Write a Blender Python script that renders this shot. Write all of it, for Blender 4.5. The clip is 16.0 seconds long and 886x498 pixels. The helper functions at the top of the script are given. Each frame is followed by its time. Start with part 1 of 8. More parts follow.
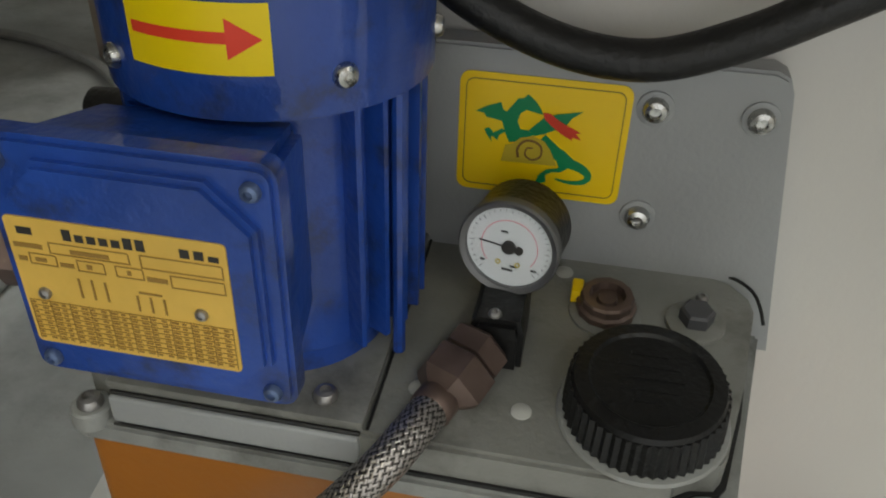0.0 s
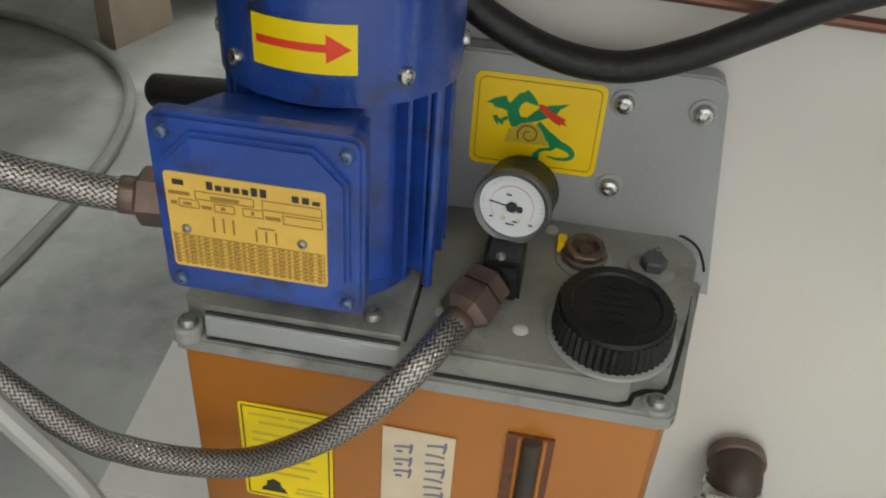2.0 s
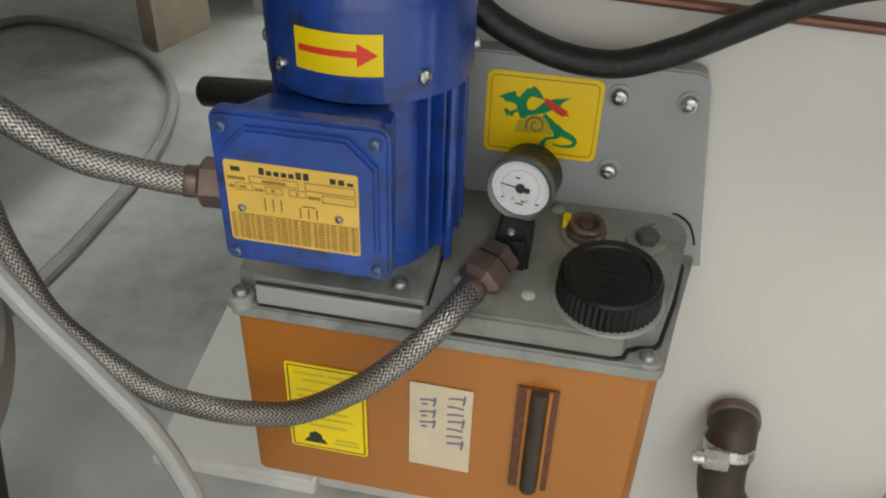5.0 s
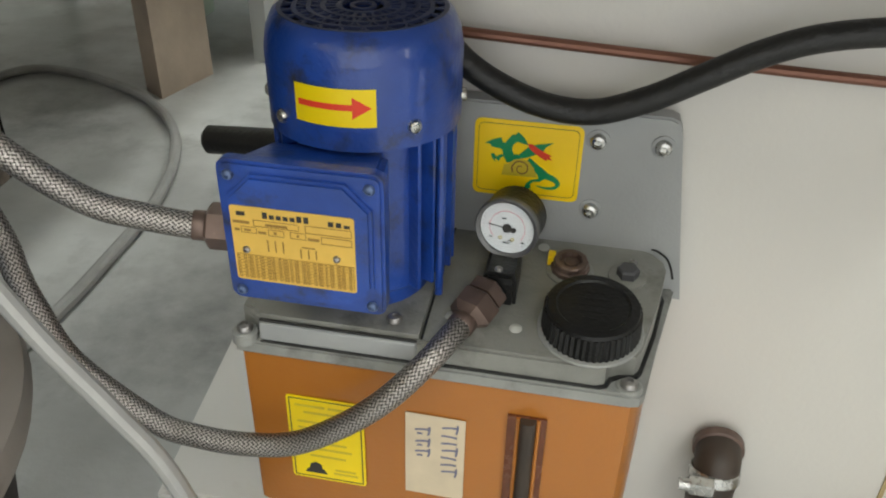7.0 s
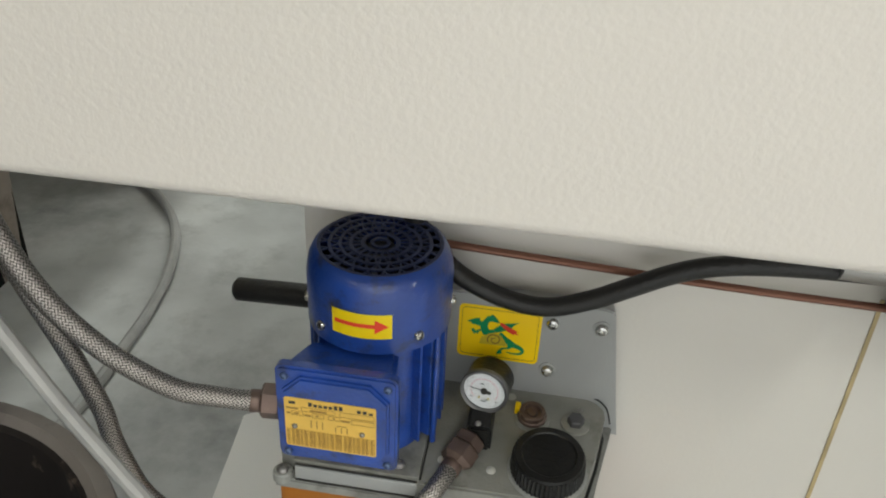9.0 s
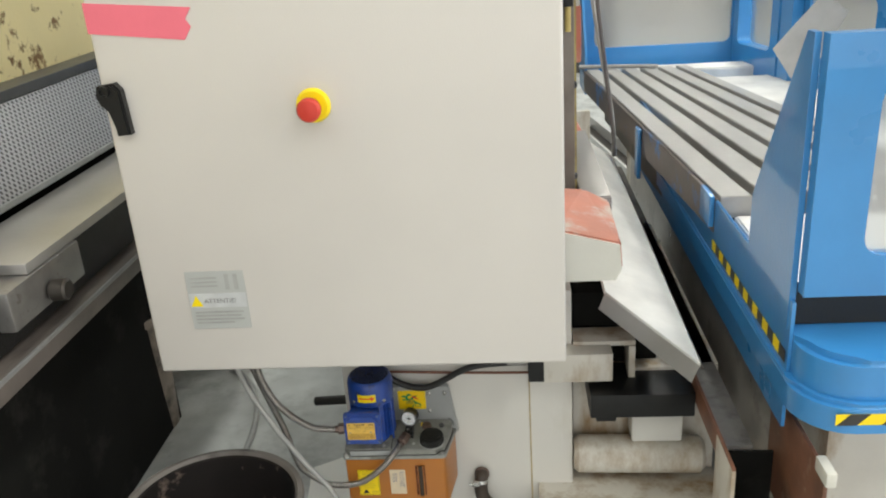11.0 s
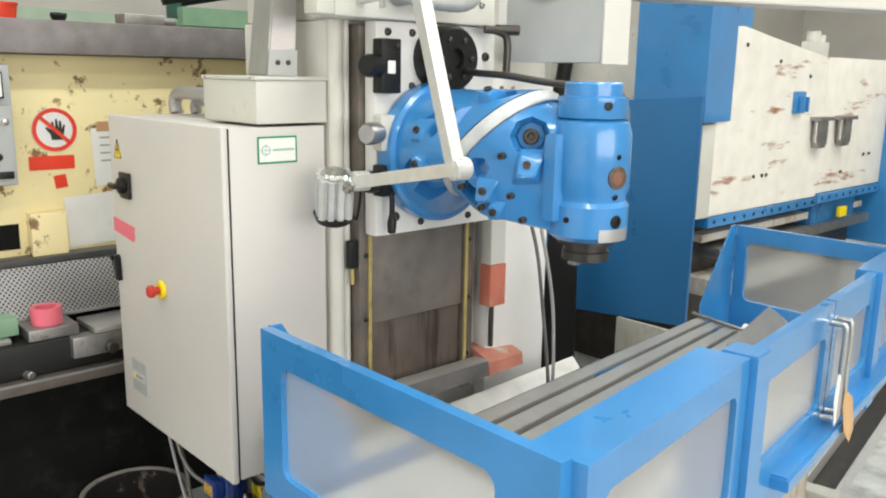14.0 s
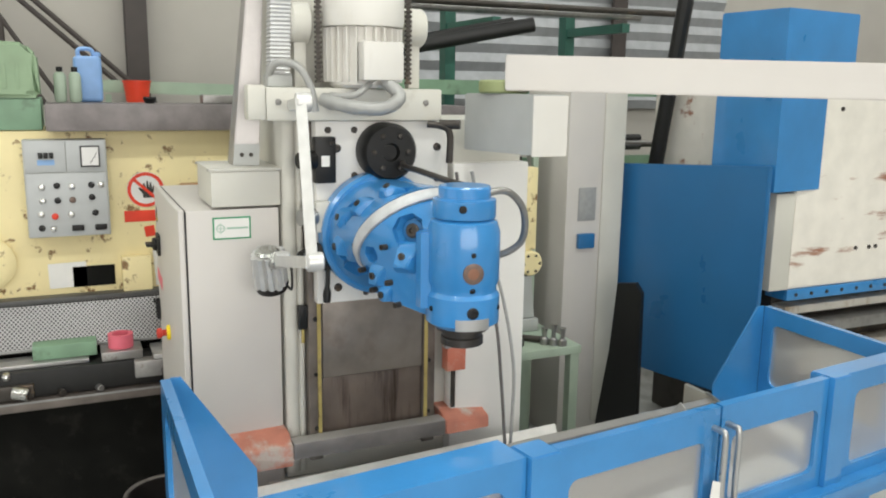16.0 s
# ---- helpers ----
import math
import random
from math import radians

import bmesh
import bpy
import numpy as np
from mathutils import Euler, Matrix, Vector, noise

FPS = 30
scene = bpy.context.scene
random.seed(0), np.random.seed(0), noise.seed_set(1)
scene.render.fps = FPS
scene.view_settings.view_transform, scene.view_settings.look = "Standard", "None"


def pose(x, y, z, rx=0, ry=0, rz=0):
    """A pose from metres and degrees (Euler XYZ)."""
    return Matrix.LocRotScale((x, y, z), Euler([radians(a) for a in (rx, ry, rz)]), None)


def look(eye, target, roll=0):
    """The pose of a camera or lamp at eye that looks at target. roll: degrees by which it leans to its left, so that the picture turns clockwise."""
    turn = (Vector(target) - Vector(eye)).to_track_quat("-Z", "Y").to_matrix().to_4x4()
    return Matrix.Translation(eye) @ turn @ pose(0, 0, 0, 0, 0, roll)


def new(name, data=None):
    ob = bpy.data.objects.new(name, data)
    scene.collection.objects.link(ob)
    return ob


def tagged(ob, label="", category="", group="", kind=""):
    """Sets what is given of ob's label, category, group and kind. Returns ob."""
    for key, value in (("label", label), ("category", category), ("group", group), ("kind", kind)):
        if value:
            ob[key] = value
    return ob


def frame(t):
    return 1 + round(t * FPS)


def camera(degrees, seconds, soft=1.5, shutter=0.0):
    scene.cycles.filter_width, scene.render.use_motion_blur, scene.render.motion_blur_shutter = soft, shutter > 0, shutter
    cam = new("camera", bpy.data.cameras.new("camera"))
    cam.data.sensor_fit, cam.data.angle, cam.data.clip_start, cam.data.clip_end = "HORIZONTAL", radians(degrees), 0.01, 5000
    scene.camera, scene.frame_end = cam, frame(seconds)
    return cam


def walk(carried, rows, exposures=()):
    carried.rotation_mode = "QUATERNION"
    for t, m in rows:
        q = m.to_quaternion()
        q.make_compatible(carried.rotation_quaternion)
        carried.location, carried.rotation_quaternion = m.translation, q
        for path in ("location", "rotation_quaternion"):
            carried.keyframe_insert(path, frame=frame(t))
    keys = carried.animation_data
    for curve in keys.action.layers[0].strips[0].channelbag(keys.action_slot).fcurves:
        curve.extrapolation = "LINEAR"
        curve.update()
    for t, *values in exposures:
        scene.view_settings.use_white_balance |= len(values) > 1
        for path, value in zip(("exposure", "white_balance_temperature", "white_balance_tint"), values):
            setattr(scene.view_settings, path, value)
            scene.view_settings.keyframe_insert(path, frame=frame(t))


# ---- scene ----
cam = camera(56.0, 16.0, soft=2.0)
PATH = [
    (0.0, look((-0.3110, -0.0261, 0.4060), (-0.4608, 0.7901, -0.1521), 1.87)),
    (0.5, look((-0.3143, -0.0418, 0.4136), (-0.4545, 0.7805, -0.1379), 3.39)),
    (1.0, look((-0.3239, -0.0728, 0.4266), (-0.4152, 0.7623, -0.1159), 5.28)),
    (1.5, look((-0.3175, -0.1043, 0.4425), (-0.4275, 0.7215, -0.1107), 4.69)),
    (2.0, look((-0.3177, -0.1096, 0.4440), (-0.4291, 0.7046, -0.1259), 4.17)),
    (2.5, look((-0.3179, -0.1111, 0.4413), (-0.4616, 0.6890, -0.1412), 1.65)),
    (3.0, look((-0.3176, -0.1117, 0.4412), (-0.4597, 0.6848, -0.1466), 1.77)),
    (3.5, look((-0.3164, -0.1117, 0.4410), (-0.4612, 0.6841, -0.1469), 1.66)),
    (3.7, look((-0.3164, -0.1117, 0.4410), (-0.4612, 0.6841, -0.1469), 1.66)),
    (5.8, look((-0.2958, -0.1804, 0.4813), (-0.4465, 0.6269, -0.0893), 2.22)),
    (6.0, look((-0.2965, -0.1803, 0.4801), (-0.4428, 0.6277, -0.0905), 2.35)),
    (6.5, look((-0.2958, -0.1789, 0.4819), (-0.4399, 0.6366, -0.0786), 1.76)),
    (7.0, look((-0.2939, -0.1800, 0.4834), (-0.4489, 0.6485, -0.0546), 1.26)),
    (7.5, look((-0.2954, -0.1675, 0.4758), (-0.4485, 0.6580, -0.0675), 0.89)),
    (8.0, look((-0.2888, -0.1780, 0.4841), (-0.4575, 0.6551, -0.0428), 0.18)),
    (8.2, look((-0.2859, -0.1846, 0.4878), (-0.4609, 0.6518, -0.0317), 0.34)),
    (10.3, look((-0.3425, -0.8423, 1.0094), (-0.2692, 0.0190, 0.5066), 4.09)),
    (10.5, look((-0.3087, -1.0136, 1.0439), (-0.2491, -0.1110, 0.6176), 0.98)),
    (11.0, look((-0.0886, -1.3405, 1.2647), (-0.1730, -0.4148, 0.8959), -3.97)),
    (11.5, look((0.3169, -1.4236, 1.3625), (-0.0271, -0.5545, 1.0072), -2.78)),
    (12.0, look((0.6712, -1.4110, 1.4691), (0.2310, -0.5617, 1.1775), -3.67)),
    (12.5, look((1.0520, -1.2888, 1.4781), (0.4864, -0.4936, 1.2594), -4.66)),
    (13.0, look((1.4470, -1.2638, 1.5259), (0.8293, -0.4976, 1.3487), -4.02)),
    (13.5, look((1.8012, -1.2196, 1.5590), (1.1218, -0.5199, 1.3380), -1.12)),
    (14.0, look((1.9960, -1.0456, 1.6599), (1.2765, -0.3828, 1.4528), 0.98)),
    (14.5, look((2.1449, -0.8782, 1.7735), (1.3706, -0.2737, 1.5863), 1.83)),
    (15.0, look((2.3886, -0.6829, 1.8251), (1.5468, -0.1840, 1.6193), 1.77)),
    (15.5, look((2.5864, -0.4745, 1.8778), (1.7138, -0.0340, 1.6667), -0.01)),
    (16.0, look((2.7609, -0.3135, 1.9114), (1.8666, 0.0917, 1.7212), 0.86)),
]
EXPOSURES = [(0.0, -0.54), (1.0, -0.27), (2.0, -0.17), (3.5, -0.19), (6.0, -0.03), (8.2, 0.04), (10.3, -0.36), (10.6, -0.36), (11.0, -0.22), (11.5, -0.36), (12.0, -0.44), (12.5, -0.52), (13.0, -0.72), (13.5, -0.56), (14.0, -0.46), (14.5, -0.54), (15.0, -0.68), (15.5, -0.70), (16.0, -0.80)]
walk(cam, PATH, EXPOSURES)

# ---- light ----
world = bpy.data.worlds.new("world")
scene.world = world
world.use_nodes = True
world.node_tree.nodes["Background"].inputs[0].default_value = (0.93, 0.96, 1.0, 1)
world.node_tree.nodes["Background"].inputs[1].default_value = 0.01


def ceiling_lamp(x, y, z, sx, sy, watts):
    data = bpy.data.lights.new("area_light", "AREA")
    data.shape, data.size, data.size_y, data.energy = "RECTANGLE", sx, sy, watts
    data.color = (0.94, 0.965, 0.905)
    lamp = new("ceiling_lamp", data)
    lamp.matrix_world = pose(x, y, z)
    return lamp


# Assumed lamps out of view; inner column and far row added for brightness.
for lx, watts in ((-2.5, 38), (-0.75, 38), (1.7, 95), (4.0, 60)):
    for ly in (-3.4, 0.2, 3.8, 7.4):
        ceiling_lamp(lx, ly, 4.55, 0.35, 2.6, watts)

# daylight lamps added at unseen, assumed openings: door behind the camera, east window
day = ceiling_lamp(0.8, -4.96, 1.45, 5.2, 2.7, 90)
day.data.color = (0.97, 0.98, 0.97)
day.matrix_world = pose(0.8, -4.96, 1.45, 90, 0, 0)
east = ceiling_lamp(5.96, -0.4, 2.2, 5.4, 2.2, 300)
east.data.color = (1.0, 0.97, 0.92)
east.matrix_world = pose(5.96, -0.4, 2.2, 90, 0, 90)

# ---- materials ----
def mat(name, col, rough=0.5, metal=0.0, var=0.12, scale=9.0, bump=0.04, bscale=90.0,
        dirt=None, amount=0.0, dscale=5.0, hard=0.12, coat=0.0, spec=0.5, stretch=None):
    """A painted, cast or moulded surface: colour varied at two scales, fine relief, and dirt or chips with their own shapes."""
    m = bpy.data.materials.new(name)
    m.use_nodes = True
    nt = m.node_tree
    n, l = nt.nodes, nt.links
    p = n["Principled BSDF"]
    tc = n.new("ShaderNodeTexCoord")
    nz = n.new("ShaderNodeTexNoise")
    nz.inputs["Scale"].default_value, nz.inputs["Detail"].default_value = scale, 6
    l.new(tc.outputs["Object"], nz.inputs["Vector"])
    ramp = n.new("ShaderNodeValToRGB")
    ramp.color_ramp.elements[0].position, ramp.color_ramp.elements[1].position = 0.3, 0.7
    lo = [max(0, c * (1 - var)) for c in col]
    hi = [min(1, c * (1 + var)) for c in col]
    ramp.color_ramp.elements[0].color, ramp.color_ramp.elements[1].color = (*lo, 1), (*hi, 1)
    l.new(nz.outputs["Fac"], ramp.inputs["Fac"])
    out = ramp.outputs["Color"]
    rg = n.new("ShaderNodeMapRange")
    rg.inputs["To Min"].default_value, rg.inputs["To Max"].default_value = max(0.02, rough - 0.1), min(1, rough + 0.12)
    l.new(nz.outputs["Fac"], rg.inputs["Value"])
    l.new(rg.outputs["Result"], p.inputs["Roughness"])
    if dirt:
        dn = n.new("ShaderNodeTexNoise")
        dn.inputs["Scale"].default_value, dn.inputs["Detail"].default_value = dscale, 10
        dn.inputs["Roughness"].default_value = 0.65
        if stretch:
            sm = n.new("ShaderNodeMapping")
            sm.inputs["Scale"].default_value = stretch
            l.new(tc.outputs["Object"], sm.inputs["Vector"])
            l.new(sm.outputs["Vector"], dn.inputs["Vector"])
        else:
            l.new(tc.outputs["Object"], dn.inputs["Vector"])
        dr = n.new("ShaderNodeMapRange")
        edge = 0.72 - 0.4 * amount
        dr.inputs["From Min"].default_value, dr.inputs["From Max"].default_value = edge, edge + hard
        l.new(dn.outputs["Fac"], dr.inputs["Value"])
        mx = n.new("ShaderNodeMix")
        mx.data_type = "RGBA"
        l.new(dr.outputs["Result"], mx.inputs["Factor"])
        l.new(out, mx.inputs["A"])
        mx.inputs["B"].default_value = (*dirt, 1)
        out = mx.outputs["Result"]
    l.new(out, p.inputs["Base Color"])
    p.inputs["Metallic"].default_value = metal
    p.inputs["Coat Weight"].default_value = coat
    p.inputs["Specular IOR Level"].default_value = spec
    bn = n.new("ShaderNodeTexNoise")
    bn.inputs["Scale"].default_value, bn.inputs["Detail"].default_value = bscale, 4
    l.new(tc.outputs["Object"], bn.inputs["Vector"])
    bp = n.new("ShaderNodeBump")
    bp.inputs["Strength"].default_value, bp.inputs["Distance"].default_value = min(1, bump * 5), 0.002
    l.new(bn.outputs["Fac"], bp.inputs["Height"])
    l.new(bp.outputs["Normal"], p.inputs["Normal"])
    return m


def braid(name):
    """Woven steel braid over the hose, laid out by its length and girth."""
    m = bpy.data.materials.new(name)
    m.use_nodes = True
    n, l = m.node_tree.nodes, m.node_tree.links
    p = n["Principled BSDF"]
    uv = n.new("ShaderNodeUVMap")
    waves = []
    for turn in (38, -38):
        mp = n.new("ShaderNodeMapping")
        mp.inputs["Rotation"].default_value[2] = radians(turn)
        l.new(uv.outputs["UV"], mp.inputs["Vector"])
        w = n.new("ShaderNodeTexWave")
        w.inputs["Scale"].default_value = 178
        l.new(mp.outputs["Vector"], w.inputs["Vector"])
        waves.append(w)
    ck = n.new("ShaderNodeTexChecker")
    mp = n.new("ShaderNodeMapping")
    mp.inputs["Rotation"].default_value[2] = radians(45)
    l.new(uv.outputs["UV"], mp.inputs["Vector"])
    l.new(mp.outputs["Vector"], ck.inputs["Vector"])
    ck.inputs["Scale"].default_value = 780
    mx = n.new("ShaderNodeMix")
    l.new(ck.outputs["Fac"], mx.inputs["Factor"])
    l.new(waves[0].outputs["Fac"], mx.inputs["A"])
    l.new(waves[1].outputs["Fac"], mx.inputs["B"])
    ramp = n.new("ShaderNodeValToRGB")
    ramp.color_ramp.elements[0].color, ramp.color_ramp.elements[1].color = (0.035, 0.032, 0.03, 1), (0.44, 0.41, 0.385, 1)
    ramp.color_ramp.elements[0].position, ramp.color_ramp.elements[1].position = 0.05, 0.7
    l.new(mx.outputs["Result"], ramp.inputs["Fac"])
    l.new(ramp.outputs["Color"], p.inputs["Base Color"])
    p.inputs["Metallic"].default_value, p.inputs["Roughness"].default_value = 0.85, 0.33
    bp = n.new("ShaderNodeBump")
    bp.inputs["Strength"].default_value, bp.inputs["Distance"].default_value = 0.35, 0.0008
    l.new(mx.outputs["Result"], bp.inputs["Height"])
    l.new(bp.outputs["Normal"], p.inputs["Normal"])
    return m


def perforated(name):
    """Sheet steel with rows of round holes."""
    m = bpy.data.materials.new(name)
    m.use_nodes = True
    n, l = m.node_tree.nodes, m.node_tree.links
    p = n["Principled BSDF"]
    tc = n.new("ShaderNodeTexCoord")
    mp = n.new("ShaderNodeMapping")
    mp.inputs["Rotation"].default_value[0] = radians(45)
    l.new(tc.outputs["Object"], mp.inputs["Vector"])
    sq = n.new("ShaderNodeVectorMath")
    sq.operation = "MULTIPLY"
    sq.inputs[1].default_value = (0, 1, 1)
    l.new(mp.outputs["Vector"], sq.inputs[0])
    vo = n.new("ShaderNodeTexVoronoi")
    vo.inputs["Scale"].default_value, vo.inputs["Randomness"].default_value = 80, 0
    l.new(sq.outputs["Vector"], vo.inputs["Vector"])
    mr = n.new("ShaderNodeMapRange")
    mr.inputs["From Min"].default_value, mr.inputs["From Max"].default_value = 0.27, 0.38
    l.new(vo.outputs["Distance"], mr.inputs["Value"])
    mx = n.new("ShaderNodeMix")
    mx.data_type = "RGBA"
    l.new(mr.outputs["Result"], mx.inputs["Factor"])
    mx.inputs["A"].default_value, mx.inputs["B"].default_value = (0.025, 0.025, 0.025, 1), (0.33, 0.32, 0.325, 1)
    l.new(mx.outputs["Result"], p.inputs["Base Color"])
    l.new(mr.outputs["Result"], p.inputs["Metallic"])
    p.inputs["Roughness"].default_value = 0.42
    bp = n.new("ShaderNodeBump")
    bp.inputs["Strength"].default_value, bp.inputs["Distance"].default_value = 0.8, 0.002
    l.new(mr.outputs["Result"], bp.inputs["Height"])
    l.new(bp.outputs["Normal"], p.inputs["Normal"])
    return m


def clear(name, col=(0.44, 0.42, 0.40), rough=0.3, haze=0.36, blur=0.32):
    """Scratched clear plastic: part clear, part hazy with dust."""
    m = bpy.data.materials.new(name)
    m.use_nodes = True
    n, l = m.node_tree.nodes, m.node_tree.links
    p = n["Principled BSDF"]
    p.inputs["Base Color"].default_value = (*col, 1)
    p.inputs["Roughness"].default_value = rough
    tr = n.new("ShaderNodeBsdfRefraction")
    tr.inputs["Color"].default_value = (0.93, 0.95, 0.96, 1)
    tr.inputs["IOR"].default_value, tr.inputs["Roughness"].default_value = 1.10, blur
    nz = n.new("ShaderNodeTexNoise")
    nz.inputs["Scale"].default_value, nz.inputs["Detail"].default_value = 3, 3
    tc = n.new("ShaderNodeTexCoord")
    l.new(tc.outputs["Object"], nz.inputs["Vector"])
    mr = n.new("ShaderNodeMapRange")
    mr.inputs["To Min"].default_value, mr.inputs["To Max"].default_value = haze * 0.7, haze * 1.3
    l.new(nz.outputs["Fac"], mr.inputs["Value"])
    mx = n.new("ShaderNodeMixShader")
    l.new(mr.outputs["Result"], mx.inputs["Fac"])
    l.new(tr.outputs[0], mx.inputs[1])
    l.new(p.outputs[0], mx.inputs[2])
    l.new(mx.outputs[0], n["Material Output"].inputs["Surface"])
    return m


# Blotches are stains and also painted-in patches of floor reflection.
M_CONCRETE = mat("concrete", (0.50, 0.51, 0.50), 0.34, var=0.22, scale=7, bump=0.08, dirt=(0.10, 0.10, 0.096), amount=0.55, dscale=3.6, hard=0.28)
M_HALLWALL = mat("hall_wall_paint", (0.53, 0.50, 0.46), 0.8, var=0.06, scale=2)
M_CORRUGATED = mat("corrugated_sheet", (0.42, 0.43, 0.45), 0.5, 0.3)
M_POST = mat("steel_post_paint", (0.06, 0.048, 0.045), 0.5)
# Ceiling stays out of view; its grey is lowered to hold down bounce.
M_CEIL = mat("ceiling_paint", (0.45, 0.45, 0.44), 0.8, var=0.05)
M_CABINET = mat("cabinet_paint", (0.585, 0.555, 0.525), 0.42, var=0.035, scale=3, bump=0.03, bscale=350, dirt=(0.50, 0.47, 0.43), amount=0.2, dscale=2.5, hard=0.4)
M_BASEWHITE = mat("machine_paint", (0.67, 0.65, 0.61), 0.4, var=0.05, scale=3, bump=0.03, bscale=200, dirt=(0.46, 0.41, 0.32), amount=0.34, dscale=5, hard=0.35, stretch=(1, 1, 0.3))
M_BASEDIRTY = mat("oily_machine_paint", (0.60, 0.57, 0.51), 0.4, var=0.1, scale=5, dirt=(0.27, 0.16, 0.055), amount=0.6, dscale=8, hard=0.22, stretch=(1.2, 1.2, 0.5))
M_CREAM = mat("cream_machine_paint", (0.60, 0.585, 0.53), 0.42, var=0.05, scale=4, dirt=(0.35, 0.30, 0.23), amount=0.25, dscale=6, hard=0.25)
M_BLUEMOTOR = mat("blue_motor_paint", (0.013, 0.058, 0.31), 0.34, var=0.25, scale=25, bump=0.05, bscale=260, dirt=(0.02, 0.022, 0.034), amount=0.52, dscale=55, hard=0.22, coat=0.4)
M_GRILLE = mat("dusty_blue_grille", (0.02, 0.03, 0.085), 0.5, var=0.3, scale=40)
M_SCREWBLUE = mat("worn_blue_screw", (0.12, 0.17, 0.3), 0.35, 0.6, var=0.3, scale=200)
M_STICKER = mat("orange_yellow_sticker", (0.98, 0.66, 0.0), 0.35, var=0.03)
M_STUD = mat("pale_plastic_stud", (0.42, 0.42, 0.39), 0.6, var=0.1)
M_BLUE = mat("light_blue_paint", (0.036, 0.225, 0.53), 0.3, var=0.1, scale=5, bump=0.03, dirt=(0.035, 0.13, 0.30), amount=0.2, dscale=8, hard=0.45, coat=0.6)
M_BLUEPANEL = mat("blue_panel_paint", (0.023, 0.145, 0.345), 0.3, var=0.06, scale=3, dirt=(0.06, 0.13, 0.3), amount=0.2, dscale=5, hard=0.4)
M_LIDGREY = mat("grey_cast_lid", (0.29, 0.295, 0.28), 0.42, 0.15, var=0.14, scale=30, bump=0.05, bscale=400, dirt=(0.05, 0.046, 0.04), amount=0.52, dscale=24, hard=0.3)
M_PLATEGREY = mat("grey_plate_paint", (0.34, 0.35, 0.35), 0.42, 0.1, var=0.05, scale=20, bump=0.03, bscale=500, dirt=(0.22, 0.22, 0.21), amount=0.15, dscale=18, hard=0.4)
M_TANK = mat("amber_oil_tank", (0.40, 0.145, 0.022), 0.32, var=0.09, scale=7, bump=0.02, bscale=300, dirt=(0.26, 0.08, 0.012), amount=0.3, dscale=9, hard=0.5, coat=0.2)
M_TANKDARK = mat("amber_dark", (0.12, 0.035, 0.012), 0.25, var=0.2, scale=40)
M_YELLOW = mat("yellow_sticker", (0.88, 0.66, 0.0), 0.35, var=0.03)
M_PLATEYELLOW = mat("nameplate_yellow", (0.72, 0.46, 0.09), 0.4, 0.1, var=0.08, scale=60, dirt=(0.5, 0.3, 0.06), amount=0.25, dscale=60, hard=0.3)
M_INK = mat("black_ink", (0.03, 0.028, 0.025), 0.5, var=0.1)
M_INKBROWN = mat("brown_ink", (0.22, 0.12, 0.03), 0.5)
M_INKOCHRE = mat("ochre_ink", (0.30, 0.17, 0.035), 0.5)
M_BEZEL = mat("dull_bezel", (0.16, 0.16, 0.16), 0.4, 0.5, var=0.2, scale=60)
M_INKBLUE = mat("grey_blue_ink", (0.16, 0.16, 0.24), 0.6)
M_RED = mat("red_print", (0.75, 0.05, 0.02), 0.4)
M_GREENINK = mat("green_print", (0.0, 0.25, 0.09), 0.45)
M_OLIVE = mat("olive_print", (0.60, 0.45, 0.03), 0.45)
M_PAPER = mat("paper", (0.78, 0.77, 0.74), 0.7, var=0.04, dirt=(0.6, 0.58, 0.53), amount=0.2)
M_MASKING = mat("masking_tape", (0.62, 0.52, 0.37), 0.7, var=0.08, scale=50)
M_BROWNTAPE = mat("brown_tape", (0.50, 0.29, 0.14), 0.4, var=0.08)
M_PINK = mat("pink_tape", (0.78, 0.16, 0.22), 0.5, var=0.06)
M_CHROME = mat("chrome", (0.52, 0.52, 0.50), 0.26, 1.0, var=0.2, scale=160)
M_STEEL = mat("worn_steel", (0.36, 0.35, 0.34), 0.36, 0.85, var=0.15, scale=20, dirt=(0.2, 0.17, 0.14), amount=0.3, dscale=18)
M_DARKSTEEL = mat("dark_oily_steel", (0.07, 0.062, 0.055), 0.38, 0.6, var=0.25, scale=12, dirt=(0.2, 0.13, 0.07), amount=0.3, dscale=9)
M_ALU = mat("cast_aluminium", (0.62, 0.615, 0.60), 0.34, 0.45, var=0.08, scale=25)
M_BROWNNUT = mat("brown_steel_nut", (0.15, 0.105, 0.088), 0.4, 0.55, var=0.25, scale=60, dirt=(0.3, 0.22, 0.16), amount=0.2, dscale=60)
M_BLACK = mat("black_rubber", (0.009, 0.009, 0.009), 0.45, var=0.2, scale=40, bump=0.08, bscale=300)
M_BLACKPLASTIC = mat("black_plastic", (0.007, 0.007, 0.007), 0.36, var=0.2, scale=50, bump=0.06, bscale=400, spec=0.35)
# Near-black that puts the shade of hollows and undersides into the colour.
M_VOID = mat("void_shade_black", (0.008, 0.008, 0.007), 0.85, var=0.4, scale=6, dirt=(0.02, 0.019, 0.017), amount=0.35, dscale=7, spec=0.15)
M_COPPER = mat("brown_copper_pipe", (0.20, 0.09, 0.06), 0.4, 0.5)
M_RUBBERBROWN = mat("brown_rubber_hose", (0.04, 0.028, 0.02), 0.5, var=0.3, scale=30)
M_DIAL = mat("dial_white", (0.75, 0.74, 0.73), 0.5, var=0.02)
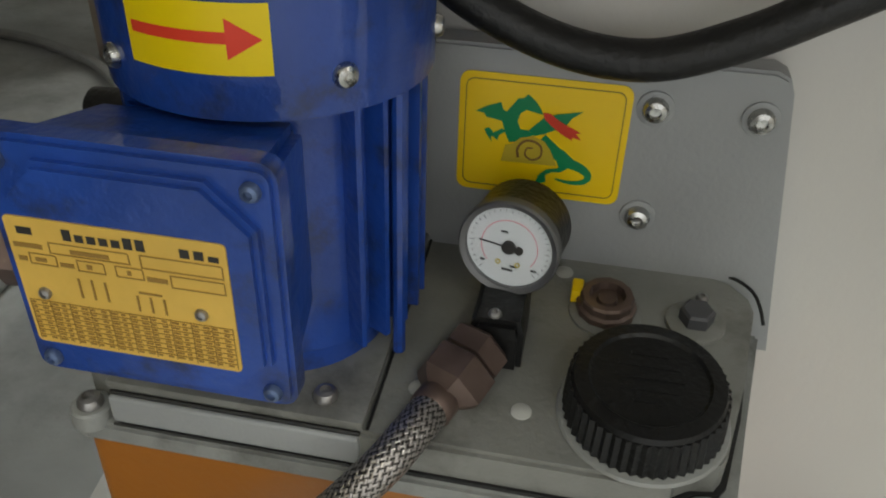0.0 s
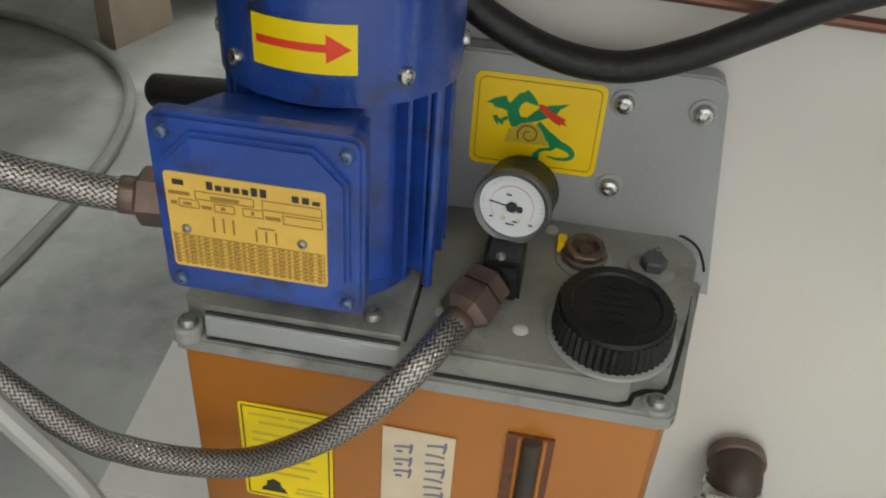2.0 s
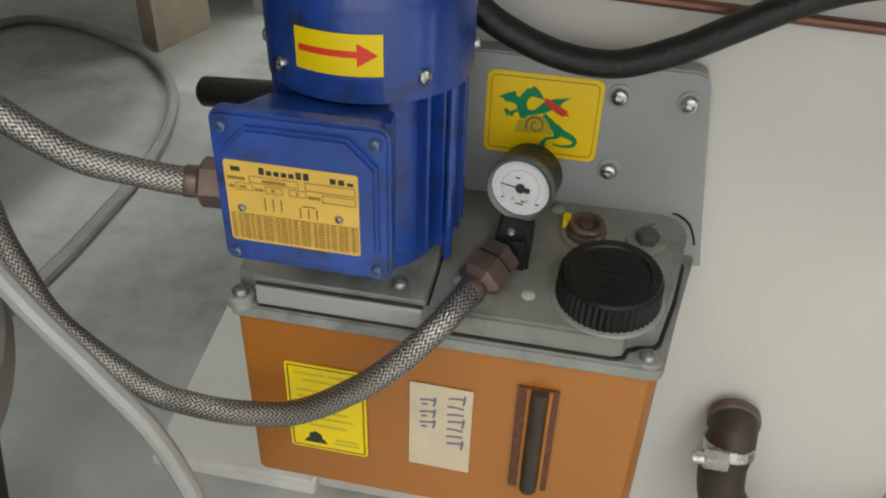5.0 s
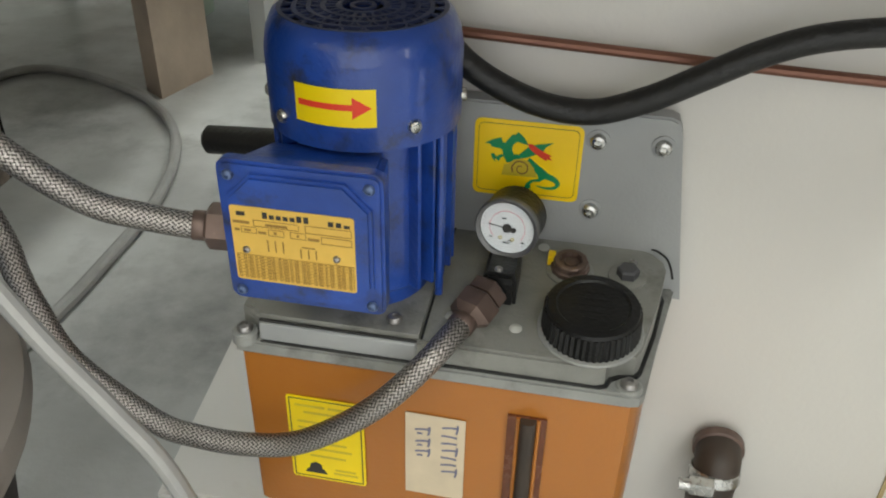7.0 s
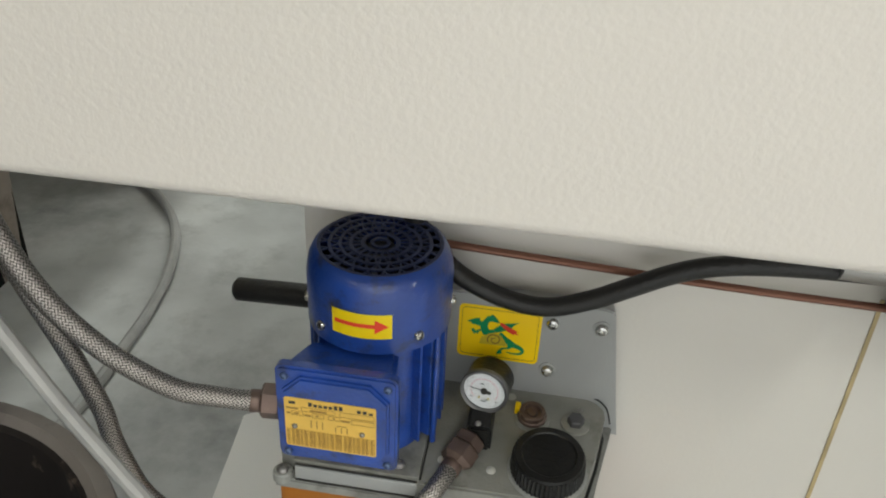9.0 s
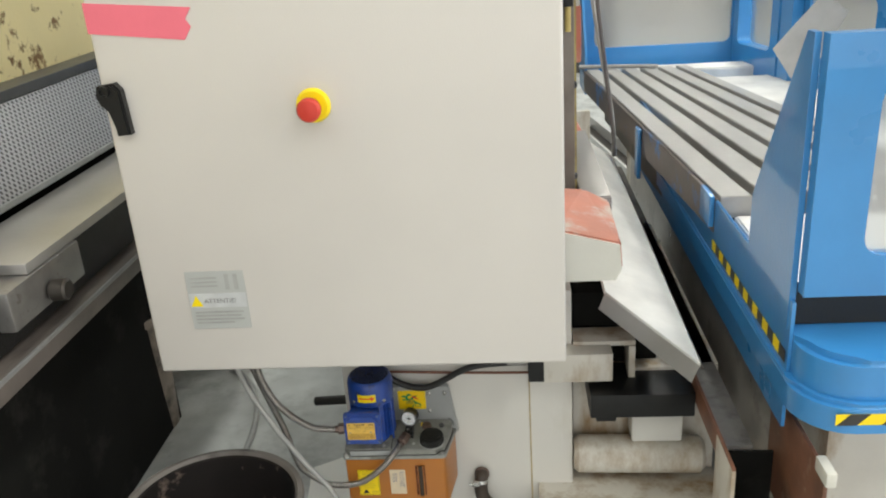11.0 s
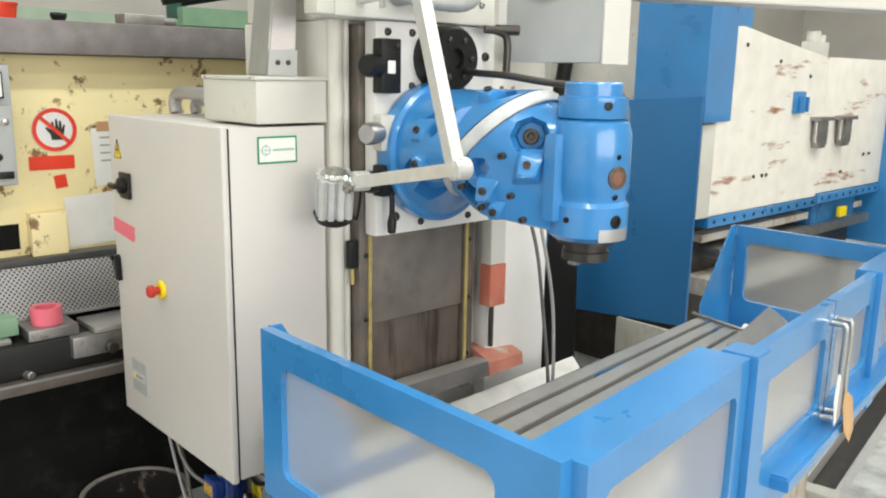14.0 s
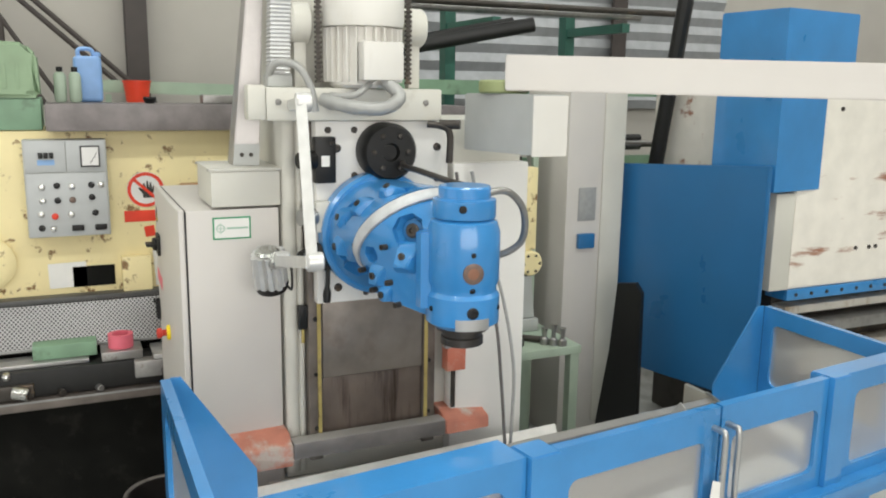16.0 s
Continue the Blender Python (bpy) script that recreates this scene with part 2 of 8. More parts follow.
M_YELLOWPAINT = mat("chipped_yellow_paint", (0.84, 0.72, 0.40), 0.5, var=0.08, scale=3, bump=0.05, dirt=(0.22, 0.12, 0.045), amount=0.35, dscale=13, hard=0.06)
M_GREEN = mat("green_machine_paint", (0.20, 0.33, 0.22), 0.5, var=0.12, scale=8, dirt=(0.10, 0.14, 0.10), amount=0.3)
M_DARKGREEN = mat("dark_green_rack", (0.03, 0.12, 0.09), 0.5, var=0.15)
M_BEAMGREY = mat("brushed_grey_beam", (0.20, 0.18, 0.18), 0.5, 0.3, var=0.22, scale=12, dirt=(0.12, 0.1, 0.1), amount=0.4, dscale=4, hard=0.4)
M_PANELGREY = mat("panel_grey", (0.42, 0.43, 0.42), 0.45, var=0.05)
M_REDPAINT = mat("red_orange_paint", (0.55, 0.17, 0.11), 0.45, var=0.12, dirt=(0.58, 0.38, 0.30), amount=0.52, dscale=14, hard=0.3)
M_COVERWHITE = mat("white_cover_paint", (0.80, 0.785, 0.75), 0.4, var=0.04, scale=3, bump=0.03, bscale=200, dirt=(0.52, 0.47, 0.40), amount=0.28, dscale=5, hard=0.35, stretch=(1, 1, 0.3))
M_CABLEDARK = mat("dark_grey_cable", (0.13, 0.12, 0.115), 0.5)
M_REDFADED = mat("faded_red_paint", (0.50, 0.19, 0.13), 0.5, var=0.15, scale=12, dirt=(0.50, 0.42, 0.37), amount=0.52, dscale=9, hard=0.12)
M_WAY = mat("greasy_guideway_steel", (0.17, 0.145, 0.125), 0.38, 0.35, var=0.25, scale=14, dirt=(0.05, 0.04, 0.033), amount=0.4, dscale=9, hard=0.2, stretch=(2, 2, 0.4))
# Paleness carries the slanted sheet's sheen in the base colour.
M_PALESHEET = mat("pale_sheet_metal", (0.74, 0.715, 0.68), 0.55, 0.1, var=0.14, scale=9, dirt=(0.46, 0.43, 0.39), amount=0.42, dscale=6, hard=0.4)
M_HANDLE = mat("bent_steel_handle", (0.50, 0.50, 0.50), 0.3, 0.9, var=0.04, scale=6, bump=0.01)
M_BUTTON = mat("red_button_plastic", (0.50, 0.035, 0.02), 0.4)
# Lid grey made darker: real grime plus the cabinet's shade in the colour.
M_DECK = mat("grimy_shaded_deck", (0.235, 0.235, 0.215), 0.4, 0.15, var=0.16, scale=30, bump=0.05, bscale=400, dirt=(0.05, 0.045, 0.036), amount=0.5, dscale=26, hard=0.3)
M_WORNRAIL = mat("worn_brown_rail", (0.17, 0.145, 0.13), 0.36, 0.4, var=0.2, scale=10, dirt=(0.04, 0.035, 0.03), amount=0.45, dscale=7, hard=0.3, stretch=(1, 0.3, 1))
M_BRUSHED = mat("brushed_channel_metal", (0.42, 0.40, 0.39), 0.36, 0.6, var=0.1, scale=10, dirt=(0.26, 0.24, 0.23), amount=0.35, dscale=5, hard=0.4, stretch=(1, 1, 0.25))
M_GREENTINT = mat("faint_green_print", (0.32, 0.48, 0.38), 0.6)
M_INKGREY = mat("grey_ink", (0.20, 0.20, 0.20), 0.5)
M_HOUSING = mat("olive_green_housing", (0.27, 0.38, 0.24), 0.5, var=0.15, scale=6, dirt=(0.12, 0.16, 0.10), amount=0.35, dscale=7, hard=0.3)
M_BELLOWS = mat("grimy_way_cover", (0.24, 0.21, 0.185), 0.32, 0.55, var=0.3, scale=6, dirt=(0.13, 0.075, 0.05), amount=0.42, dscale=4, hard=0.35, stretch=(1, 1, 0.8))
M_RUSTYWALL = mat("scraped_cream_paint", (0.80, 0.76, 0.69), 0.5, var=0.06, dirt=(0.33, 0.14, 0.08), amount=0.33, dscale=7, hard=0.08, stretch=(1, 0.22, 1.3))
M_SHEET = mat("galvanised_sheet", (0.50, 0.49, 0.48), 0.3, 0.7, var=0.1, scale=5, dirt=(0.28, 0.26, 0.24), amount=0.3, dscale=6, hard=0.4)
M_TABLE = mat("ground_table_steel", (0.37, 0.355, 0.335), 0.38, 0.3, var=0.08, scale=14, dirt=(0.33, 0.3, 0.27), amount=0.4, dscale=10, hard=0.4)
# Darkness deep in the T-slots, put into the base colour.
M_SLOT = mat("slot_shade_black", (0.018, 0.017, 0.016), 0.6, 0.0, var=0.3, scale=20)
M_COVERLOW = mat("rust_streaked_cover", (0.165, 0.13, 0.108), 0.38, 0.4, var=0.3, scale=5, dirt=(0.05, 0.032, 0.024), amount=0.5, dscale=9, hard=0.15, stretch=(3, 3, 0.22))
M_RAILBAR = mat("dull_brown_rail_steel", (0.23, 0.21, 0.20), 0.4, 0.4, var=0.2, scale=9, dirt=(0.3, 0.27, 0.24), amount=0.3, dscale=7, hard=0.3, stretch=(1, 0.3, 1))
M_STRIP = mat("worn_yellow_strip", (0.42, 0.33, 0.11), 0.5, var=0.15, scale=12, dirt=(0.14, 0.09, 0.05), amount=0.45, dscale=20, hard=0.2)
M_DULLSHEET = mat("dull_grey_sheet", (0.46, 0.45, 0.43), 0.65, 0.0, var=0.15, scale=8, dirt=(0.2, 0.18, 0.16), amount=0.4, dscale=7, hard=0.3, spec=0.25)
M_CARD = mat("brown_card", (0.58, 0.36, 0.18), 0.7)
M_BUCKET = mat("stained_black_bin", (0.014, 0.011, 0.010), 0.75, var=0.3, scale=9, dirt=(0.20, 0.15, 0.12), amount=0.33, dscale=16, hard=0.12, spec=0.25)
M_PAIL = mat("dirty_white_pail", (0.30, 0.25, 0.21), 0.55, var=0.2, dirt=(0.035, 0.03, 0.026), amount=0.62, dscale=10, hard=0.2)
M_RIM = mat("worn_bin_rim", (0.18, 0.16, 0.145), 0.55, var=0.2, scale=12, dirt=(0.05, 0.04, 0.035), amount=0.42, dscale=9, hard=0.15)
M_RAIL = mat("bright_worn_steel", (0.30, 0.30, 0.295), 0.36, 0.5, var=0.18, scale=9, dirt=(0.18, 0.17, 0.16), amount=0.34, dscale=7, hard=0.25)
M_RAILDARK = mat("dull_grey_rail", (0.085, 0.085, 0.085), 0.42, 0.4, var=0.2, scale=10, dirt=(0.07, 0.065, 0.06), amount=0.35, dscale=10, hard=0.25)
M_GUTTER = mat("oily_gutter_steel", (0.30, 0.285, 0.27), 0.3, 0.5, var=0.3, scale=8, dirt=(0.05, 0.045, 0.04), amount=0.45, dscale=9, hard=0.25)
M_RUSTEDGE = mat("rusty_edge", (0.22, 0.10, 0.06), 0.5, 0.2, var=0.35, scale=14, dirt=(0.42, 0.33, 0.24), amount=0.36, dscale=12, hard=0.2)
M_CHIPPED = mat("chipped_table_side", (0.13, 0.10, 0.085), 0.42, 0.3, var=0.3, scale=12, dirt=(0.05, 0.20, 0.48), amount=0.4, dscale=7, hard=0.1)
M_FLEXPALE = mat("pale_ribbed_duct", (0.55, 0.55, 0.55), 0.4, 0.3, var=0.1, scale=20)
M_GREENPALE = mat("pale_green_paint", (0.36, 0.44, 0.35), 0.5, var=0.1, scale=8, dirt=(0.16, 0.17, 0.13), amount=0.3)
M_PLATEFACE = mat("grey_face_plate", (0.45, 0.465, 0.47), 0.45, 0.2, var=0.06)
M_SCALE = mat("pale_scale_metal", (0.55, 0.56, 0.57), 0.5, 0.2, var=0.12, scale=30)
M_OLIVEPAINT = mat("olive_paint", (0.30, 0.34, 0.16), 0.5, var=0.12)
M_OILSTAIN = mat("yellow_oil_stain", (0.42, 0.33, 0.17), 0.35, var=0.25, scale=40)
M_RAG = mat("blue_rag", (0.38, 0.50, 0.68), 0.9, var=0.3, scale=20)
M_BRAID = braid("steel_braid")
M_PERF = perforated("perforated_sheet")
M_CLEAR = clear("clear_guard_sheet")
M_GLASS = clear("gauge_glass", rough=0.03, haze=0.08, blur=0.0)
M_FLEX = mat("grey_conduit", (0.36, 0.36, 0.35), 0.45, 0.2, var=0.1, scale=30)


# ---- mesh helpers ----
def box(bm, lo, hi, bevel=0.0, seg=2):
    vs = [bm.verts.new((x, y, z)) for z in (lo[2], hi[2]) for y in (lo[1], hi[1]) for x in (lo[0], hi[0])]
    fs = [bm.faces.new([vs[i] for i in q]) for q in ((0, 2, 3, 1), (4, 5, 7, 6), (0, 1, 5, 4), (2, 6, 7, 3), (0, 4, 6, 2), (1, 3, 7, 5))]
    if bevel:
        es = list({e for f in fs for e in f.edges})
        bmesh.ops.bevel(bm, geom=es, offset=bevel, segments=seg, affect="EDGES", profile=0.6)
    return bm


def prism(bm, poly, base, u, v, depth, bevel=0.0):
    """A flat outline poly of (a, b), laid out from base along u and v, pushed out along u x v by depth."""
    base, u, v = Vector(base), Vector(u), Vector(v)
    w = u.cross(v).normalized() * depth
    lo = [bm.verts.new(base + u * a + v * b) for a, b in poly]
    hi = [bm.verts.new(base + u * a + v * b + w) for a, b in poly]
    k = len(poly)
    fs = [bm.faces.new(lo[::-1]), bm.faces.new(hi)]
    fs += [bm.faces.new((lo[i], lo[(i + 1) % k], hi[(i + 1) % k], hi[i])) for i in range(k)]
    if bevel:
        bmesh.ops.bevel(bm, geom=list(fs[1].edges), offset=bevel, segments=2, affect="EDGES")
    return bm


def quad(bm, corners, z0, z1, bevel=0.0):
    """An upright block over four ground corners."""
    return prism(bm, [(c[0], c[1]) for c in corners], (0, 0, z0), (1, 0, 0), (0, 1, 0), z1 - z0, bevel)


def frame_of(axis):
    w = Vector(axis).normalized()
    u = w.cross(Vector((0, 0, 1)))
    u = Vector((1, 0, 0)) if u.length < 1e-4 else u.normalized()
    return u, w.cross(u).normalized(), w


def lathe(bm, prof, at, axis=(0, 0, 1), seg=32, closed=True):
    """Rings of (radius, distance along the axis)."""
    u, v, w = frame_of(axis)
    at = Vector(at)
    rings = []
    for r, h in prof:
        rings.append([bm.verts.new(at + w * h + (u * math.cos(a) + v * math.sin(a)) * max(r, 1e-5))
                      for a in (2 * math.pi * i / seg for i in range(seg))])
    for a, b in zip(rings, rings[1:]):
        for i in range(seg):
            bm.faces.new((a[i], a[(i + 1) % seg], b[(i + 1) % seg], b[i]))
    if closed:
        bm.faces.new(rings[0][::-1])
        bm.faces.new(rings[-1])
    bmesh.ops.recalc_face_normals(bm, faces=bm.faces[:])
    return bm


def cyl(bm, p0, p1, r, r1=None, seg=24, bevel=0.0):
    d = Vector(p1) - Vector(p0)
    r1 = r if r1 is None else r1
    h = d.length
    prof = [(r, 0), (r1, h)] if not bevel else [(r - bevel, 0), (r, bevel), (r1, h - bevel), (r1 - bevel, h)]
    return lathe(bm, prof, p0, d, seg)


def spline(pts, n=10):
    P = [Vector(p) for p in pts]
    P = [2 * P[0] - P[1]] + P + [2 * P[-1] - P[-2]]
    out = []
    for i in range(1, len(P) - 2):
        a, b, c, d = P[i - 1:i + 3]
        for k in range(n):
            t = k / n
            out.append(0.5 * (2 * b + (c - a) * t + (2 * a - 5 * b + 4 * c - d) * t * t + (3 * b - a - 3 * c + d) * t ** 3))
    return out + [P[-2]]


def tube(bm, pts, r, seg=12, n=8, ribs=0.0):
    """A hose through pts, with its length and girth in metres as UV."""
    P = spline(pts, n)
    uvl = bm.loops.layers.uv.verify()
    rings, run, along = [], 0.0, []
    t = (P[1] - P[0]).normalized()
    u = t.orthogonal().normalized()
    for i, p in enumerate(P):
        t = (P[min(i + 1, len(P) - 1)] - P[max(i - 1, 0)]).normalized()
        u = (u - t * u.dot(t)).normalized()
        v = t.cross(u)
        run += (p - P[i - 1]).length if i else 0
        along.append(run)
        rr = r * (1 + ribs * (i % 2))
        rings.append([bm.verts.new(p + (u * math.cos(a) + v * math.sin(a)) * rr) for a in (2 * math.pi * k / seg for k in range(seg))])
    girth = 2 * math.pi * r
    for i in range(len(P) - 1):
        for k in range(seg):
            f = bm.faces.new((rings[i][k], rings[i][(k + 1) % seg], rings[i + 1][(k + 1) % seg], rings[i + 1][k]))
            for lp, (a, b) in zip(f.loops, ((k, i), (k + 1, i), (k + 1, i + 1), (k, i + 1))):
                lp[uvl].uv = (girth * a / seg, along[b])
    bm.faces.new(rings[0][::-1])
    bm.faces.new(rings[-1])
    return bm


def hull(bm, pts):
    vs = [bm.verts.new(p) for p in pts]
    res = bmesh.ops.convex_hull(bm, input=vs)
    bmesh.ops.delete(bm, geom=list({g for g in res["geom_unused"] + res["geom_interior"] if isinstance(g, bmesh.types.BMVert)}), context="VERTS")
    return bm


def ring_pts(at, axis, r, k=24):
    u, v, w = frame_of(axis)
    return [Vector(at) + (u * math.cos(2 * math.pi * i / k) + v * math.sin(2 * math.pi * i / k)) * r for i in range(k)]


def rounded(w, h, r, k=4):
    """A rectangle from (0, 0) to (w, h) with round corners."""
    out = []
    for cx, cy, a0 in ((w - r, r, -90), (w - r, h - r, 0), (r, h - r, 90), (r, r, 180)):
        out += [(cx + r * math.cos(radians(a0 + 90 * i / k)), cy + r * math.sin(radians(a0 + 90 * i / k))) for i in range(k + 1)]
    return out


def sheet_with_hole(bm, w, h, hole, base, u, v, depth):
    """A plate w x h, from base along u and v, with a rounded opening (x0, y0, x1, y1, r) through it."""
    x0, y0, x1, y1, r = hole
    inner = [(x0 + a, y0 + b) for a, b in rounded(x1 - x0, y1 - y0, r)]
    k = len(inner) // 4
    outer = []
    for i, (a, b) in enumerate(inner):
        q = i // k
        outer.append(((w, 0), (w, h), (0, h), (0, 0))[min(q, 3)])
    base, u, v = Vector(base), Vector(u).normalized(), Vector(v).normalized()
    wd = u.cross(v).normalized() * depth
    V = lambda p, d: bm.verts.new(base + u * p[0] + v * p[1] + wd * d)
    oc = [(w, 0), (w, h), (0, h), (0, 0)]
    for d, flip in ((0, True), (1, False)):
        iv = [V(p, d) for p in inner]
        ov = [V(p, d) for p in oc]
        fs = []
        for q in range(4):
            seg = iv[q * k:(q + 1) * k]
            for a, b in zip(seg, seg[1:]):
                fs.append((ov[q], b, a))
            fs.append((ov[q], ov[(q + 1) % 4], iv[((q + 1) * k) % len(iv)], seg[-1]))
        for f in fs:
            bm.faces.new(f[::-1] if not flip else f)
    for loop in (inner, oc):
        a = [V(p, 0) for p in loop]
        b = [V(p, 1) for p in loop]
        for i in range(len(loop)):
            j = (i + 1) % len(loop)
            bm.faces.new((a[i], a[j], b[j], b[i]))
    bmesh.ops.remove_doubles(bm, verts=bm.verts[:], dist=1e-5)
    bmesh.ops.recalc_face_normals(bm, faces=bm.faces[:])
    return bm


def thing(name, at, label="", category="", group="", kind=""):
    ob = new(name)
    ob.empty_display_size = 0.05
    ob.location = at
    return tagged(ob, label, category, group, kind)


def root_at(ob):
    while ob.parent:
        ob = ob.parent
    return Vector(ob.location)


def part(name, bm, material, parent=None, label="", local=False, sharp=35, base=None):
    """Links a bmesh as one mesh under a thing or a part; local: its numbers are measured from the thing's base."""
    shift = Vector(base or (0, 0, 0)) if parent is None else root_at(parent)
    if not local:
        bmesh.ops.translate(bm, verts=bm.verts[:], vec=-shift)
    me = bpy.data.meshes.new(name)
    bm.normal_update()
    bm.to_mesh(me)
    bm.free()
    me.materials.append(material)
    for p in me.polygons:
        p.use_smooth = True
    me.set_sharp_from_angle(angle=radians(sharp))
    ob = new(name, me)
    if parent is not None:
        ob.parent = parent
    else:
        ob.location = shift
    if label:
        tagged(ob, label)
    return ob


def solo(name, bm, material, base, label, category, group="", kind="", sharp=35):
    return tagged(part(name, bm, material, base=base, sharp=sharp), label, category, group, kind)


def N():
    return bmesh.new()


def screw(name, at, axis, r, parent, material=None, label="", local=True, slot=True):
    """A domed head with a recess."""
    b = N()
    lathe(b, [(r, 0), (r, r * 0.35), (r * 0.8, r * 0.7), (r * 0.45, r * 0.85), (r * 0.4, r * 0.45), (0.0001, r * 0.4)], at, axis, 16)
    return part(name, b, material or M_CHROME, parent, label, local)

# ---- hall ----
FLOOR = -0.10
solo("floor", box(N(), (-6, -6, FLOOR - 0.1), (7, 12, FLOOR)), M_CONCRETE, (0, 0, FLOOR), "grey concrete workshop floor, stains and gloss patches in its colour", "floor", kind="structure")
solo("ceiling", box(N(), (-6, -6, 4.8), (7, 12, 4.95)), M_CEIL, (0, 0, 4.8), "unseen hall ceiling, greyed to limit bounced light", "ceiling", kind="structure")
solo("wall_west", box(N(), (-3.75, -6, FLOOR), (-3.6, 12, 4.8)), M_HALLWALL, (-3.6, 0, 0), "beige painted hall wall", "wall", kind="structure")
# Window and gate are assumed, added to house the two daylight lamps.
b = N()
for lo, hi in (((-6, FLOOR), (-3.1, 4.8)), ((2.3, FLOOR), (12, 4.8)), ((-3.1, FLOOR), (2.3, 1.1)), ((-3.1, 3.3), (2.3, 4.8))):
    box(b, (6.0, lo[0], lo[1]), (6.15, hi[0], hi[1]))
solo("wall_east", b, M_HALLWALL, (6, 0, 0), "beige hall wall, unseen, with an assumed wide window", "wall", kind="structure")
b = N()
for yy in (-3.1, -1.3, 0.5, 2.23):
    box(b, (6.05, yy, 1.1), (6.12, yy + 0.07, 3.3))
box(b, (6.05, -3.1, 1.1), (6.12, 2.3, 1.17))
box(b, (6.05, -3.1, 3.23), (6.12, 2.3, 3.3))
solo("window_1", b, M_CEIL, (6.1, -0.4, 1.1), "assumed wide hall window, pale framed, out of view", "window", kind="structure")
b = N()
for lo, hi in (((-3.6, FLOOR), (-1.8, 4.8)), ((3.4, FLOOR), (6.0, 4.8)), ((-1.8, 2.85), (3.4, 4.8))):
    box(b, (lo[0], -5.15, lo[1]), (hi[0], -5.0, hi[1]))
solo("wall_south", b, M_HALLWALL, (0, -5, 0), "beige hall wall, unseen, with an assumed open gate", "wall", kind="structure")
b = N()
for xx in (-1.87, 3.40):
    box(b, (xx, -4.99, FLOOR), (xx + 0.07, -4.95, 2.92))
box(b, (-1.87, -4.99, 2.85), (3.47, -4.95, 2.92))
solo("door_1", b, M_POST, (0.8, -5.0, FLOOR), "dark frame of an assumed open hall gate, out of view", "door", kind="structure")
solo("wall_north", box(N(), (-3.6, 11, FLOOR), (6, 11.15, 4.8)), M_HALLWALL, (0, 11, 0), "beige painted hall wall", "wall", kind="structure")
b = N()
k = 40
prism(b, [(0.075 * i, (0.035 if i % 2 else 0.0)) for i in range(k)] + [(0.075 * (k - 1), -0.05), (0, -0.05)],
      (-3.55, 2.2, 1.75), (0, 0, 1), (1, 0, 0), 3.2)
solo("cladding", b, M_CORRUGATED, (-3.55, 3, 1.2), "grey corrugated sheet cladding on the hall wall", "cladding", kind="structure")
for py in (0.11, 4.075):
    b = N()
    for y0, y1, x1 in ((0, 0.14, -3.57), (0.06, 0.08, -3.45), (0, 0.14, -3.42)):
        box(b, ((-3.6 if x1 == -3.57 else (-3.57 if x1 == -3.45 else -3.45)), py + y0, FLOOR), (x1, py + y1, 4.8))
    solo("wall_post", b, M_POST, (-3.5, py, FLOOR), "dark painted steel wall post", "post", group="steel wall posts", kind="structure")

stair = thing("steel_stair", (-3.3, -1.4, FLOOR), "dark steel stair with thin handrails at the hall wall", "stair")
DS = Vector((0, 0.321, -0.521)).normalized()
for k, (y0, z0, up, r) in enumerate(((-0.635, 2.306, 1.6, 0.016), (-0.647, 2.15, 1.6, 0.016))):
    q = Vector((-3.3, y0, z0))
    b = N()
    cyl(b, q - DS * up, q + DS * 1.1, r, None, 10)
    part("handrail", b, M_POST, stair)
DS = Vector((0, 0.503, -0.46)).normalized()
for y0, z0 in ((-0.516, 2.414), (-0.436, 2.418)):
    q = Vector((-3.3, y0, z0))
    b = N()
    cyl(b, q - DS * 1.5, q + DS * 2.0, 0.018, None, 10)
    part("stringer_rail", b, M_POST, stair)
for k in range(3):
    q = Vector((-3.3, -0.635 - 0.45 * k, 2.306 + 0.62 * k))
    b = N()
    cyl(b, q, (-3.3, q.y, FLOOR), 0.018, None, 10)
    part("stair_post", b, M_POST, stair)

# ---- machine base behind the pump ----
YW = 0.270
base = thing("machine_plinth", (0.0, 0.9, FLOOR), "white painted milling machine base with oil streaks", "machine base")
b = N()
box(b, (-0.482, YW, FLOOR), (0.03, 1.25, 0.52), 0.006)
part("base_body", b, M_BASEWHITE, base)
b = N()
quad(b, ((-0.625, 0.262), (-0.4825, 0.262), (-0.4825, 0.60), (-0.650, 0.50)), FLOOR, FLOOR + 0.012, 0.004)
part("base_foot", b, M_COVERWHITE, base, "low white plate at floor level beside the base")
b = N()
box(b, (-0.0665, YW - 0.0012, FLOOR + 0.02), (-0.0635, YW - 0.0002, 0.33))
part("oil_drip", b, M_OILSTAIN, base, "thin yellow oil drip")
b = N()
box(b, (0.034, YW + 0.06, FLOOR), (0.36, 1.25, 0.30), 0.006)
part("base_step", b, M_BASEDIRTY, base, "oil-streaked lower step of the casting")
b = N()
box(b, (-0.05, 0.195, FLOOR), (0.36, YW + 0.055, 0.028), 0.006, 3)
part("drip_tray", b, M_BASEDIRTY, base, "oil-stained cast drip tray")
b = N()
cyl(b, (0.032, 0.285, 0.098), (0.325, 0.285, 0.092), 0.043, None, 24, 0.01)
part("cross_tube", b, M_BASEDIRTY, base, "rounded stained cross tube of the casting")
b = N()
box(b, (0.160, 0.262, 0.142), (0.272, YW + 0.055, 0.232), 0.006)
part("foot_block", b, M_BASEWHITE, base)
# Black block added where the base has only a shaded cavity.
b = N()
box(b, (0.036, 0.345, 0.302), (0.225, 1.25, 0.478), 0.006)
part("slide_casting", b, M_VOID, base, "black block standing in for the shaded cavity")
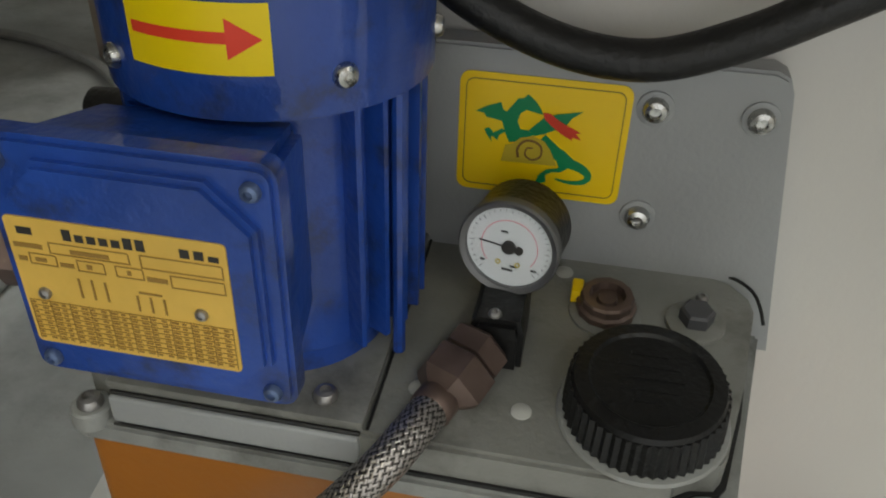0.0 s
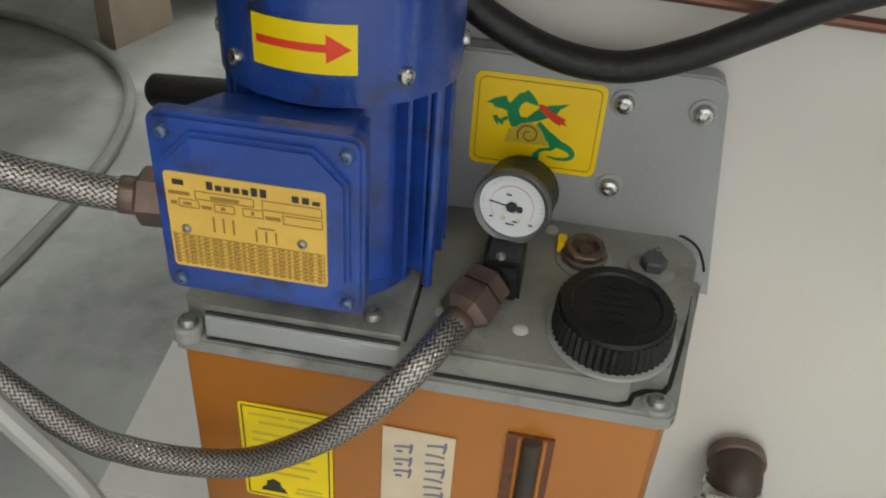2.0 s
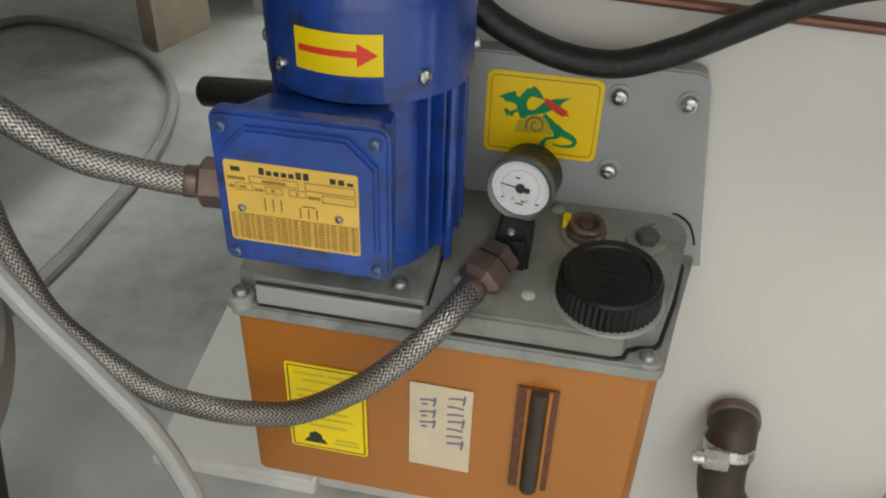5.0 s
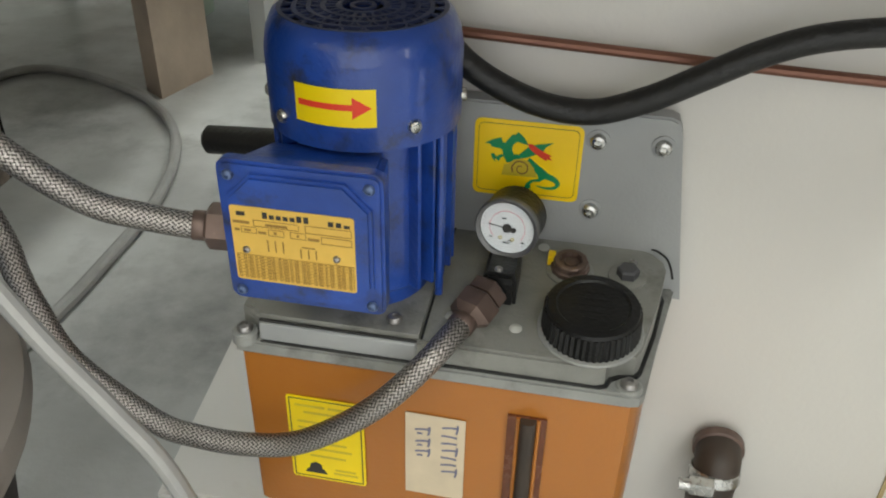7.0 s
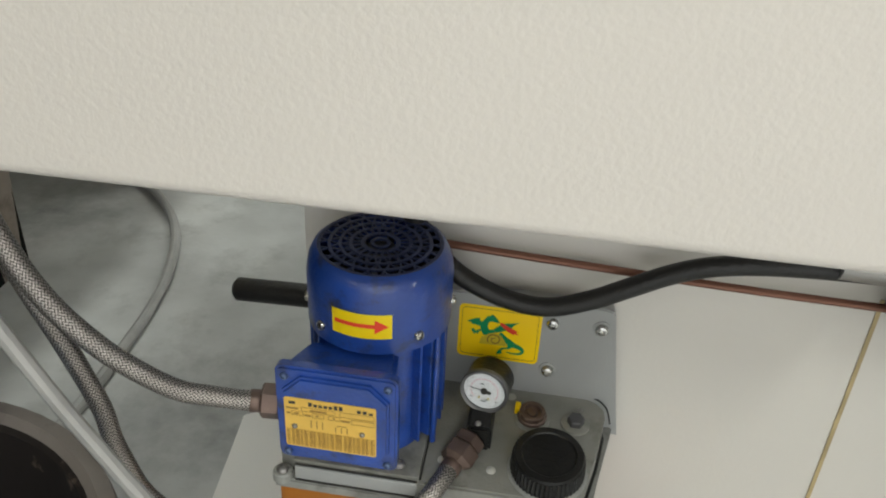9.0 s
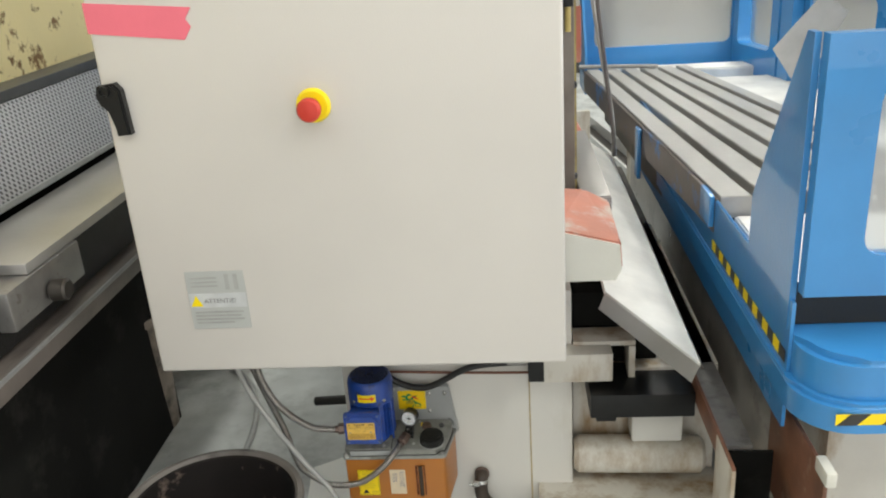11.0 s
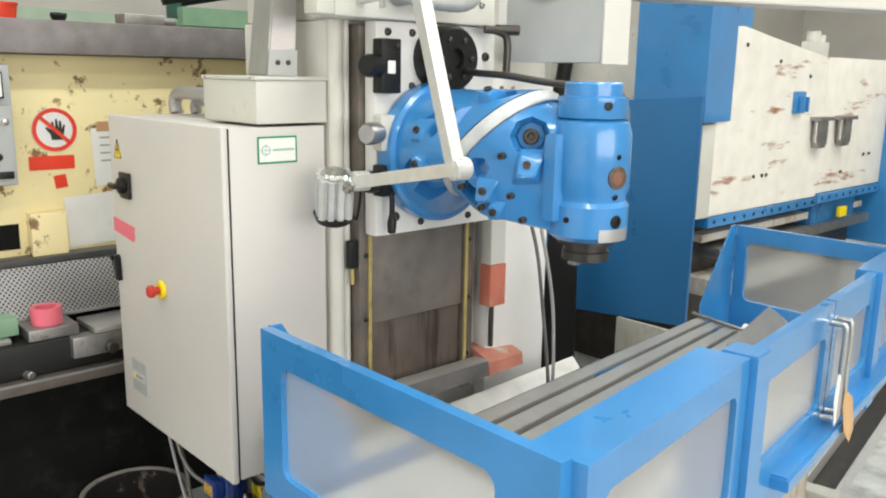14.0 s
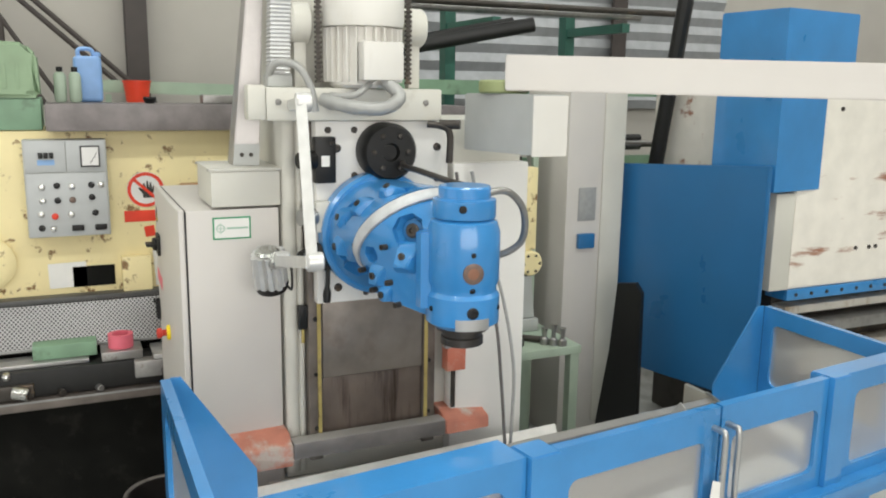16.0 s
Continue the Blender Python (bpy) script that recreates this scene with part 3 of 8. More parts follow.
b = N()
box(b, (0.032, 0.262, 0.388), (0.165, 0.33, 0.400), 0.003)
box(b, (0.150, 0.262, 0.300), (0.165, 0.33, 0.387), 0.003)
box(b, (0.166, 0.290, 0.298), (0.290, 0.33, 0.318), 0.003)
part("bracket_frame", b, M_BASEDIRTY, base, "oil-stained bracket frame on the casting")

b = N()
box(b, (-0.034, 0.22, 0.325), (0.112, YW - 0.001, 0.392), 0.004)
solo("limit_bracket", b, M_BASEDIRTY, (0.04, 0.23, 0.338), "chipped white bracket plate on the machine base", "bracket")
b = N()
box(b, (0.062, 0.19, 0.254), (0.280, YW - 0.001 + 0.06, 0.310), 0.003)
dc = thing("drag_chain_cover", (0.17, 0.22, 0.25), "black plastic cover bar on the machine base", "cover")
part("cover_bar", b, M_BLACKPLASTIC, dc)
b = N()
box(b, (0.075, 0.20, 0.238), (0.118, YW, 0.2535), 0.004)
part("cover_foot", b, M_BLACKPLASTIC, dc)

# ---- electrical cabinet ----
CT = 1.507
cab = thing("electrical_cabinet", (-0.38, 0.16, 0.5), "light grey painted steel control cabinet with closed door", "cabinet")
b = N()
box(b, (-0.752, 0.026, 0.506), (-0.004, 0.328, CT), 0.004)
part("cabinet_body", b, M_CABINET, cab)
b = N()
box(b, (-0.76, 0.0, 0.5), (0.0, 0.020, CT + 0.004), 0.006, 3)
door = part("cabinet_door", b, M_CABINET, cab)
b = N()
box(b, (-0.752, 0.0202, 0.508), (-0.006, 0.026, CT - 0.002))
part("door_seal", b, M_BLACK, cab, "black rubber door seal")
# emergency stop
b = N()
cyl(b, (-0.407, 0.0, 0.993), (-0.407, -0.012, 0.993), 0.029, 0.027, 32, 0.002)
es = part("emergency_stop", b, M_YELLOW, cab, "yellow round collar with red mushroom button")
b = N()
lathe(b, [(0.012, 0.0), (0.012, 0.016), (0.019, 0.018), (0.0195, 0.030), (0.016, 0.035), (0.0001, 0.037)], (-0.407, -0.012, 0.993), (0, -1, 0), 28)
part("mushroom_button", b, M_BUTTON, es, "red mushroom push button")
# rotary switch
b = N()
box(b, (-0.672, -0.012, 1.248), (-0.598, -0.0005, 1.332), 0.004)
sw = part("main_switch", b, M_BLACKPLASTIC, cab, "black rotary main switch")
b = N()
lathe(b, [(0.026, 0), (0.026, 0.012), (0.02, 0.016), (0.0001, 0.016)], (-0.64, -0.012, 1.29), (0, -1, 0), 24)
box(b, (-0.666, -0.052, 1.283), (-0.612, -0.024, 1.297), 0.004)
part("switch_knob", b, M_BLACKPLASTIC, sw)
# swing handle
b = N()
prism(b, [(-0.030, -0.004), (-0.026, 0.012), (0.004, 0.016), (0.014, 0.004), (0.018, -0.070), (-0.006, -0.072), (-0.008, -0.026), (-0.024, -0.022)], (-0.735, -0.0005, 1.032), (1, 0, 0), (0, 0, 1), 0.018, 0.004)
lathe(b, [(0.010, 0), (0.010, 0.006), (0.006, 0.006), (0.006, 0.001), (0.0001, 0.001)], (-0.748, -0.0185, 1.036), (0, -1, 0), 18)
part("door_handle", b, M_BLACKPLASTIC, cab, "black plastic swing handle")
# warning triangle
b = N()
prism(b, [(-0.03, 0), (0.03, 0), (0, 0.062)], (-0.692, -0.0004, 1.372), (1, 0, 0), (0, 0, 1), 0.0008)
wt = part("warning_sign", b, M_YELLOW, cab, "yellow warning triangle sticker")
b = N()
prism(b, [(0.003, 0.045), (-0.010, 0.024), (0.001, 0.026), (-0.004, 0.008), (0.010, 0.031), (0.001, 0.029)], (-0.692, -0.0014, 1.372), (1, 0, 0), (0, 0, 1), 0.0004)
for p, q in (((-0.03, 0), (0.03, 0)), ((-0.03, 0), (0, 0.062)), ((0.03, 0), (0, 0.062))):
    tube(b, [(-0.692 + p[0] * 0.9, -0.0014, 1.374 + p[1] * 0.95), (-0.692 + (p[0] + q[0]) * 0.45, -0.0014, 1.374 + (p[1] + q[1]) * 0.475), (-0.692 + q[0] * 0.9, -0.0014, 1.374 + q[1] * 0.95)], 0.0014, 6, 2)
part("symbol", b, M_INK, wt, "black lightning symbol and edge")
# pink tape on the door
b = N()
prism(b, [(0, 0.01), (0.158, -0.008), (0.172, 0.012), (0.164, 0.024), (0.176, 0.042), (0, 0.058)], (-0.7615, -0.0006, 1.117), (1, 0, 0), (0, 0, 1), 0.0008)
solo("pink_tape_strip", b, M_PINK, (-0.68, 0, 1.117), "strip of pink adhesive tape on the cabinet door", "tape")
# rating plate
b = N()
prism(b, [(0, 0), (0.108, 0), (0.108, 0.114), (0, 0.114)], (-0.680, -0.0005, 0.590), (1, 0, 0), (0, 0, 1), 0.0012)
rp = part("rating_plate", b, M_PANELGREY, cab, "grey rating plate with warning line")
b = N()
prism(b, [(0, 0), (0.106, 0), (0.106, 0.028), (0, 0.028)], (-0.679, -0.0018, 0.633), (1, 0, 0), (0, 0, 1), 0.0005)
pl = part("warning_line", b, M_SCALE, rp, "white line with warning triangle")
b = N()
prism(b, [(0, 0), (0.022, 0), (0.011, 0.021)], (-0.677, -0.0024, 0.636), (1, 0, 0), (0, 0, 1), 0.0005)
part("warning_triangle", b, M_YELLOW, pl)
b = N()
for i, (w, zz) in enumerate(((0.05, 0.690), (0.05, 0.682), (0.05, 0.674), (0.09, 0.622), (0.085, 0.615), (0.09, 0.608), (0.07, 0.601))):
    prism(b, [(0, 0), (w, 0), (w, 0.003), (0, 0.003)], (-0.672, -0.0019, zz), (1, 0, 0), (0, 0, 1), 0.0004)
for xx in (-0.608, -0.592):
    prism(b, [(0, 0), (0.008, 0), (0.008, 0.03), (0, 0.03)], (xx, -0.0019, 0.668), (1, 0, 0), (0, 0, 1), 0.0004)
part("printing", b, M_FLEX, rp)


def words(text, size, m, material, name, parent):
    cu = bpy.data.curves.new("words", "FONT")
    cu.body, cu.size, cu.extrude = text, size, 0.0002
    ob = new("words", cu)
    dg = bpy.context.evaluated_depsgraph_get()
    me = bpy.data.meshes.new_from_object(ob.evaluated_get(dg))
    bpy.data.objects.remove(ob)
    me.transform(Matrix.Translation(-root_at(parent)) @ m)
    me.materials.clear()
    me.materials.append(material)
    o = new(name, me)
    o.parent = parent
    return o


words("ATTENTIE!", 0.0125, pose(-0.652, -0.0026, 0.642, 90, 0, 0), M_INKGREY, "lettering", pl)
# label on the cabinet's side
b = N()
prism(b, [(0, 0), (0.124, 0), (0.124, 0.074), (0, 0.074)], (-0.0035, 0.109, 1.408), (0, 1, 0), (0, 0, 1), 0.0012)
lb = part("side_label", b, M_GREENINK, cab, "white label with green border")
b = N()
prism(b, [(0.005, 0.005), (0.119, 0.005), (0.119, 0.069), (0.005, 0.069)], (-0.0022, 0.109, 1.408), (0, 1, 0), (0, 0, 1), 0.0006)
part("label_face", b, M_PAPER, lb)
b = N()
for i in range(20):
    a0, a1 = 2 * math.pi * i / 20, 2 * math.pi * (i + 1) / 20
    prism(b, [(r * math.cos(a), r * math.sin(a)) for r, a in ((0.011, a0), (0.014, a0), (0.014, a1), (0.011, a1))], (-0.0014, 0.134, 1.445), (0, 1, 0), (0, 0, 1), 0.0004)
for w, h in ((0.036, 0.002), (0.002, 0.036)):
    prism(b, [(-w / 2, -h / 2), (w / 2, -h / 2), (w / 2, h / 2), (-w / 2, h / 2)], (-0.0013, 0.134, 1.445), (0, 1, 0), (0, 0, 1), 0.0004)
prism(b, [(0, 0), (0.068, 0), (0.068, 0.006), (0, 0.006)], (-0.0014, 0.156, 1.442), (0, 1, 0), (0, 0, 1), 0.0004)
part("printing", b, M_GREENTINT, lb, "faint green ring and line of print")
# cable box on the cabinet
b = N()
box(b, (-0.30, 0.108, CT + 0.008), (0.0, 0.335, 1.632), 0.005)
cbx = thing("cable_box", (-0.15, 0.22, CT + 0.008), "cream painted cable entry box on the cabinet", "cable box")
part("box_body", b, M_CREAM, cbx)
b = N()
box(b, (-0.304, 0.104, 1.632), (0.004, 0.339, 1.642), 0.003)
part("box_lid", b, M_CREAM, cbx)
for sx in (-0.28, -0.02):
    screw("lid_screw", (sx, 0.1035, 1.637), (0, -1, 0), 0.004, cbx, M_STEEL, local=False)

# ---- column ----
column = thing("machine_column", (-0.2, 0.8, 0.0), "cream painted milling machine column with dark guideways", "machine column")
b = N()
box(b, (-0.46, 0.338, 0.523), (-0.004, 1.255, 1.80), 0.008)
part("column_casting", b, M_CREAM, column)
b = N()
cyl(b, (0.0, 0.362, 0.55), (0.0, 0.362, 1.80), 0.024, None, 20)
cyl(b, (0.004, 0.395, 0.55), (0.004, 0.395, 1.80), 0.012, None, 16)
part("corner_profile", b, M_CREAM, column)
for y0 in (0.410, 0.840):
    b = N()
    box(b, (-0.003, y0, 0.60), (0.050, y0 + 0.048, 1.79), 0.003)
    gw = part("guideway", b, M_WAY, column, "greasy brown-grey steel guideway")
    for zz in (0.72, 0.92, 1.12):
        screw("bolt", (0.0502, y0 + 0.024, zz), (1, 0, 0), 0.008, gw, M_BLACK, local=False)
    b = N()
    box(b, (0.051, y0 + (0.030 if y0 < 0.6 else 0.004), 0.62), (0.056, y0 + (0.042 if y0 < 0.6 else 0.016), 1.18))
    part("yellow_strip", b, M_STRIP, gw, "worn yellow wiper strip")
b = N()
box(b, (0.0, 0.461, 0.90), (0.046, 0.838, 1.182), 0.004)
part("way_cover", b, M_BELLOWS, column, "grimy steel way cover")
b = N()
box(b, (0.0, 0.461, 0.615), (0.036, 0.838, 0.897), 0.004)
part("way_cover", b, M_COVERLOW, column, "rust-streaked lower way cover")
b = N()
box(b, (-0.003, 0.95, 0.53), (0.055, 1.258, 1.645), 0.006)
part("side_cover", b, M_COVERWHITE, column, "white sheet metal side cover")
# counterweight guard with red end
guard = thing("guard_strip", (0.08, 0.95, 0.88), "cream and red painted square guard strip on the column", "guard")
b = N()
box(b, (0.058, 0.915, 1.03), (0.105, 0.985, 1.5), 0.004)
part("guard_tube", b, M_CREAM, guard)
b = N()
box(b, (0.056, 0.913, 0.885), (0.108, 0.988, 1.03), 0.004)
part("red_end", b, M_REDPAINT, guard, "red painted lower end")
b = N()
cyl(b, (0.08, 0.95, 0.735), (0.08, 0.95, 0.884), 0.009)
part("rod", b, M_DARKSTEEL, guard)

# ---- saddle ----
saddle = thing("spindle_saddle", (0.08, 0.65, 1.186), "white painted spindle saddle plate with bolts", "saddle")
b = N()
box(b, (0.052, 0.428, 1.186), (0.105, 0.905, 1.80), 0.008)
part("saddle_plate", b, M_COVERWHITE, saddle)
for yy, zz in ((0.50, 1.71), (0.50, 1.24), (0.86, 1.24), (0.50, 1.52), (0.86, 1.71)):
    screw("bolt", (0.1052, yy, zz), (1, 0, 0), 0.014, saddle, M_DARKSTEEL, "dark socket bolt", local=False)
b = N()
lathe(b, [(0.095, 0), (0.095, 0.07), (0.085, 0.085), (0.03, 0.085), (0.025, 0.07), (0.0001, 0.07)], (0.1055, 0.66, 1.70), (1, 0, 0), 36)
hub = part("drive_disc", b, M_BLACKPLASTIC, saddle, "black drive disc with bolts")
for i in range(6):
    a = math.pi / 3 * i
    screw("bolt", (0.191, 0.66 + 0.06 * math.cos(a), 1.70 + 0.06 * math.sin(a)), (1, 0, 0), 0.009, hub, M_DARKSTEEL, local=False)
# clamps and valves on the guideway's edge
for nm, z0, z1, mm, lab in (("valve_block", 1.60, 1.75, M_BLACKPLASTIC, "black valve block on the saddle"), ("clamp_block", 1.44, 1.54, M_CREAM, "white clamp block with knob"), ("lower_block", 1.31, 1.40, M_BLACKPLASTIC, "black limit switch block")):
    b = N()
    box(b, (0.106, 0.415, z0), (0.15, 0.485, z1), 0.006)
    o = thing(nm, (0.12, 0.45, z0), lab, "switch block" if "switch" in lab else "block")
    part("block_body", b, mm, o)
    b = N()
    lathe(b, [(0.03, 0), (0.032, 0.04), (0.026, 0.055), (0.0001, 0.055)], (0.13, 0.415, (z0 + z1) / 2), (0.3, -1, 0), 20)
    part("knob", b, M_STEEL if mm is M_CREAM else M_BLACKPLASTIC, o, "turned knob")
    screw("bolt", (0.1502, 0.47, z1 - 0.02), (1, 0, 0), 0.007, o, M_DARKSTEEL, local=False)
b = N()
box(b, (0.1505, 0.435, 1.655), (0.152, 0.462, 1.690))
solo("white_tag", b, M_PAPER, (0.151, 0.45, 1.655), "small white tag on the black valve block", "tag")
lv = thing("clamp_lever", (0.12, 0.44, 1.24), "black clamping lever on the saddle", "lever")
b = N()
lathe(b, [(0.022, 0), (0.022, 0.03), (0.014, 0.034), (0.0001, 0.034)], (0.106, 0.455, 1.345), (1, 0, 0), 18)
part("lever_hub", b, M_BLACKPLASTIC, lv)
b = N()
tube(b, [(0.135, 0.455, 1.345), (0.150, 0.452, 1.30), (0.155, 0.448, 1.25)], 0.008, 10, 6)
lathe(b, [(0.009, 0), (0.014, 0.02), (0.012, 0.05), (0.0001, 0.054)], (0.155, 0.448, 1.255), (0.05, -0.05, -1), 12)
part("lever_arm", b, M_BLACKPLASTIC, lv)
for yy, zz in ((0.56, 1.77), (0.47, 1.77), (0.56, 1.62), (0.53, 1.30), (0.60, 1.215), (0.80, 1.215), (0.86, 1.60)):
    screw("bolt", (0.1052, yy, zz), (1, 0, 0), 0.011, saddle, M_DARKSTEEL, "dark socket bolt", local=False)
b = N()
tube(b, [(0.16, 0.80, 1.79), (0.18, 0.84, 1.785), (0.19, 0.87, 1.76), (0.19, 0.87, 1.66)], 0.012, 10, 6)
cyl(b, (0.17, 0.84, 1.79), (0.21, 0.90, 1.79), 0.016, None, 12)
solo("hose_post", b, M_DARKSTEEL, (0.19, 0.87, 1.66), "dark hose post on the saddle", "post")
b = N()
box(b, (0.026, 0.378, 1.085), (0.046, 0.4095, 1.17), 0.003)
sb = thing("stop_block", (0.036, 0.394, 1.03), "slim black stop bar with a brass end", "stop bar")
part("stop_bar", b, M_BLACKPLASTIC, sb)
b = N()
cyl(b, (0.036, 0.394, 1.035), (0.036, 0.394, 1.0845), 0.006, None, 12, 0.001)
part("brass_end", b, M_STRIP, sb, "brass pin end")

# ---- crosshead, feed motor ----
cross = thing("crosshead", (0.08, 0.55, 1.80), "cream painted crosshead beam on the column", "crosshead")
b = N()
box(b, (0.02, 0.262, 1.801), (0.145, 0.86, 1.905), 0.008)
part("beam", b, M_CREAM, cross)
b = N()
box(b, (0.085, 0.205, 1.803), (0.148, 0.2615, 1.912), 0.008)
part("beam_end", b, M_CREAM, cross)
for yy, zz in ((0.30, 1.86), (0.55, 1.83), (0.80, 1.86)):
    screw("bolt", (0.1452, yy, zz), (1, 0, 0), 0.010, cross, M_STEEL, local=False)
b = N()
lathe(b, [(0.026, 0), (0.028, 0.03), (0.024, 0.045), (0.0001, 0.045)], (0.145, 0.47, 1.862), (1, 0, 0.1), 18)
part("hose_socket", b, M_FLEX, cross, "grey hose socket")
motor = thing("feed_motor", (0.10, 0.60, 1.905), "white upright electric feed motor with cooling fins", "motor")
b = N()
lathe(b, [(0.10, 0), (0.11, 0.01), (0.11, 0.19), (0.10, 0.20)], (0.08, 0.60, 1.906), seg=32)
part("motor_body", b, M_BASEWHITE, motor)
for i in range(26):
    a = 2 * math.pi * i / 26
    b = N()
    prism(b, [(0.105, -0.003), (0.13, -0.002), (0.13, 0.002), (0.105, 0.003)], (0.08, 0.60, 1.925), (math.cos(a), math.sin(a), 0), (-math.sin(a), math.cos(a), 0), 0.17)
    part("fin", b, M_BASEWHITE, motor)
b = N()
lathe(b, [(0.132, 0), (0.136, 0.02), (0.136, 0.10), (0.120, 0.125), (0.08, 0.14), (0.0001, 0.14)], (0.08, 0.60, 2.10), seg=36)
part("fan_cowl", b, M_BASEWHITE, motor, "white domed fan cowl")
b = N()
box(b, (0.195, 0.545, 1.93), (0.25, 0.68, 2.05), 0.008)
tb = part("terminal_box", b, M_BASEWHITE, motor)
for yy in (0.40, 0.80):
    b = N()
    cyl(b, (0.02, yy - 0.035, 2.11), (0.02, yy + 0.035, 2.11), 0.065, None, 28, 0.008)
    box(b, (0.0, yy - 0.02, 1.906), (0.04, yy + 0.02, 2.10), 0.004)
    ch = thing("chain_wheel", (0.02, yy, 1.906), "cream chain guide wheel with hanging steel chain", "chain wheel", group="chain wheels on the crosshead")
    part("wheel", b, M_CREAM, ch)
    b = N()
    for i in range(18):
        z = 1.92 + 0.0155 * i
        xx = 0.02 + 0.075
        yo = 0.045 * (1 if yy < 0.6 else -1)
        box(b, (xx - 0.006, yy + yo - 0.012, z), (xx + 0.006, yy + yo + 0.012, z + 0.009), 0.002, 1)
        box(b, (xx - 0.003, yy + yo - 0.006, z + 0.009), (xx + 0.003, yy + yo + 0.006, z + 0.0155))
    part("chain", b, M_DARKSTEEL, ch, "dark steel roller chain")
b = N()
tube(b, [(0.22, 0.63, 1.93), (0.26, 0.66, 1.88), (0.27, 0.60, 1.845), (0.24, 0.50, 1.85), (0.16, 0.44, 1.87)], 0.021, 14, 8, 0.07)
solo("motor_conduit", b, M_FLEX, (0.2, 0.55, 1.85), "grey corrugated conduit looping below the motor", "conduit")
b = N()
tube(b, [(0.21, 0.58, 1.92), (0.24, 0.52, 1.885), (0.19, 0.46, 1.88)], 0.010, 10, 8)
solo("motor_cable", b, M_FLEX, (0.2, 0.5, 1.88), "grey cable from the motor", "cable")
# sheet channel and ribbed duct rising beside the column
ch = thing("cable_channel", (-0.16, 0.30, 1.643), "brushed metal cable channel above the cabinet", "cable channel")
b = N()
hull(b, [(-0.20, 0.197, 1.643), (-0.090, 0.197, 1.643), (-0.075, 0.280, 1.643), (-0.20, 0.280, 1.643), (-0.17, 0.262, 2.25), (-0.090, 0.262, 2.25), (-0.085, 0.315, 2.25), (-0.17, 0.315, 2.25)])
bmesh.ops.bevel(b, geom=b.edges[:], offset=0.004, segments=2, affect="EDGES")
part("channel_sheet", b, M_BRUSHED, ch)
b = N()
hull(b, [(-0.0885, 0.196, 1.6435), (-0.0735, 0.281, 1.6435), (-0.0835, 0.196, 1.6435), (-0.0685, 0.281, 1.6435), (-0.0885, 0.203, 1.715), (-0.0735, 0.284, 1.715), (-0.0835, 0.203, 1.715), (-0.0685, 0.284, 1.715)])
ft = part("foot_plate", b, M_PANELGREY, ch, "grey screwed foot plate")
for yy in (0.225, 0.255):
    screw("bolt", (-0.0832 + 0.176 * (yy - 0.196), yy, 1.68), (1, -0.17, 0), 0.007, ft, M_DARKSTEEL, local=False)
b = N()
box(b, (-0.44, 0.3385, 1.8005), (-0.062, 0.70, 2.25), 0.006)
part("column_cap", b, M_CREAM, column, "cream sheet cover above the column")
rd = thing("ribbed_duct", (0.04, 0.335, 1.91), "pale ribbed flexible cable duct on the crosshead", "duct")
b = N()
k = 44
rings = []
for i in range(k * 2):
    t = i / (2 * k - 1)
    z = 1.93 + 0.55 * t
    yo = 0.325 + 0.02 * t
    g = 0.0 if i % 2 else 0.004
    rings.append([b.verts.new((0.04 + sx * (0.03 - g), yo + sy * (0.034 - g), z)) for sx, sy in ((-1, -1), (1, -1), (1, 1), (-1, 1))])
for a, c in zip(rings, rings[1:]):
    for q in range(4):
        b.faces.new((a[q], a[(q + 1) % 4], c[(q + 1) % 4], c[q]))
b.faces.new(rings[0][::-1])
b.faces.new(rings[-1])
part("ribbed_sleeve", b, M_FLEXPALE, rd)
b = N()
box(b, (0.005, 0.285, 1.906), (0.075, 0.365, 1.945), 0.004)
part("duct_socket", b, M_PANELGREY, rd, "grey duct socket")

# ---- milling head ----
head = thing("milling_head", (0.25, 0.65, 1.175), "light blue universal milling head with tilted swivel ring", "milling head")
FC = Vector((0.19, 0.635, 1.415))
b = N()
lathe(b, [(0.195, 0), (0.205, 0.01), (0.205, 0.06), (0.195, 0.07)], (0.106, 0.635, 1.415), (1, 0, 0), 56)
part("flange", b, M_BLUE, head, "round blue mounting flange")
SW = Vector((0.395, 0.665, 1.445))
AX = Vector((0.72, 0.10, -0.68)).normalized()
b = N()
hull(b, ring_pts((0.176, 0.635, 1.415), (1, 0, 0), 0.185, 40) + ring_pts(SW - AX * 0.03, AX, 0.195, 40))
swh = part("swivel_housing", b, M_BLUE, head, sharp=28)
b = N()
lathe(b, [(0.197, -0.018), (0.201, -0.012), (0.201, 0.012), (0.197, 0.018)], SW - AX * 0.008, AX, 56)
part("swivel_ring", b, M_SCALE, head, "pale grey graduated swivel ring")
SPX, SPY = 0.655, 0.705
b = N()
pts = ring_pts(SW + AX * 0.012, AX, 0.190, 40)
pts += ring_pts((SPX - 0.04, SPY, 1.30), (0, 0, 1), 0.085, 20) + ring_pts((SPX - 0.05, SPY, 1.50), (0, 0, 1), 0.08, 20) + ring_pts((SPX - 0.05, SPY, 1.245), (0, 0, 1), 0.085, 20) + ring_pts((0.47, 0.66, 1.27), (0, 0, 1), 0.12, 20)
hull(b, pts)
hh = part("head_housing", b, M_BLUE, head, sharp=28)


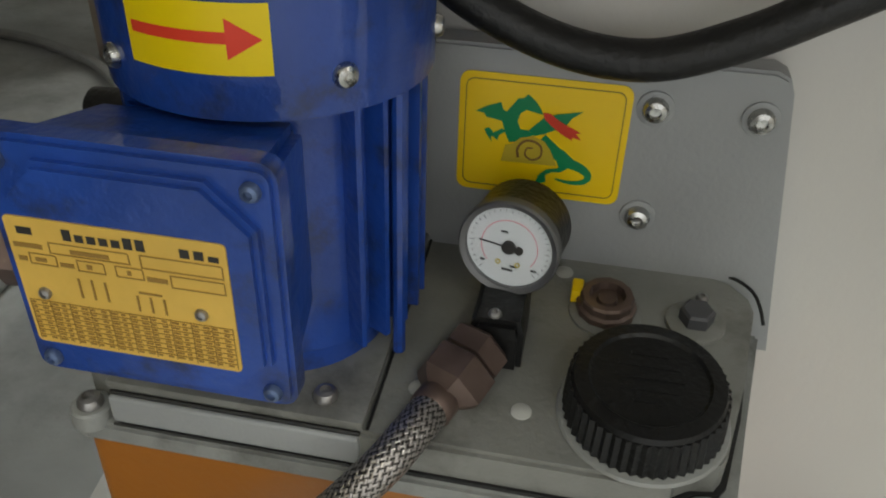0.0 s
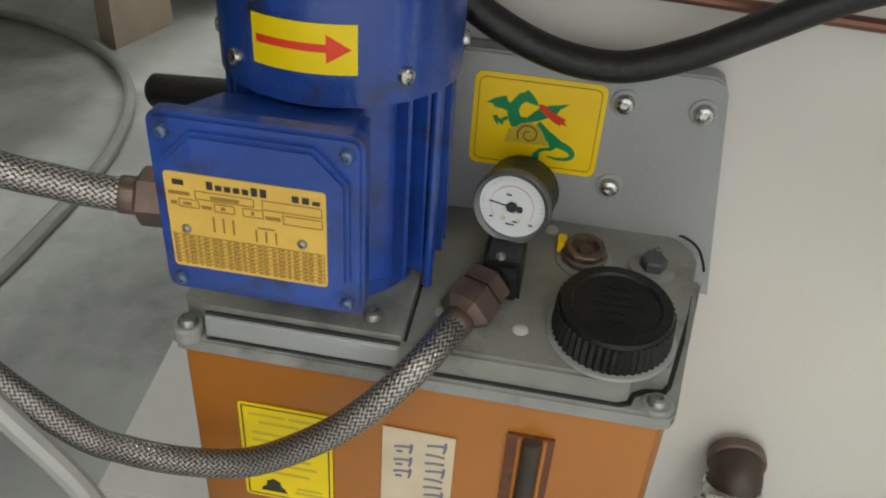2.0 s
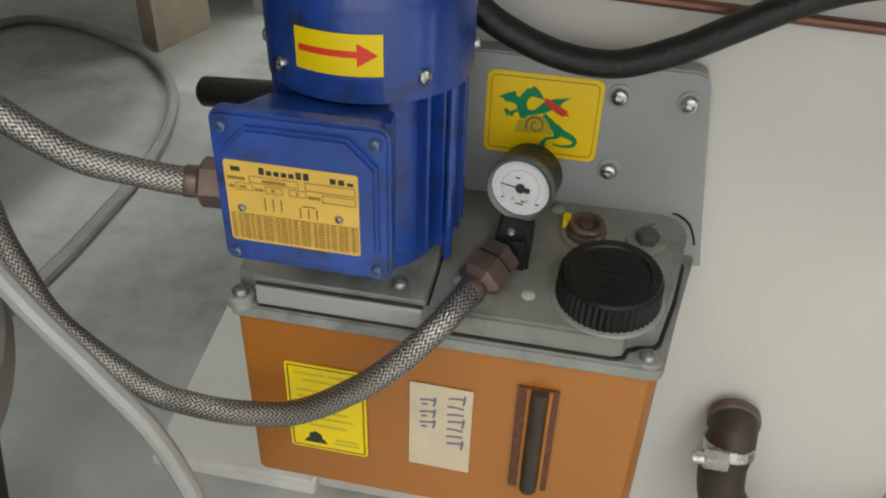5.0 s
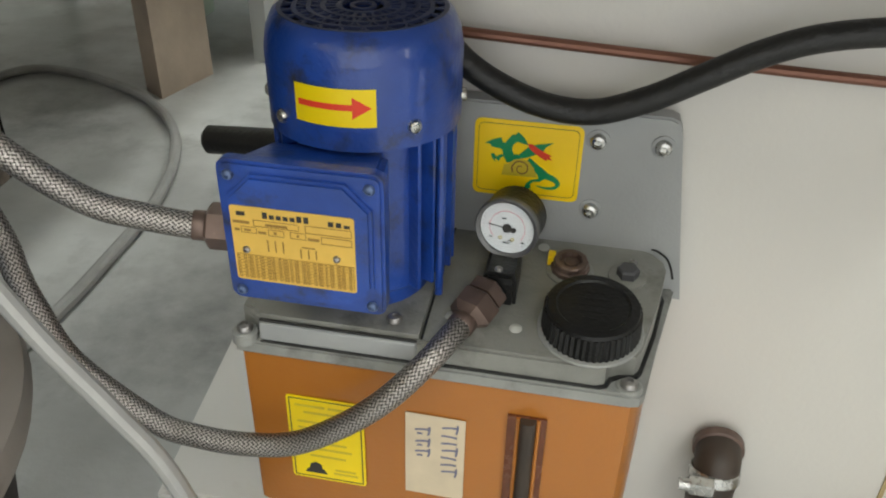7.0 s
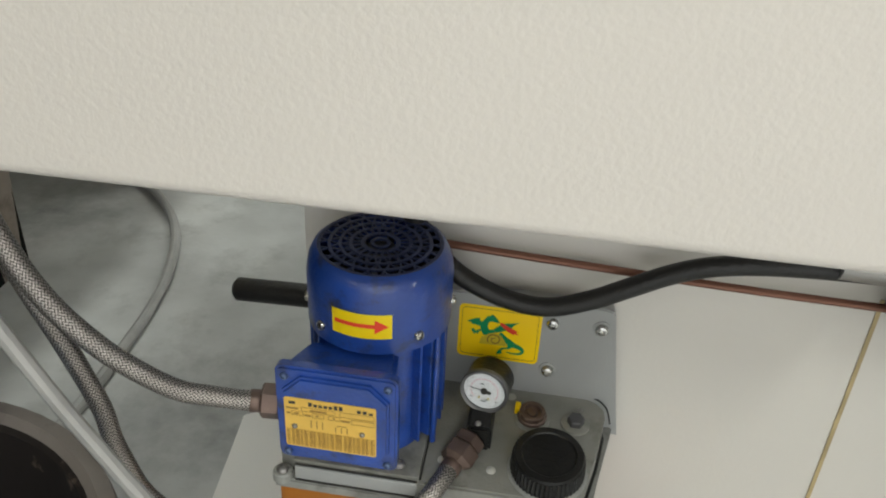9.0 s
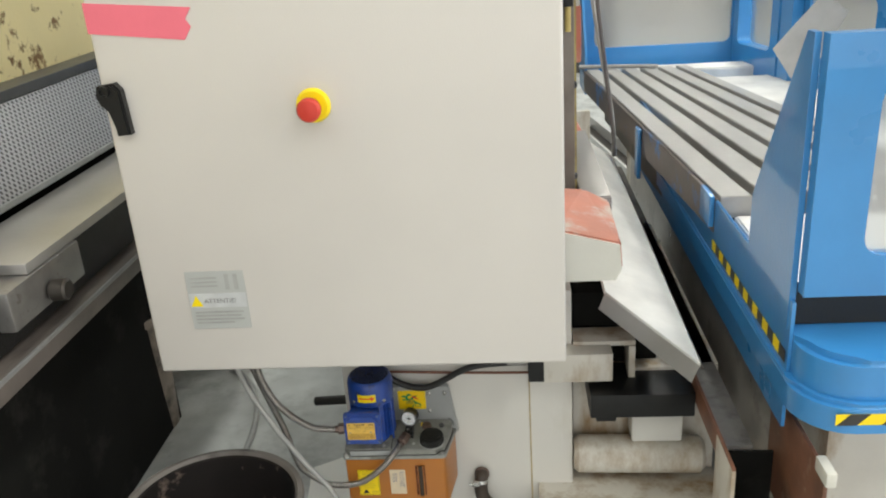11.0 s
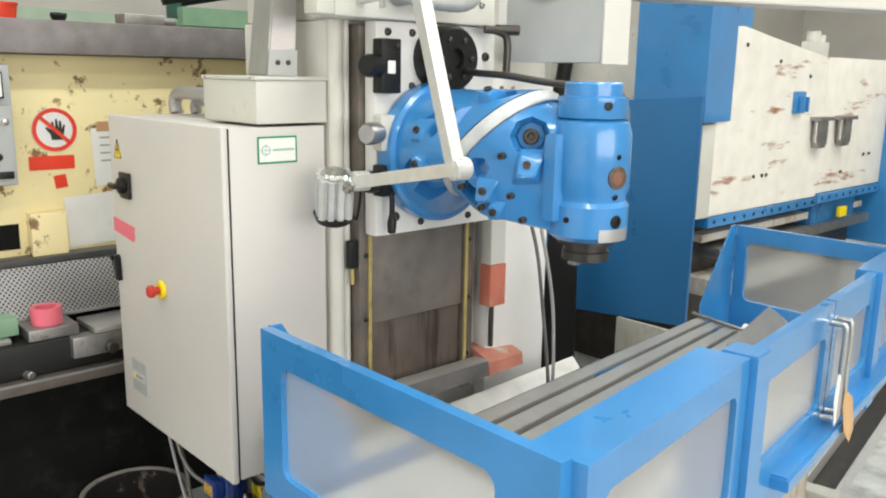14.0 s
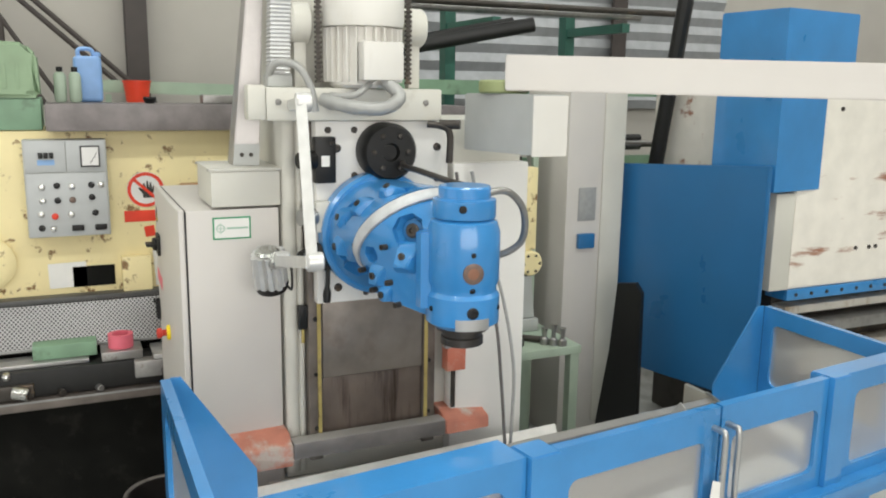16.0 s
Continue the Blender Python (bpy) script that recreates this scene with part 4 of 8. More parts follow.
def pocket(target, at, axis, r, deep, seg=8, squash=1.0):
    """Cuts a blind pocket into a casting."""
    b = N()
    u, v, w = frame_of(axis)
    lathe(b, [(r * 0.72, -deep), (r, -deep * 0.6), (r * 1.08, 0.06)], (0, 0, 0), (0, 0, 1), seg)
    m = Matrix((u, v * squash, w)).transposed().to_4x4()
    b.transform(Matrix.Translation(Vector(at) - root_at(target)) @ m)
    me = bpy.data.meshes.new("cutter")
    b.to_mesh(me)
    b.free()
    cut = new("cutter", me)
    cut.parent = target.parent
    mod = target.modifiers.new("pocket", "BOOLEAN")
    mod.object, mod.operation = cut, "DIFFERENCE"
    bpy.context.view_layer.update()
    dg = bpy.context.evaluated_depsgraph_get()
    res = bpy.data.meshes.new_from_object(target.evaluated_get(dg))
    target.modifiers.clear()
    if len(res.polygons) > 10:
        target.data = res
        res.materials.clear()
        res.materials.append(M_BLUE)
        for p in res.polygons:
            p.use_smooth = True
        res.set_sharp_from_angle(angle=radians(28))
    bpy.data.objects.remove(cut)


pocket(hh, (0.572, 0.562, 1.492), (0.62, -0.78, 0.1), 0.052, 0.05)
pocket(hh, (0.411, 0.512, 1.329), (-0.05, -0.86, -0.5), 0.042, 0.05, 4)
pocket(hh, (0.455, 0.50, 1.405), (0.3, -0.93, 0.1), 0.028, 0.03, 6)
pocket(swh, (0.447, 0.596, 1.594), (0.0, -0.4, 0.92), 0.042, 0.035, 4)
pocket(swh, (0.300, 0.487, 1.520), (0.03, -0.8, 0.6), 0.050, 0.05, 4)
pocket(swh, (0.245, 0.457, 1.385), (0.07, -0.99, 0.0), 0.045, 0.045, 4)
pocket(swh, (0.250, 0.51, 1.315), (0.4, -0.7, -0.6), 0.05, 0.05, 5)
b = N()
lathe(b, [(0.085, 1.225), (0.106, 1.24), (0.106, 1.318), (0.097, 1.330), (0.097, 1.345), (0.104, 1.36), (0.104, 1.50), (0.095, 1.53), (0.078, 1.54)], (SPX, SPY, 0), seg=48)
sp = part("spindle_housing", b, M_BLUE, head, "blue upright spindle housing")
b = N()
lathe(b, [(0.088, 1.54), (0.09, 1.545), (0.09, 1.592), (0.074, 1.596), (0.074, 1.625), (0.070, 1.63), (0.0001, 1.63)], (SPX, SPY, 0), seg=40)
part("collar", b, M_BLUE, sp)
b = N()
lathe(b, [(0.075, 1.225), (0.075, 1.213), (0.058, 1.210), (0.058, 1.195), (0.062, 1.192), (0.062, 1.17), (0.05, 1.165), (0.02, 1.165), (0.018, 1.19), (0.0001, 1.19)], (SPX, SPY, 0), seg=36)
part("spindle_nose", b, M_DARKSTEEL, head, "dark steel spindle nose")
for s in (-1, 1):
    b = N()
    box(b, (SPX - 0.012, SPY + s * 0.045 - 0.012, 1.158), (SPX + 0.012, SPY + s * 0.045 + 0.012, 1.18), 0.002)
    part("drive_key", b, M_STEEL, head)
OUT = Vector((0.93, -0.37, 0)).normalized()
SIDE = Vector((-OUT.y, OUT.x, 0))


def on_spindle(nm, ang, z, r, rad, mm, label=""):
    d = (OUT * math.cos(radians(ang)) + SIDE * math.sin(radians(ang)))
    at = Vector((SPX, SPY, z)) + d * (rad - 0.002)
    b = N()
    lathe(b, [(r, 0), (r, 0.004), (r * 0.8, 0.005), (r * 0.55, 0.005), (r * 0.5, 0.002), (0.0001, 0.002)], at, d, 20)
    part(nm, b, mm, head, label)


on_spindle("badge", 12, 1.395, 0.030, 0.103, M_BROWNNUT, "round brown maker's badge")
bd = OUT * math.cos(radians(12)) + SIDE * math.sin(radians(12))
b = N()
lathe(b, [(0.024, 0), (0.024, 0.0035), (0.012, 0.0045), (0.0001, 0.0045)], Vector((SPX, SPY, 1.395)) + bd * 0.1015, bd, 24)
part("badge_face", b, M_RUSTEDGE, head, "worn brown badge face")
for ang, z, r, rad in ((-6, 1.572, 0.011, 0.09), (12, 1.447, 0.007, 0.104), (12, 1.345, 0.008, 0.098), (12, 1.283, 0.017, 0.106), (70, 1.285, 0.008, 0.106), (-60, 1.285, 0.008, 0.106)):
    on_spindle("plug", ang, z, r, rad, M_BLACKPLASTIC, "black recessed plug")
b = N()
arc = [(r, -14 + 6 * i) for r in (0.1062,) for i in range(10)] + [(0.1085, 40 - 6 * i) for i in range(10)]
cs = Vector((SPX, SPY, 0))
q = [cs + (OUT * math.cos(radians(a)) + SIDE * math.sin(radians(a))) * r for r, a in arc]
prism(b, [(p.x, p.y) for p in q], (0, 0, 1.232), (1, 0, 0), (0, 1, 0), 0.032)
bmesh.ops.recalc_face_normals(b, faces=b.faces[:])
part("worn_patch", b, M_SHEET, head, "bare metal patch at the housing's edge")
# side rib along the spindle housing
b = N()
rb = Vector((SPX, SPY, 0)) - SIDE * 0.10 + OUT * 0.01
prism(b, [(rb.x - 0.02, rb.y - 0.03), (rb.x + 0.015, rb.y - 0.03), (rb.x + 0.03, rb.y + 0.03), (rb.x - 0.02, rb.y + 0.03)], (0, 0, 1.28), (1, 0, 0), (0, 1, 0), 0.22, 0.004)
part("side_rib", b, M_BLUE, head)
# bolt pockets on the housings
for at, ax, w in (((0.25, 0.462, 1.49), (0.05, -0.9, 0.3), 0.06), ((0.36, 0.49, 1.545), (0.1, -0.75, 0.65), 0.06), ((0.42, 0.56, 1.60), (0.15, -0.45, 0.9), 0.05), ((0.575, 0.55, 1.418), (0.62, -0.78, 0.35), 0.07), ((0.26, 0.448, 1.40), (0.1, -0.99, 0.0), 0.055), ((0.47, 0.50, 1.345), (0.35, -0.9, 0.0), 0.06), ((0.49, 0.52, 1.29), (0.35, -0.9, -0.1), 0.045)):
    u, v, wv = frame_of(ax)
    b = N()
    c = Vector(at)
    up = (Vector((0, 0, 1)) - wv * wv.z).normalized()
    sd = up.cross(wv)
    k = w / 2
    pts = [c - wv * 0.05 + sd * (x * k) + up * (y * k * 1.3) for x in (-1.2, 1.2) for y in (-1, 1)]
    pts += [c + wv * 0.006 + sd * (x * k) + up * (y * k) for x, y in ((-0.7, -0.9), (0.55, -0.9), (0.9, 0.1), (-0.55, 0.75))]
    pts += [c - wv * 0.022 + sd * (x * k) + up * (k * 1.45) for x in (-0.6, 1.5)]
    hull(b, pts)
    bmesh.ops.bevel(b, geom=b.edges[:], offset=0.003, segments=2, affect="EDGES")
    pk = part("clamp_lug", b, M_BLUE, head, "raised blue clamping lug")
    b = N()
    lathe(b, [(0.011, 0), (0.011, 0.006), (0.006, 0.006), (0.005, 0.002), (0.0001, 0.002)], c + wv * 0.005, wv, 14)
    part("bolt", b, M_DARKSTEEL, pk)
for yy, zz, xx in ((0.50, 1.44, 0.52), (0.505, 1.34, 0.55), (0.52, 1.28, 0.58), (0.47, 1.42, 0.36), (0.475, 1.35, 0.40), (0.49, 1.30, 0.46)):
    b = N()
    lathe(b, [(0.009, 0), (0.009, 0.02), (0.005, 0.02), (0.004, 0.012), (0.0001, 0.012)], (xx, yy + 0.02, zz), (0.35, -1, 0), 12)
    part("bolt", b, M_DARKSTEEL, head)
# Darker blue disc paints the shade inside the pocket.
b = N()
pk = Vector((0.572, 0.562, 1.492))
pn = Vector((0.62, -0.78, 0.1)).normalized()
pk = pk - pn * 0.042
lathe(b, [(0.034, -0.006), (0.034, 0.002), (0.026, 0.003), (0.0001, 0.003)], pk, pn, 16)
rc = part("bolt_recess", b, M_BLUEPANEL, head, "dark blue disc for the bolt recess's shade")
b = N()
lathe(b, [(0.022, -0.001), (0.022, 0.007), (0.018, 0.010), (0.010, 0.010), (0.008, 0.004), (0.0001, 0.004)], pk, pn, 12)
part("recess_bolt", b, M_DARKSTEEL, rc, "dark bolt in the recess")
head.location.z += 0.013
b = N()
tube(b, [(0.63, 0.765, 1.61), (0.62, 0.86, 1.615), (0.60, 0.93, 1.55), (0.57, 0.94, 1.45), (0.52, 0.87, 1.40), (0.46, 0.80, 1.41)], 0.011, 12, 10)
solo("coolant_hose", b, M_STEEL, (0.57, 0.9, 1.4), "steel-sheathed grey hose curving beside the milling head", "hose")
b = N()
tube(b, [(0.19, 0.70, 1.665), (0.26, 0.68, 1.66), (0.36, 0.69, 1.655), (0.47, 0.72, 1.64), (0.57, 0.74, 1.632)], 0.010, 10, 8)
solo("oil_hose", b, M_DARKSTEEL, (0.35, 0.7, 1.63), "dark hose lying over the milling head", "hose")
for pts in ([(0.11, 0.935, 1.62), (0.12, 0.96, 1.45), (0.135, 1.02, 1.28), (0.16, 1.08, 1.08), (0.19, 1.095, 0.85), (0.215, 1.10, 0.66), (0.22, 1.105, 0.57)],
            [(0.10, 1.00, 1.62), (0.11, 1.05, 1.4), (0.14, 1.12, 1.15), (0.18, 1.15, 0.90), (0.215, 1.13, 0.70), (0.225, 1.12, 0.57)]):
    b = N()
    tube(b, pts, 0.0062, 10, 10)
    solo("hanging_cable", b, M_CABLEDARK if pts[0][0] > 0.105 else M_FLEX, pts[-1], "grey cable hanging beside the column", "cable", group="cables beside the column")
b = N()
tube(b, [(0.055, 0.31, 1.86), (0.06, 0.29, 1.93), (0.09, 0.31, 1.98), (0.12, 0.37, 1.97), (0.135, 0.41, 1.90), (0.14, 0.42, 1.83)], 0.012, 12, 10, 0.06)
solo("lamp_conduit", b, M_FLEX, (0.1, 0.35, 1.83), "grey conduit loop above the lamp arm", "conduit")

# ---- work lamp on its jointed arm ----
lamp = thing("work_lamp", (0.08, 0.36, 1.84), "ribbed aluminium work lamp on a jointed white arm", "lamp")


def bar(p, q, w, h, mm, nm, parent):
    p, q = Vector(p), Vector(q)
    d = (q - p).normalized()
    s = d.cross(Vector((0.3, 1, 0.05))).normalized()
    t = d.cross(s)
    b = N()
    prism(b, [(-w / 2, -h / 2), (w / 2, -h / 2), (w / 2, h / 2), (-w / 2, h / 2)], p, s, t, (q - p).length * (1 if s.cross(t).dot(d) > 0 else -1), 0.002)
    return part(nm, b, mm, parent)


bar((0.14, 0.345, 1.85), (0.43, 0.297, 1.862), 0.03, 0.03, M_ALU, "mount_arm", lamp)
bar((0.435, 0.297, 1.87), (0.60, 0.277, 1.44), 0.043, 0.030, M_ALU, "upper_arm", lamp)
bar((0.61, 0.270, 1.443), (0.225, 0.270, 1.372), 0.032, 0.028, M_ALU, "lower_arm", lamp)
for c in ((0.605, 0.26, 1.443), (0.227, 0.26, 1.375), (0.435, 0.28, 1.865)):
    b = N()
    cyl(b, c, (c[0] + 0.004, c[1] + 0.045, c[2]), 0.027, None, 20, 0.004)
    part("joint", b, M_ALU, lamp)
LC = Vector((0.135, 0.262, 1.328))
LA = Vector((0.28, -0.15, 0.9)).normalized()
b = N()
k = 48
u, v, w = frame_of(LA)
lo, hi = [], []
for i in range(k):
    a = 2 * math.pi * i / k
    ca, sa = abs(math.cos(a)), abs(math.sin(a))
    r = 0.050 / (ca ** 4 + sa ** 4) ** 0.25 - (0.011 if i % 4 == 0 else 0.0)
    for lst, h in ((lo, -0.055), (hi, 0.06)):
        lst.append(b.verts.new(LC + w * h + (u * math.cos(a) + v * math.sin(a)) * r))
for i in range(k):
    b.faces.new((lo[i], lo[(i + 1) % k], hi[(i + 1) % k], hi[i]))
b.faces.new(lo[::-1])
b.faces.new(hi)
part("lamp_housing", b, M_ALU, lamp, "ribbed aluminium lamp housing", sharp=20)
b = N()
cyl(b, LC + w * 0.0605, LC + w * 0.072, 0.040, 0.034, 24, 0.003)
cyl(b, (0.19, 0.262, 1.352), (0.232, 0.262, 1.378), 0.018, None, 16, 0.003)
part("housing_cap", b, M_CHROME, lamp, "bright cap and elbow of the lamp")
b = N()
cyl(b, LC - w * 0.075, LC - w * 0.0555, 0.05, 0.056, 32)
part("lamp_bezel", b, M_BLACKPLASTIC, lamp)
b = N()
tube(b, [LC - w * 0.06 - u * 0.05, LC - w * 0.075 - u * 0.065, LC - u * 0.072, LC + w * 0.03 - u * 0.062], 0.004, 8, 6)
part("lamp_grip", b, M_BLACKPLASTIC, lamp)

# ---- beam with pendant box ----
beam = thing("pendant_beam", (0.2, 1.07, 1.70), "cream pendant beam with a grey swivel box", "beam")
b = N()
d = Vector((0.4717, 0.8817, -0.0101))
s = Vector((d.y, -d.x, 0)).normalized()
pa = Vector((0.286, 1.024, 1.904))
L = 2.2
hull(b, [pa - s * w + d * q + Vector((0, 0, h)) for w in (0, 0.14) for h in (0, 0.117) for q in (0, L)])
bmesh.ops.bevel(b, geom=b.edges[:], offset=0.004, segments=2, affect="EDGES")
part("beam_tube", b, M_CABINET, beam)
b = N()
cyl(b, (0.19, 1.07, 1.896), (0.19, 1.07, 1.940), 0.085, None, 32, 0.006)
part("swivel", b, M_OLIVEPAINT, beam, "olive green swivel disc")
b = N()
quad(b, ((0.085, 0.976), (0.398, 1.07), (0.398, 1.195), (0.085, 1.16)), 1.698, 1.894, 0.004)
part("swivel_box", b, M_PANELGREY, beam, "grey swivel housing")
b = N()
quad(b, ((0.3985, 1.067), (0.404, 1.067), (0.404, 1.198), (0.3985, 1.198)), 1.694, 1.890)
part("end_plate", b, M_BASEWHITE, beam, "white end plate")

# ---- lubrication pump, shaped to fit the camera's view, measured from its tank's front corner ----
O = (-0.4716, 0.1538, 0.1846)
pump = thing("lubrication_pump", O, "blue motor oil pump on a brown tank with gauge", "oil pump")


def P(name, b, m, parent=pump, label="", sharp=35):
    return part(name, b, m, parent, label, True, sharp)


def fall(b):
    """Tilts the deck, with what stands on it, down to its front to fit the camera's view."""
    for v in b.verts:
        if v.co.z > 0.015:
            v.co.z += max(0.0, v.co.y + 0.010) * 0.1087
    return b


b = N()
prism(b, [(0.001, 0.006), (0.002, 0.0025), (0.006, 0.0006), (0.2105, 0.0006), (0.2160, 0.0015), (0.2195, 0.0055), (0.2225, 0.016), (0.2355, 0.1045), (0.001, 0.1045)], (0, 0, -0.1217), (1, 0, 0), (0, 1, 0), 0.1212)
tank = P("tank", b, M_TANK, label="translucent amber plastic oil tank")
for fx in (0.018, 0.19):
    b = N()
    cyl(b, (fx, 0.012, -0.127), (fx, 0.012, -0.1205), 0.009, None, 16, 0.002)
    P("tank_foot", b, M_TANK, tank)
# sight slot
b = N()
box(b, (0.153, -0.0015, -0.095), (0.1745, 0.0005, -0.018), 0.0008)
sl = P("sight_window", b, M_TANKDARK, tank, "dark vertical oil sight slot")
b = N()
cyl(b, (0.1645, -0.0025, -0.094), (0.1645, -0.0025, -0.0185), 0.0045, None, 14)
P("sight_tube", b, M_RUBBERBROWN, sl, "brown sight tube")
b = N()
cyl(b, (0.159, -0.0018, -0.094), (0.159, -0.0018, -0.0185), 0.0012, None, 8)
cyl(b, (0.170, -0.0018, -0.094), (0.170, -0.0018, -0.0185), 0.0012, None, 8)
P("slot_edge", b, M_TANK, sl)
# yellow label on the tank
b = N()
prism(b, rounded(0.046, 0.066, 0.002), (0.0255, -0.0002, -0.0945), (1, 0, 0), (0, 0, 1), 0.0004)
yl = P("tank_label", b, M_YELLOW, tank, "yellow printed label")
b = N()
for x0, z0, x1, z1 in ((0.0015, 0.0015, 0.0445, 0.0022), (0.0015, 0.0638, 0.0445, 0.0645), (0.0015, 0.0015, 0.0022, 0.0645), (0.0438, 0.0015, 0.0445, 0.0645)):
    prism(b, [(x0, z0), (x1, z0), (x1, z1), (x0, z1)], (0.0255, -0.0007, -0.0945), (1, 0, 0), (0, 0, 1), 0.0001)
prism(b, [(0.008, 0.005), (0.022, 0.005), (0.0205, 0.008), (0.019, 0.009), (0.0185, 0.0125), (0.0150, 0.0145), (0.0115, 0.0125), (0.011, 0.009), (0.0095, 0.008)], (0.0255, -0.0007, -0.0945), (1, 0, 0), (0, 0, 1), 0.0001)
P("label_border", b, M_INK, yl, "black border and mark")
for zz, x0, w in ((0.0585, 0.005, 0.018), (0.0585, 0.025, 0.013), (0.0535, 0.010, 0.02), (0.046, 0.006, 0.03), (0.041, 0.006, 0.022), (0.030, 0.005, 0.03), (0.025, 0.005, 0.033), (0.019, 0.012, 0.022), (0.009, 0.027, 0.013), (0.006, 0.026, 0.015)):
    b = N()
    prism(b, [(x0, zz), (x0 + w, zz), (x0 + w, zz + 0.0016), (x0, zz + 0.0016)], (0.0255, -0.0007, -0.0945), (1, 0, 0), (0, 0, 1), 0.0001)
    P("text_bar", b, M_OLIVE, yl)
# masking tape with handwriting
b = N()
prism(b, [(0, 0.0005), (0.0345, 0), (0.0345, 0.0633), (0.0002, 0.0640)], (0.0958, -0.0002, -0.0920), (1, 0, 0), (0, 0, 1), 0.0004)
tp = P("tape_label", b, M_MASKING, tank, "beige masking tape with pen strokes")
strokes = []
for i, zc in enumerate((0.056, 0.047, 0.0385, 0.030, 0.0215)):
    strokes += [((0.021, zc + 0.003), (0.030, zc + 0.0025)), ((0.021, zc - 0.003), (0.030, zc - 0.0022))] if i % 2 else [((0.0215, zc), (0.030, zc + 0.001)), ((0.030, zc + 0.0035), (0.0295, zc - 0.003))]
for zc in (0.052, 0.043, 0.035):
    strokes += [((0.006, zc), (0.014, zc + 0.001)), ((0.014, zc + 0.003), (0.0135, zc - 0.003)), ((0.007, zc - 0.003), (0.010, zc - 0.003))]
for p, q in strokes:
    m = ((p[0] + q[0]) / 2 + 0.0004, (p[1] + q[1]) / 2 + 0.0004)
    b = N()
    tube(b, [(0.0958 + a, -0.0007, -0.0920 + c) for a, c in (p, m, q)], 0.0007, 5, 3)
    P("pen_stroke", b, M_INKBLUE, tp, "blue-grey pen stroke")

# lid
b = N()
prism(b, [(-0.001, 0.002), (0.0, -0.0008), (0.003, -0.0015), (0.2150, -0.0015), (0.2200, 0.0), (0.2225, 0.004), (0.2293, 0.0448), (0.2405, 0.1045), (0.0, 0.1045)], (0, 0, 0), (1, 0, 0), (0, 1, 0), 0.0075, 0.0015)
lid = P("lid", b, M_LIDGREY, label="grey cast lid of the tank")
b = N()
DECK = [(0.016, 0.0014), (0.1965, 0.0014), (0.2010, 0.0035), (0.2030, 0.009), (0.2080, 0.0125), (0.2160, 0.0140), (0.2185, 0.0180), (0.2259, 0.0507), (0.2315, 0.0865), (0.2300, 0.0935), (0.2240, 0.1000), (0.2130, 0.1045), (0.001, 0.1045), (0.001, 0.0115), (0.0145, 0.0085)]
prism(b, DECK, (0, 0, 0.0076), (1, 0, 0), (0, 1, 0), 0.0128, 0.0016)
P("lid_deck", fall(b), M_DECK, lid)
# Black strips added for the shadow in the lid's gaps.
b = N()
prism(b, [(x * 1.009, y - 0.0012) for x, y in DECK], (0, 0, 0.0068), (1, 0, 0), (0, 1, 0), 0.0022)
P("deck_gasket", b, M_BLACK, lid, "black strip for the groove's shade round the deck")
b = N()
box(b, (0.0025, -0.0005, -0.0010), (0.2150, 0.0860, 0.0004))
P("tank_gasket", b, M_BLACK, tank, "black strip for the shade below the lid")
b = N()
box(b, (0.0130, 0.0020, 0.0205), (0.1030, 0.1040, 0.0242), 0.0012)
P("motor_plate", fall(b), M_DECK, lid, "raised grey motor mounting plate")
# Thin black lines draw the shaded joints of plate and rib.
b = N()
tube(b, [(0.1040, 0.003, 0.0220), (0.1040, 0.045, 0.0267), (0.1040, 0.103, 0.0330)], 0.0006, 6, 4)
tube(b, [(0.0145, 0.0016, 0.0212), (0.06, 0.0016, 0.0212), (0.102, 0.0016, 0.0212)], 0.0008, 6, 2)
tube(b, [(0.0145, -0.0004, 0.0080), (0.06, -0.0004, 0.0080), (0.1035, -0.0004, 0.0080)], 0.0006, 6, 2)
P("grime_line", b, M_BLACK, lid, "black line putting the joint's shade into colour")
b = N()
tube(b, [(0.2175, 0.1035, 0.0338), (0.2260, 0.1000, 0.0338), (0.2315, 0.0950, 0.0325), (0.2340, 0.0890, 0.030), (0.2355, 0.084, 0.026)], 0.0007, 8, 6)
P("seal_end", b, M_BLACK, lid, "thin black line along the deck's corner notch")
b = N()
box(b, (0.0140, -0.0004, 0.0086), (0.1020, 0.0030, 0.0204), 0.0015, 3)
P("front_rib", b, M_PLATEGREY, lid)
for sx, sy, low in ((0.0045, 0.0030, 0.002), (0.2140, 0.0060, 0.0062)):
    b = N()
    lathe(b, [(0.0075, 0), (0.0072, 0.006), (0.0062, 0.0068), (0.0001, 0.0068)], (sx, sy, 0.0072 - low * 0.9), seg=18)
    ear = P("screw_ear", b, M_LIDGREY, lid)
    screw("lid_screw", (sx, sy, 0.0140 - low), (0, 0, 1), 0.0046, ear, M_STEEL)
for sx, sy in ((0.1518, 0.0209), (0.1164, 0.0238), (0.1595, 0.0929), (0.0880, 0.0105)):
    b = N()
    lathe(b, [(0.0036, 0), (0.0034, 0.0005), (0.0022, 0.0011), (0.0001, 0.0013)], (sx, sy, 0.0203 if sx > 0.1 else 0.0244), seg=14)
    P("plastic_stud", fall(b), M_STUD, lid, "small pale plastic stud") if sx > 0.1 else screw("plate_screw", (sx, sy, 0.0264), (0, 0, 1), 0.0042, lid, M_STEEL)
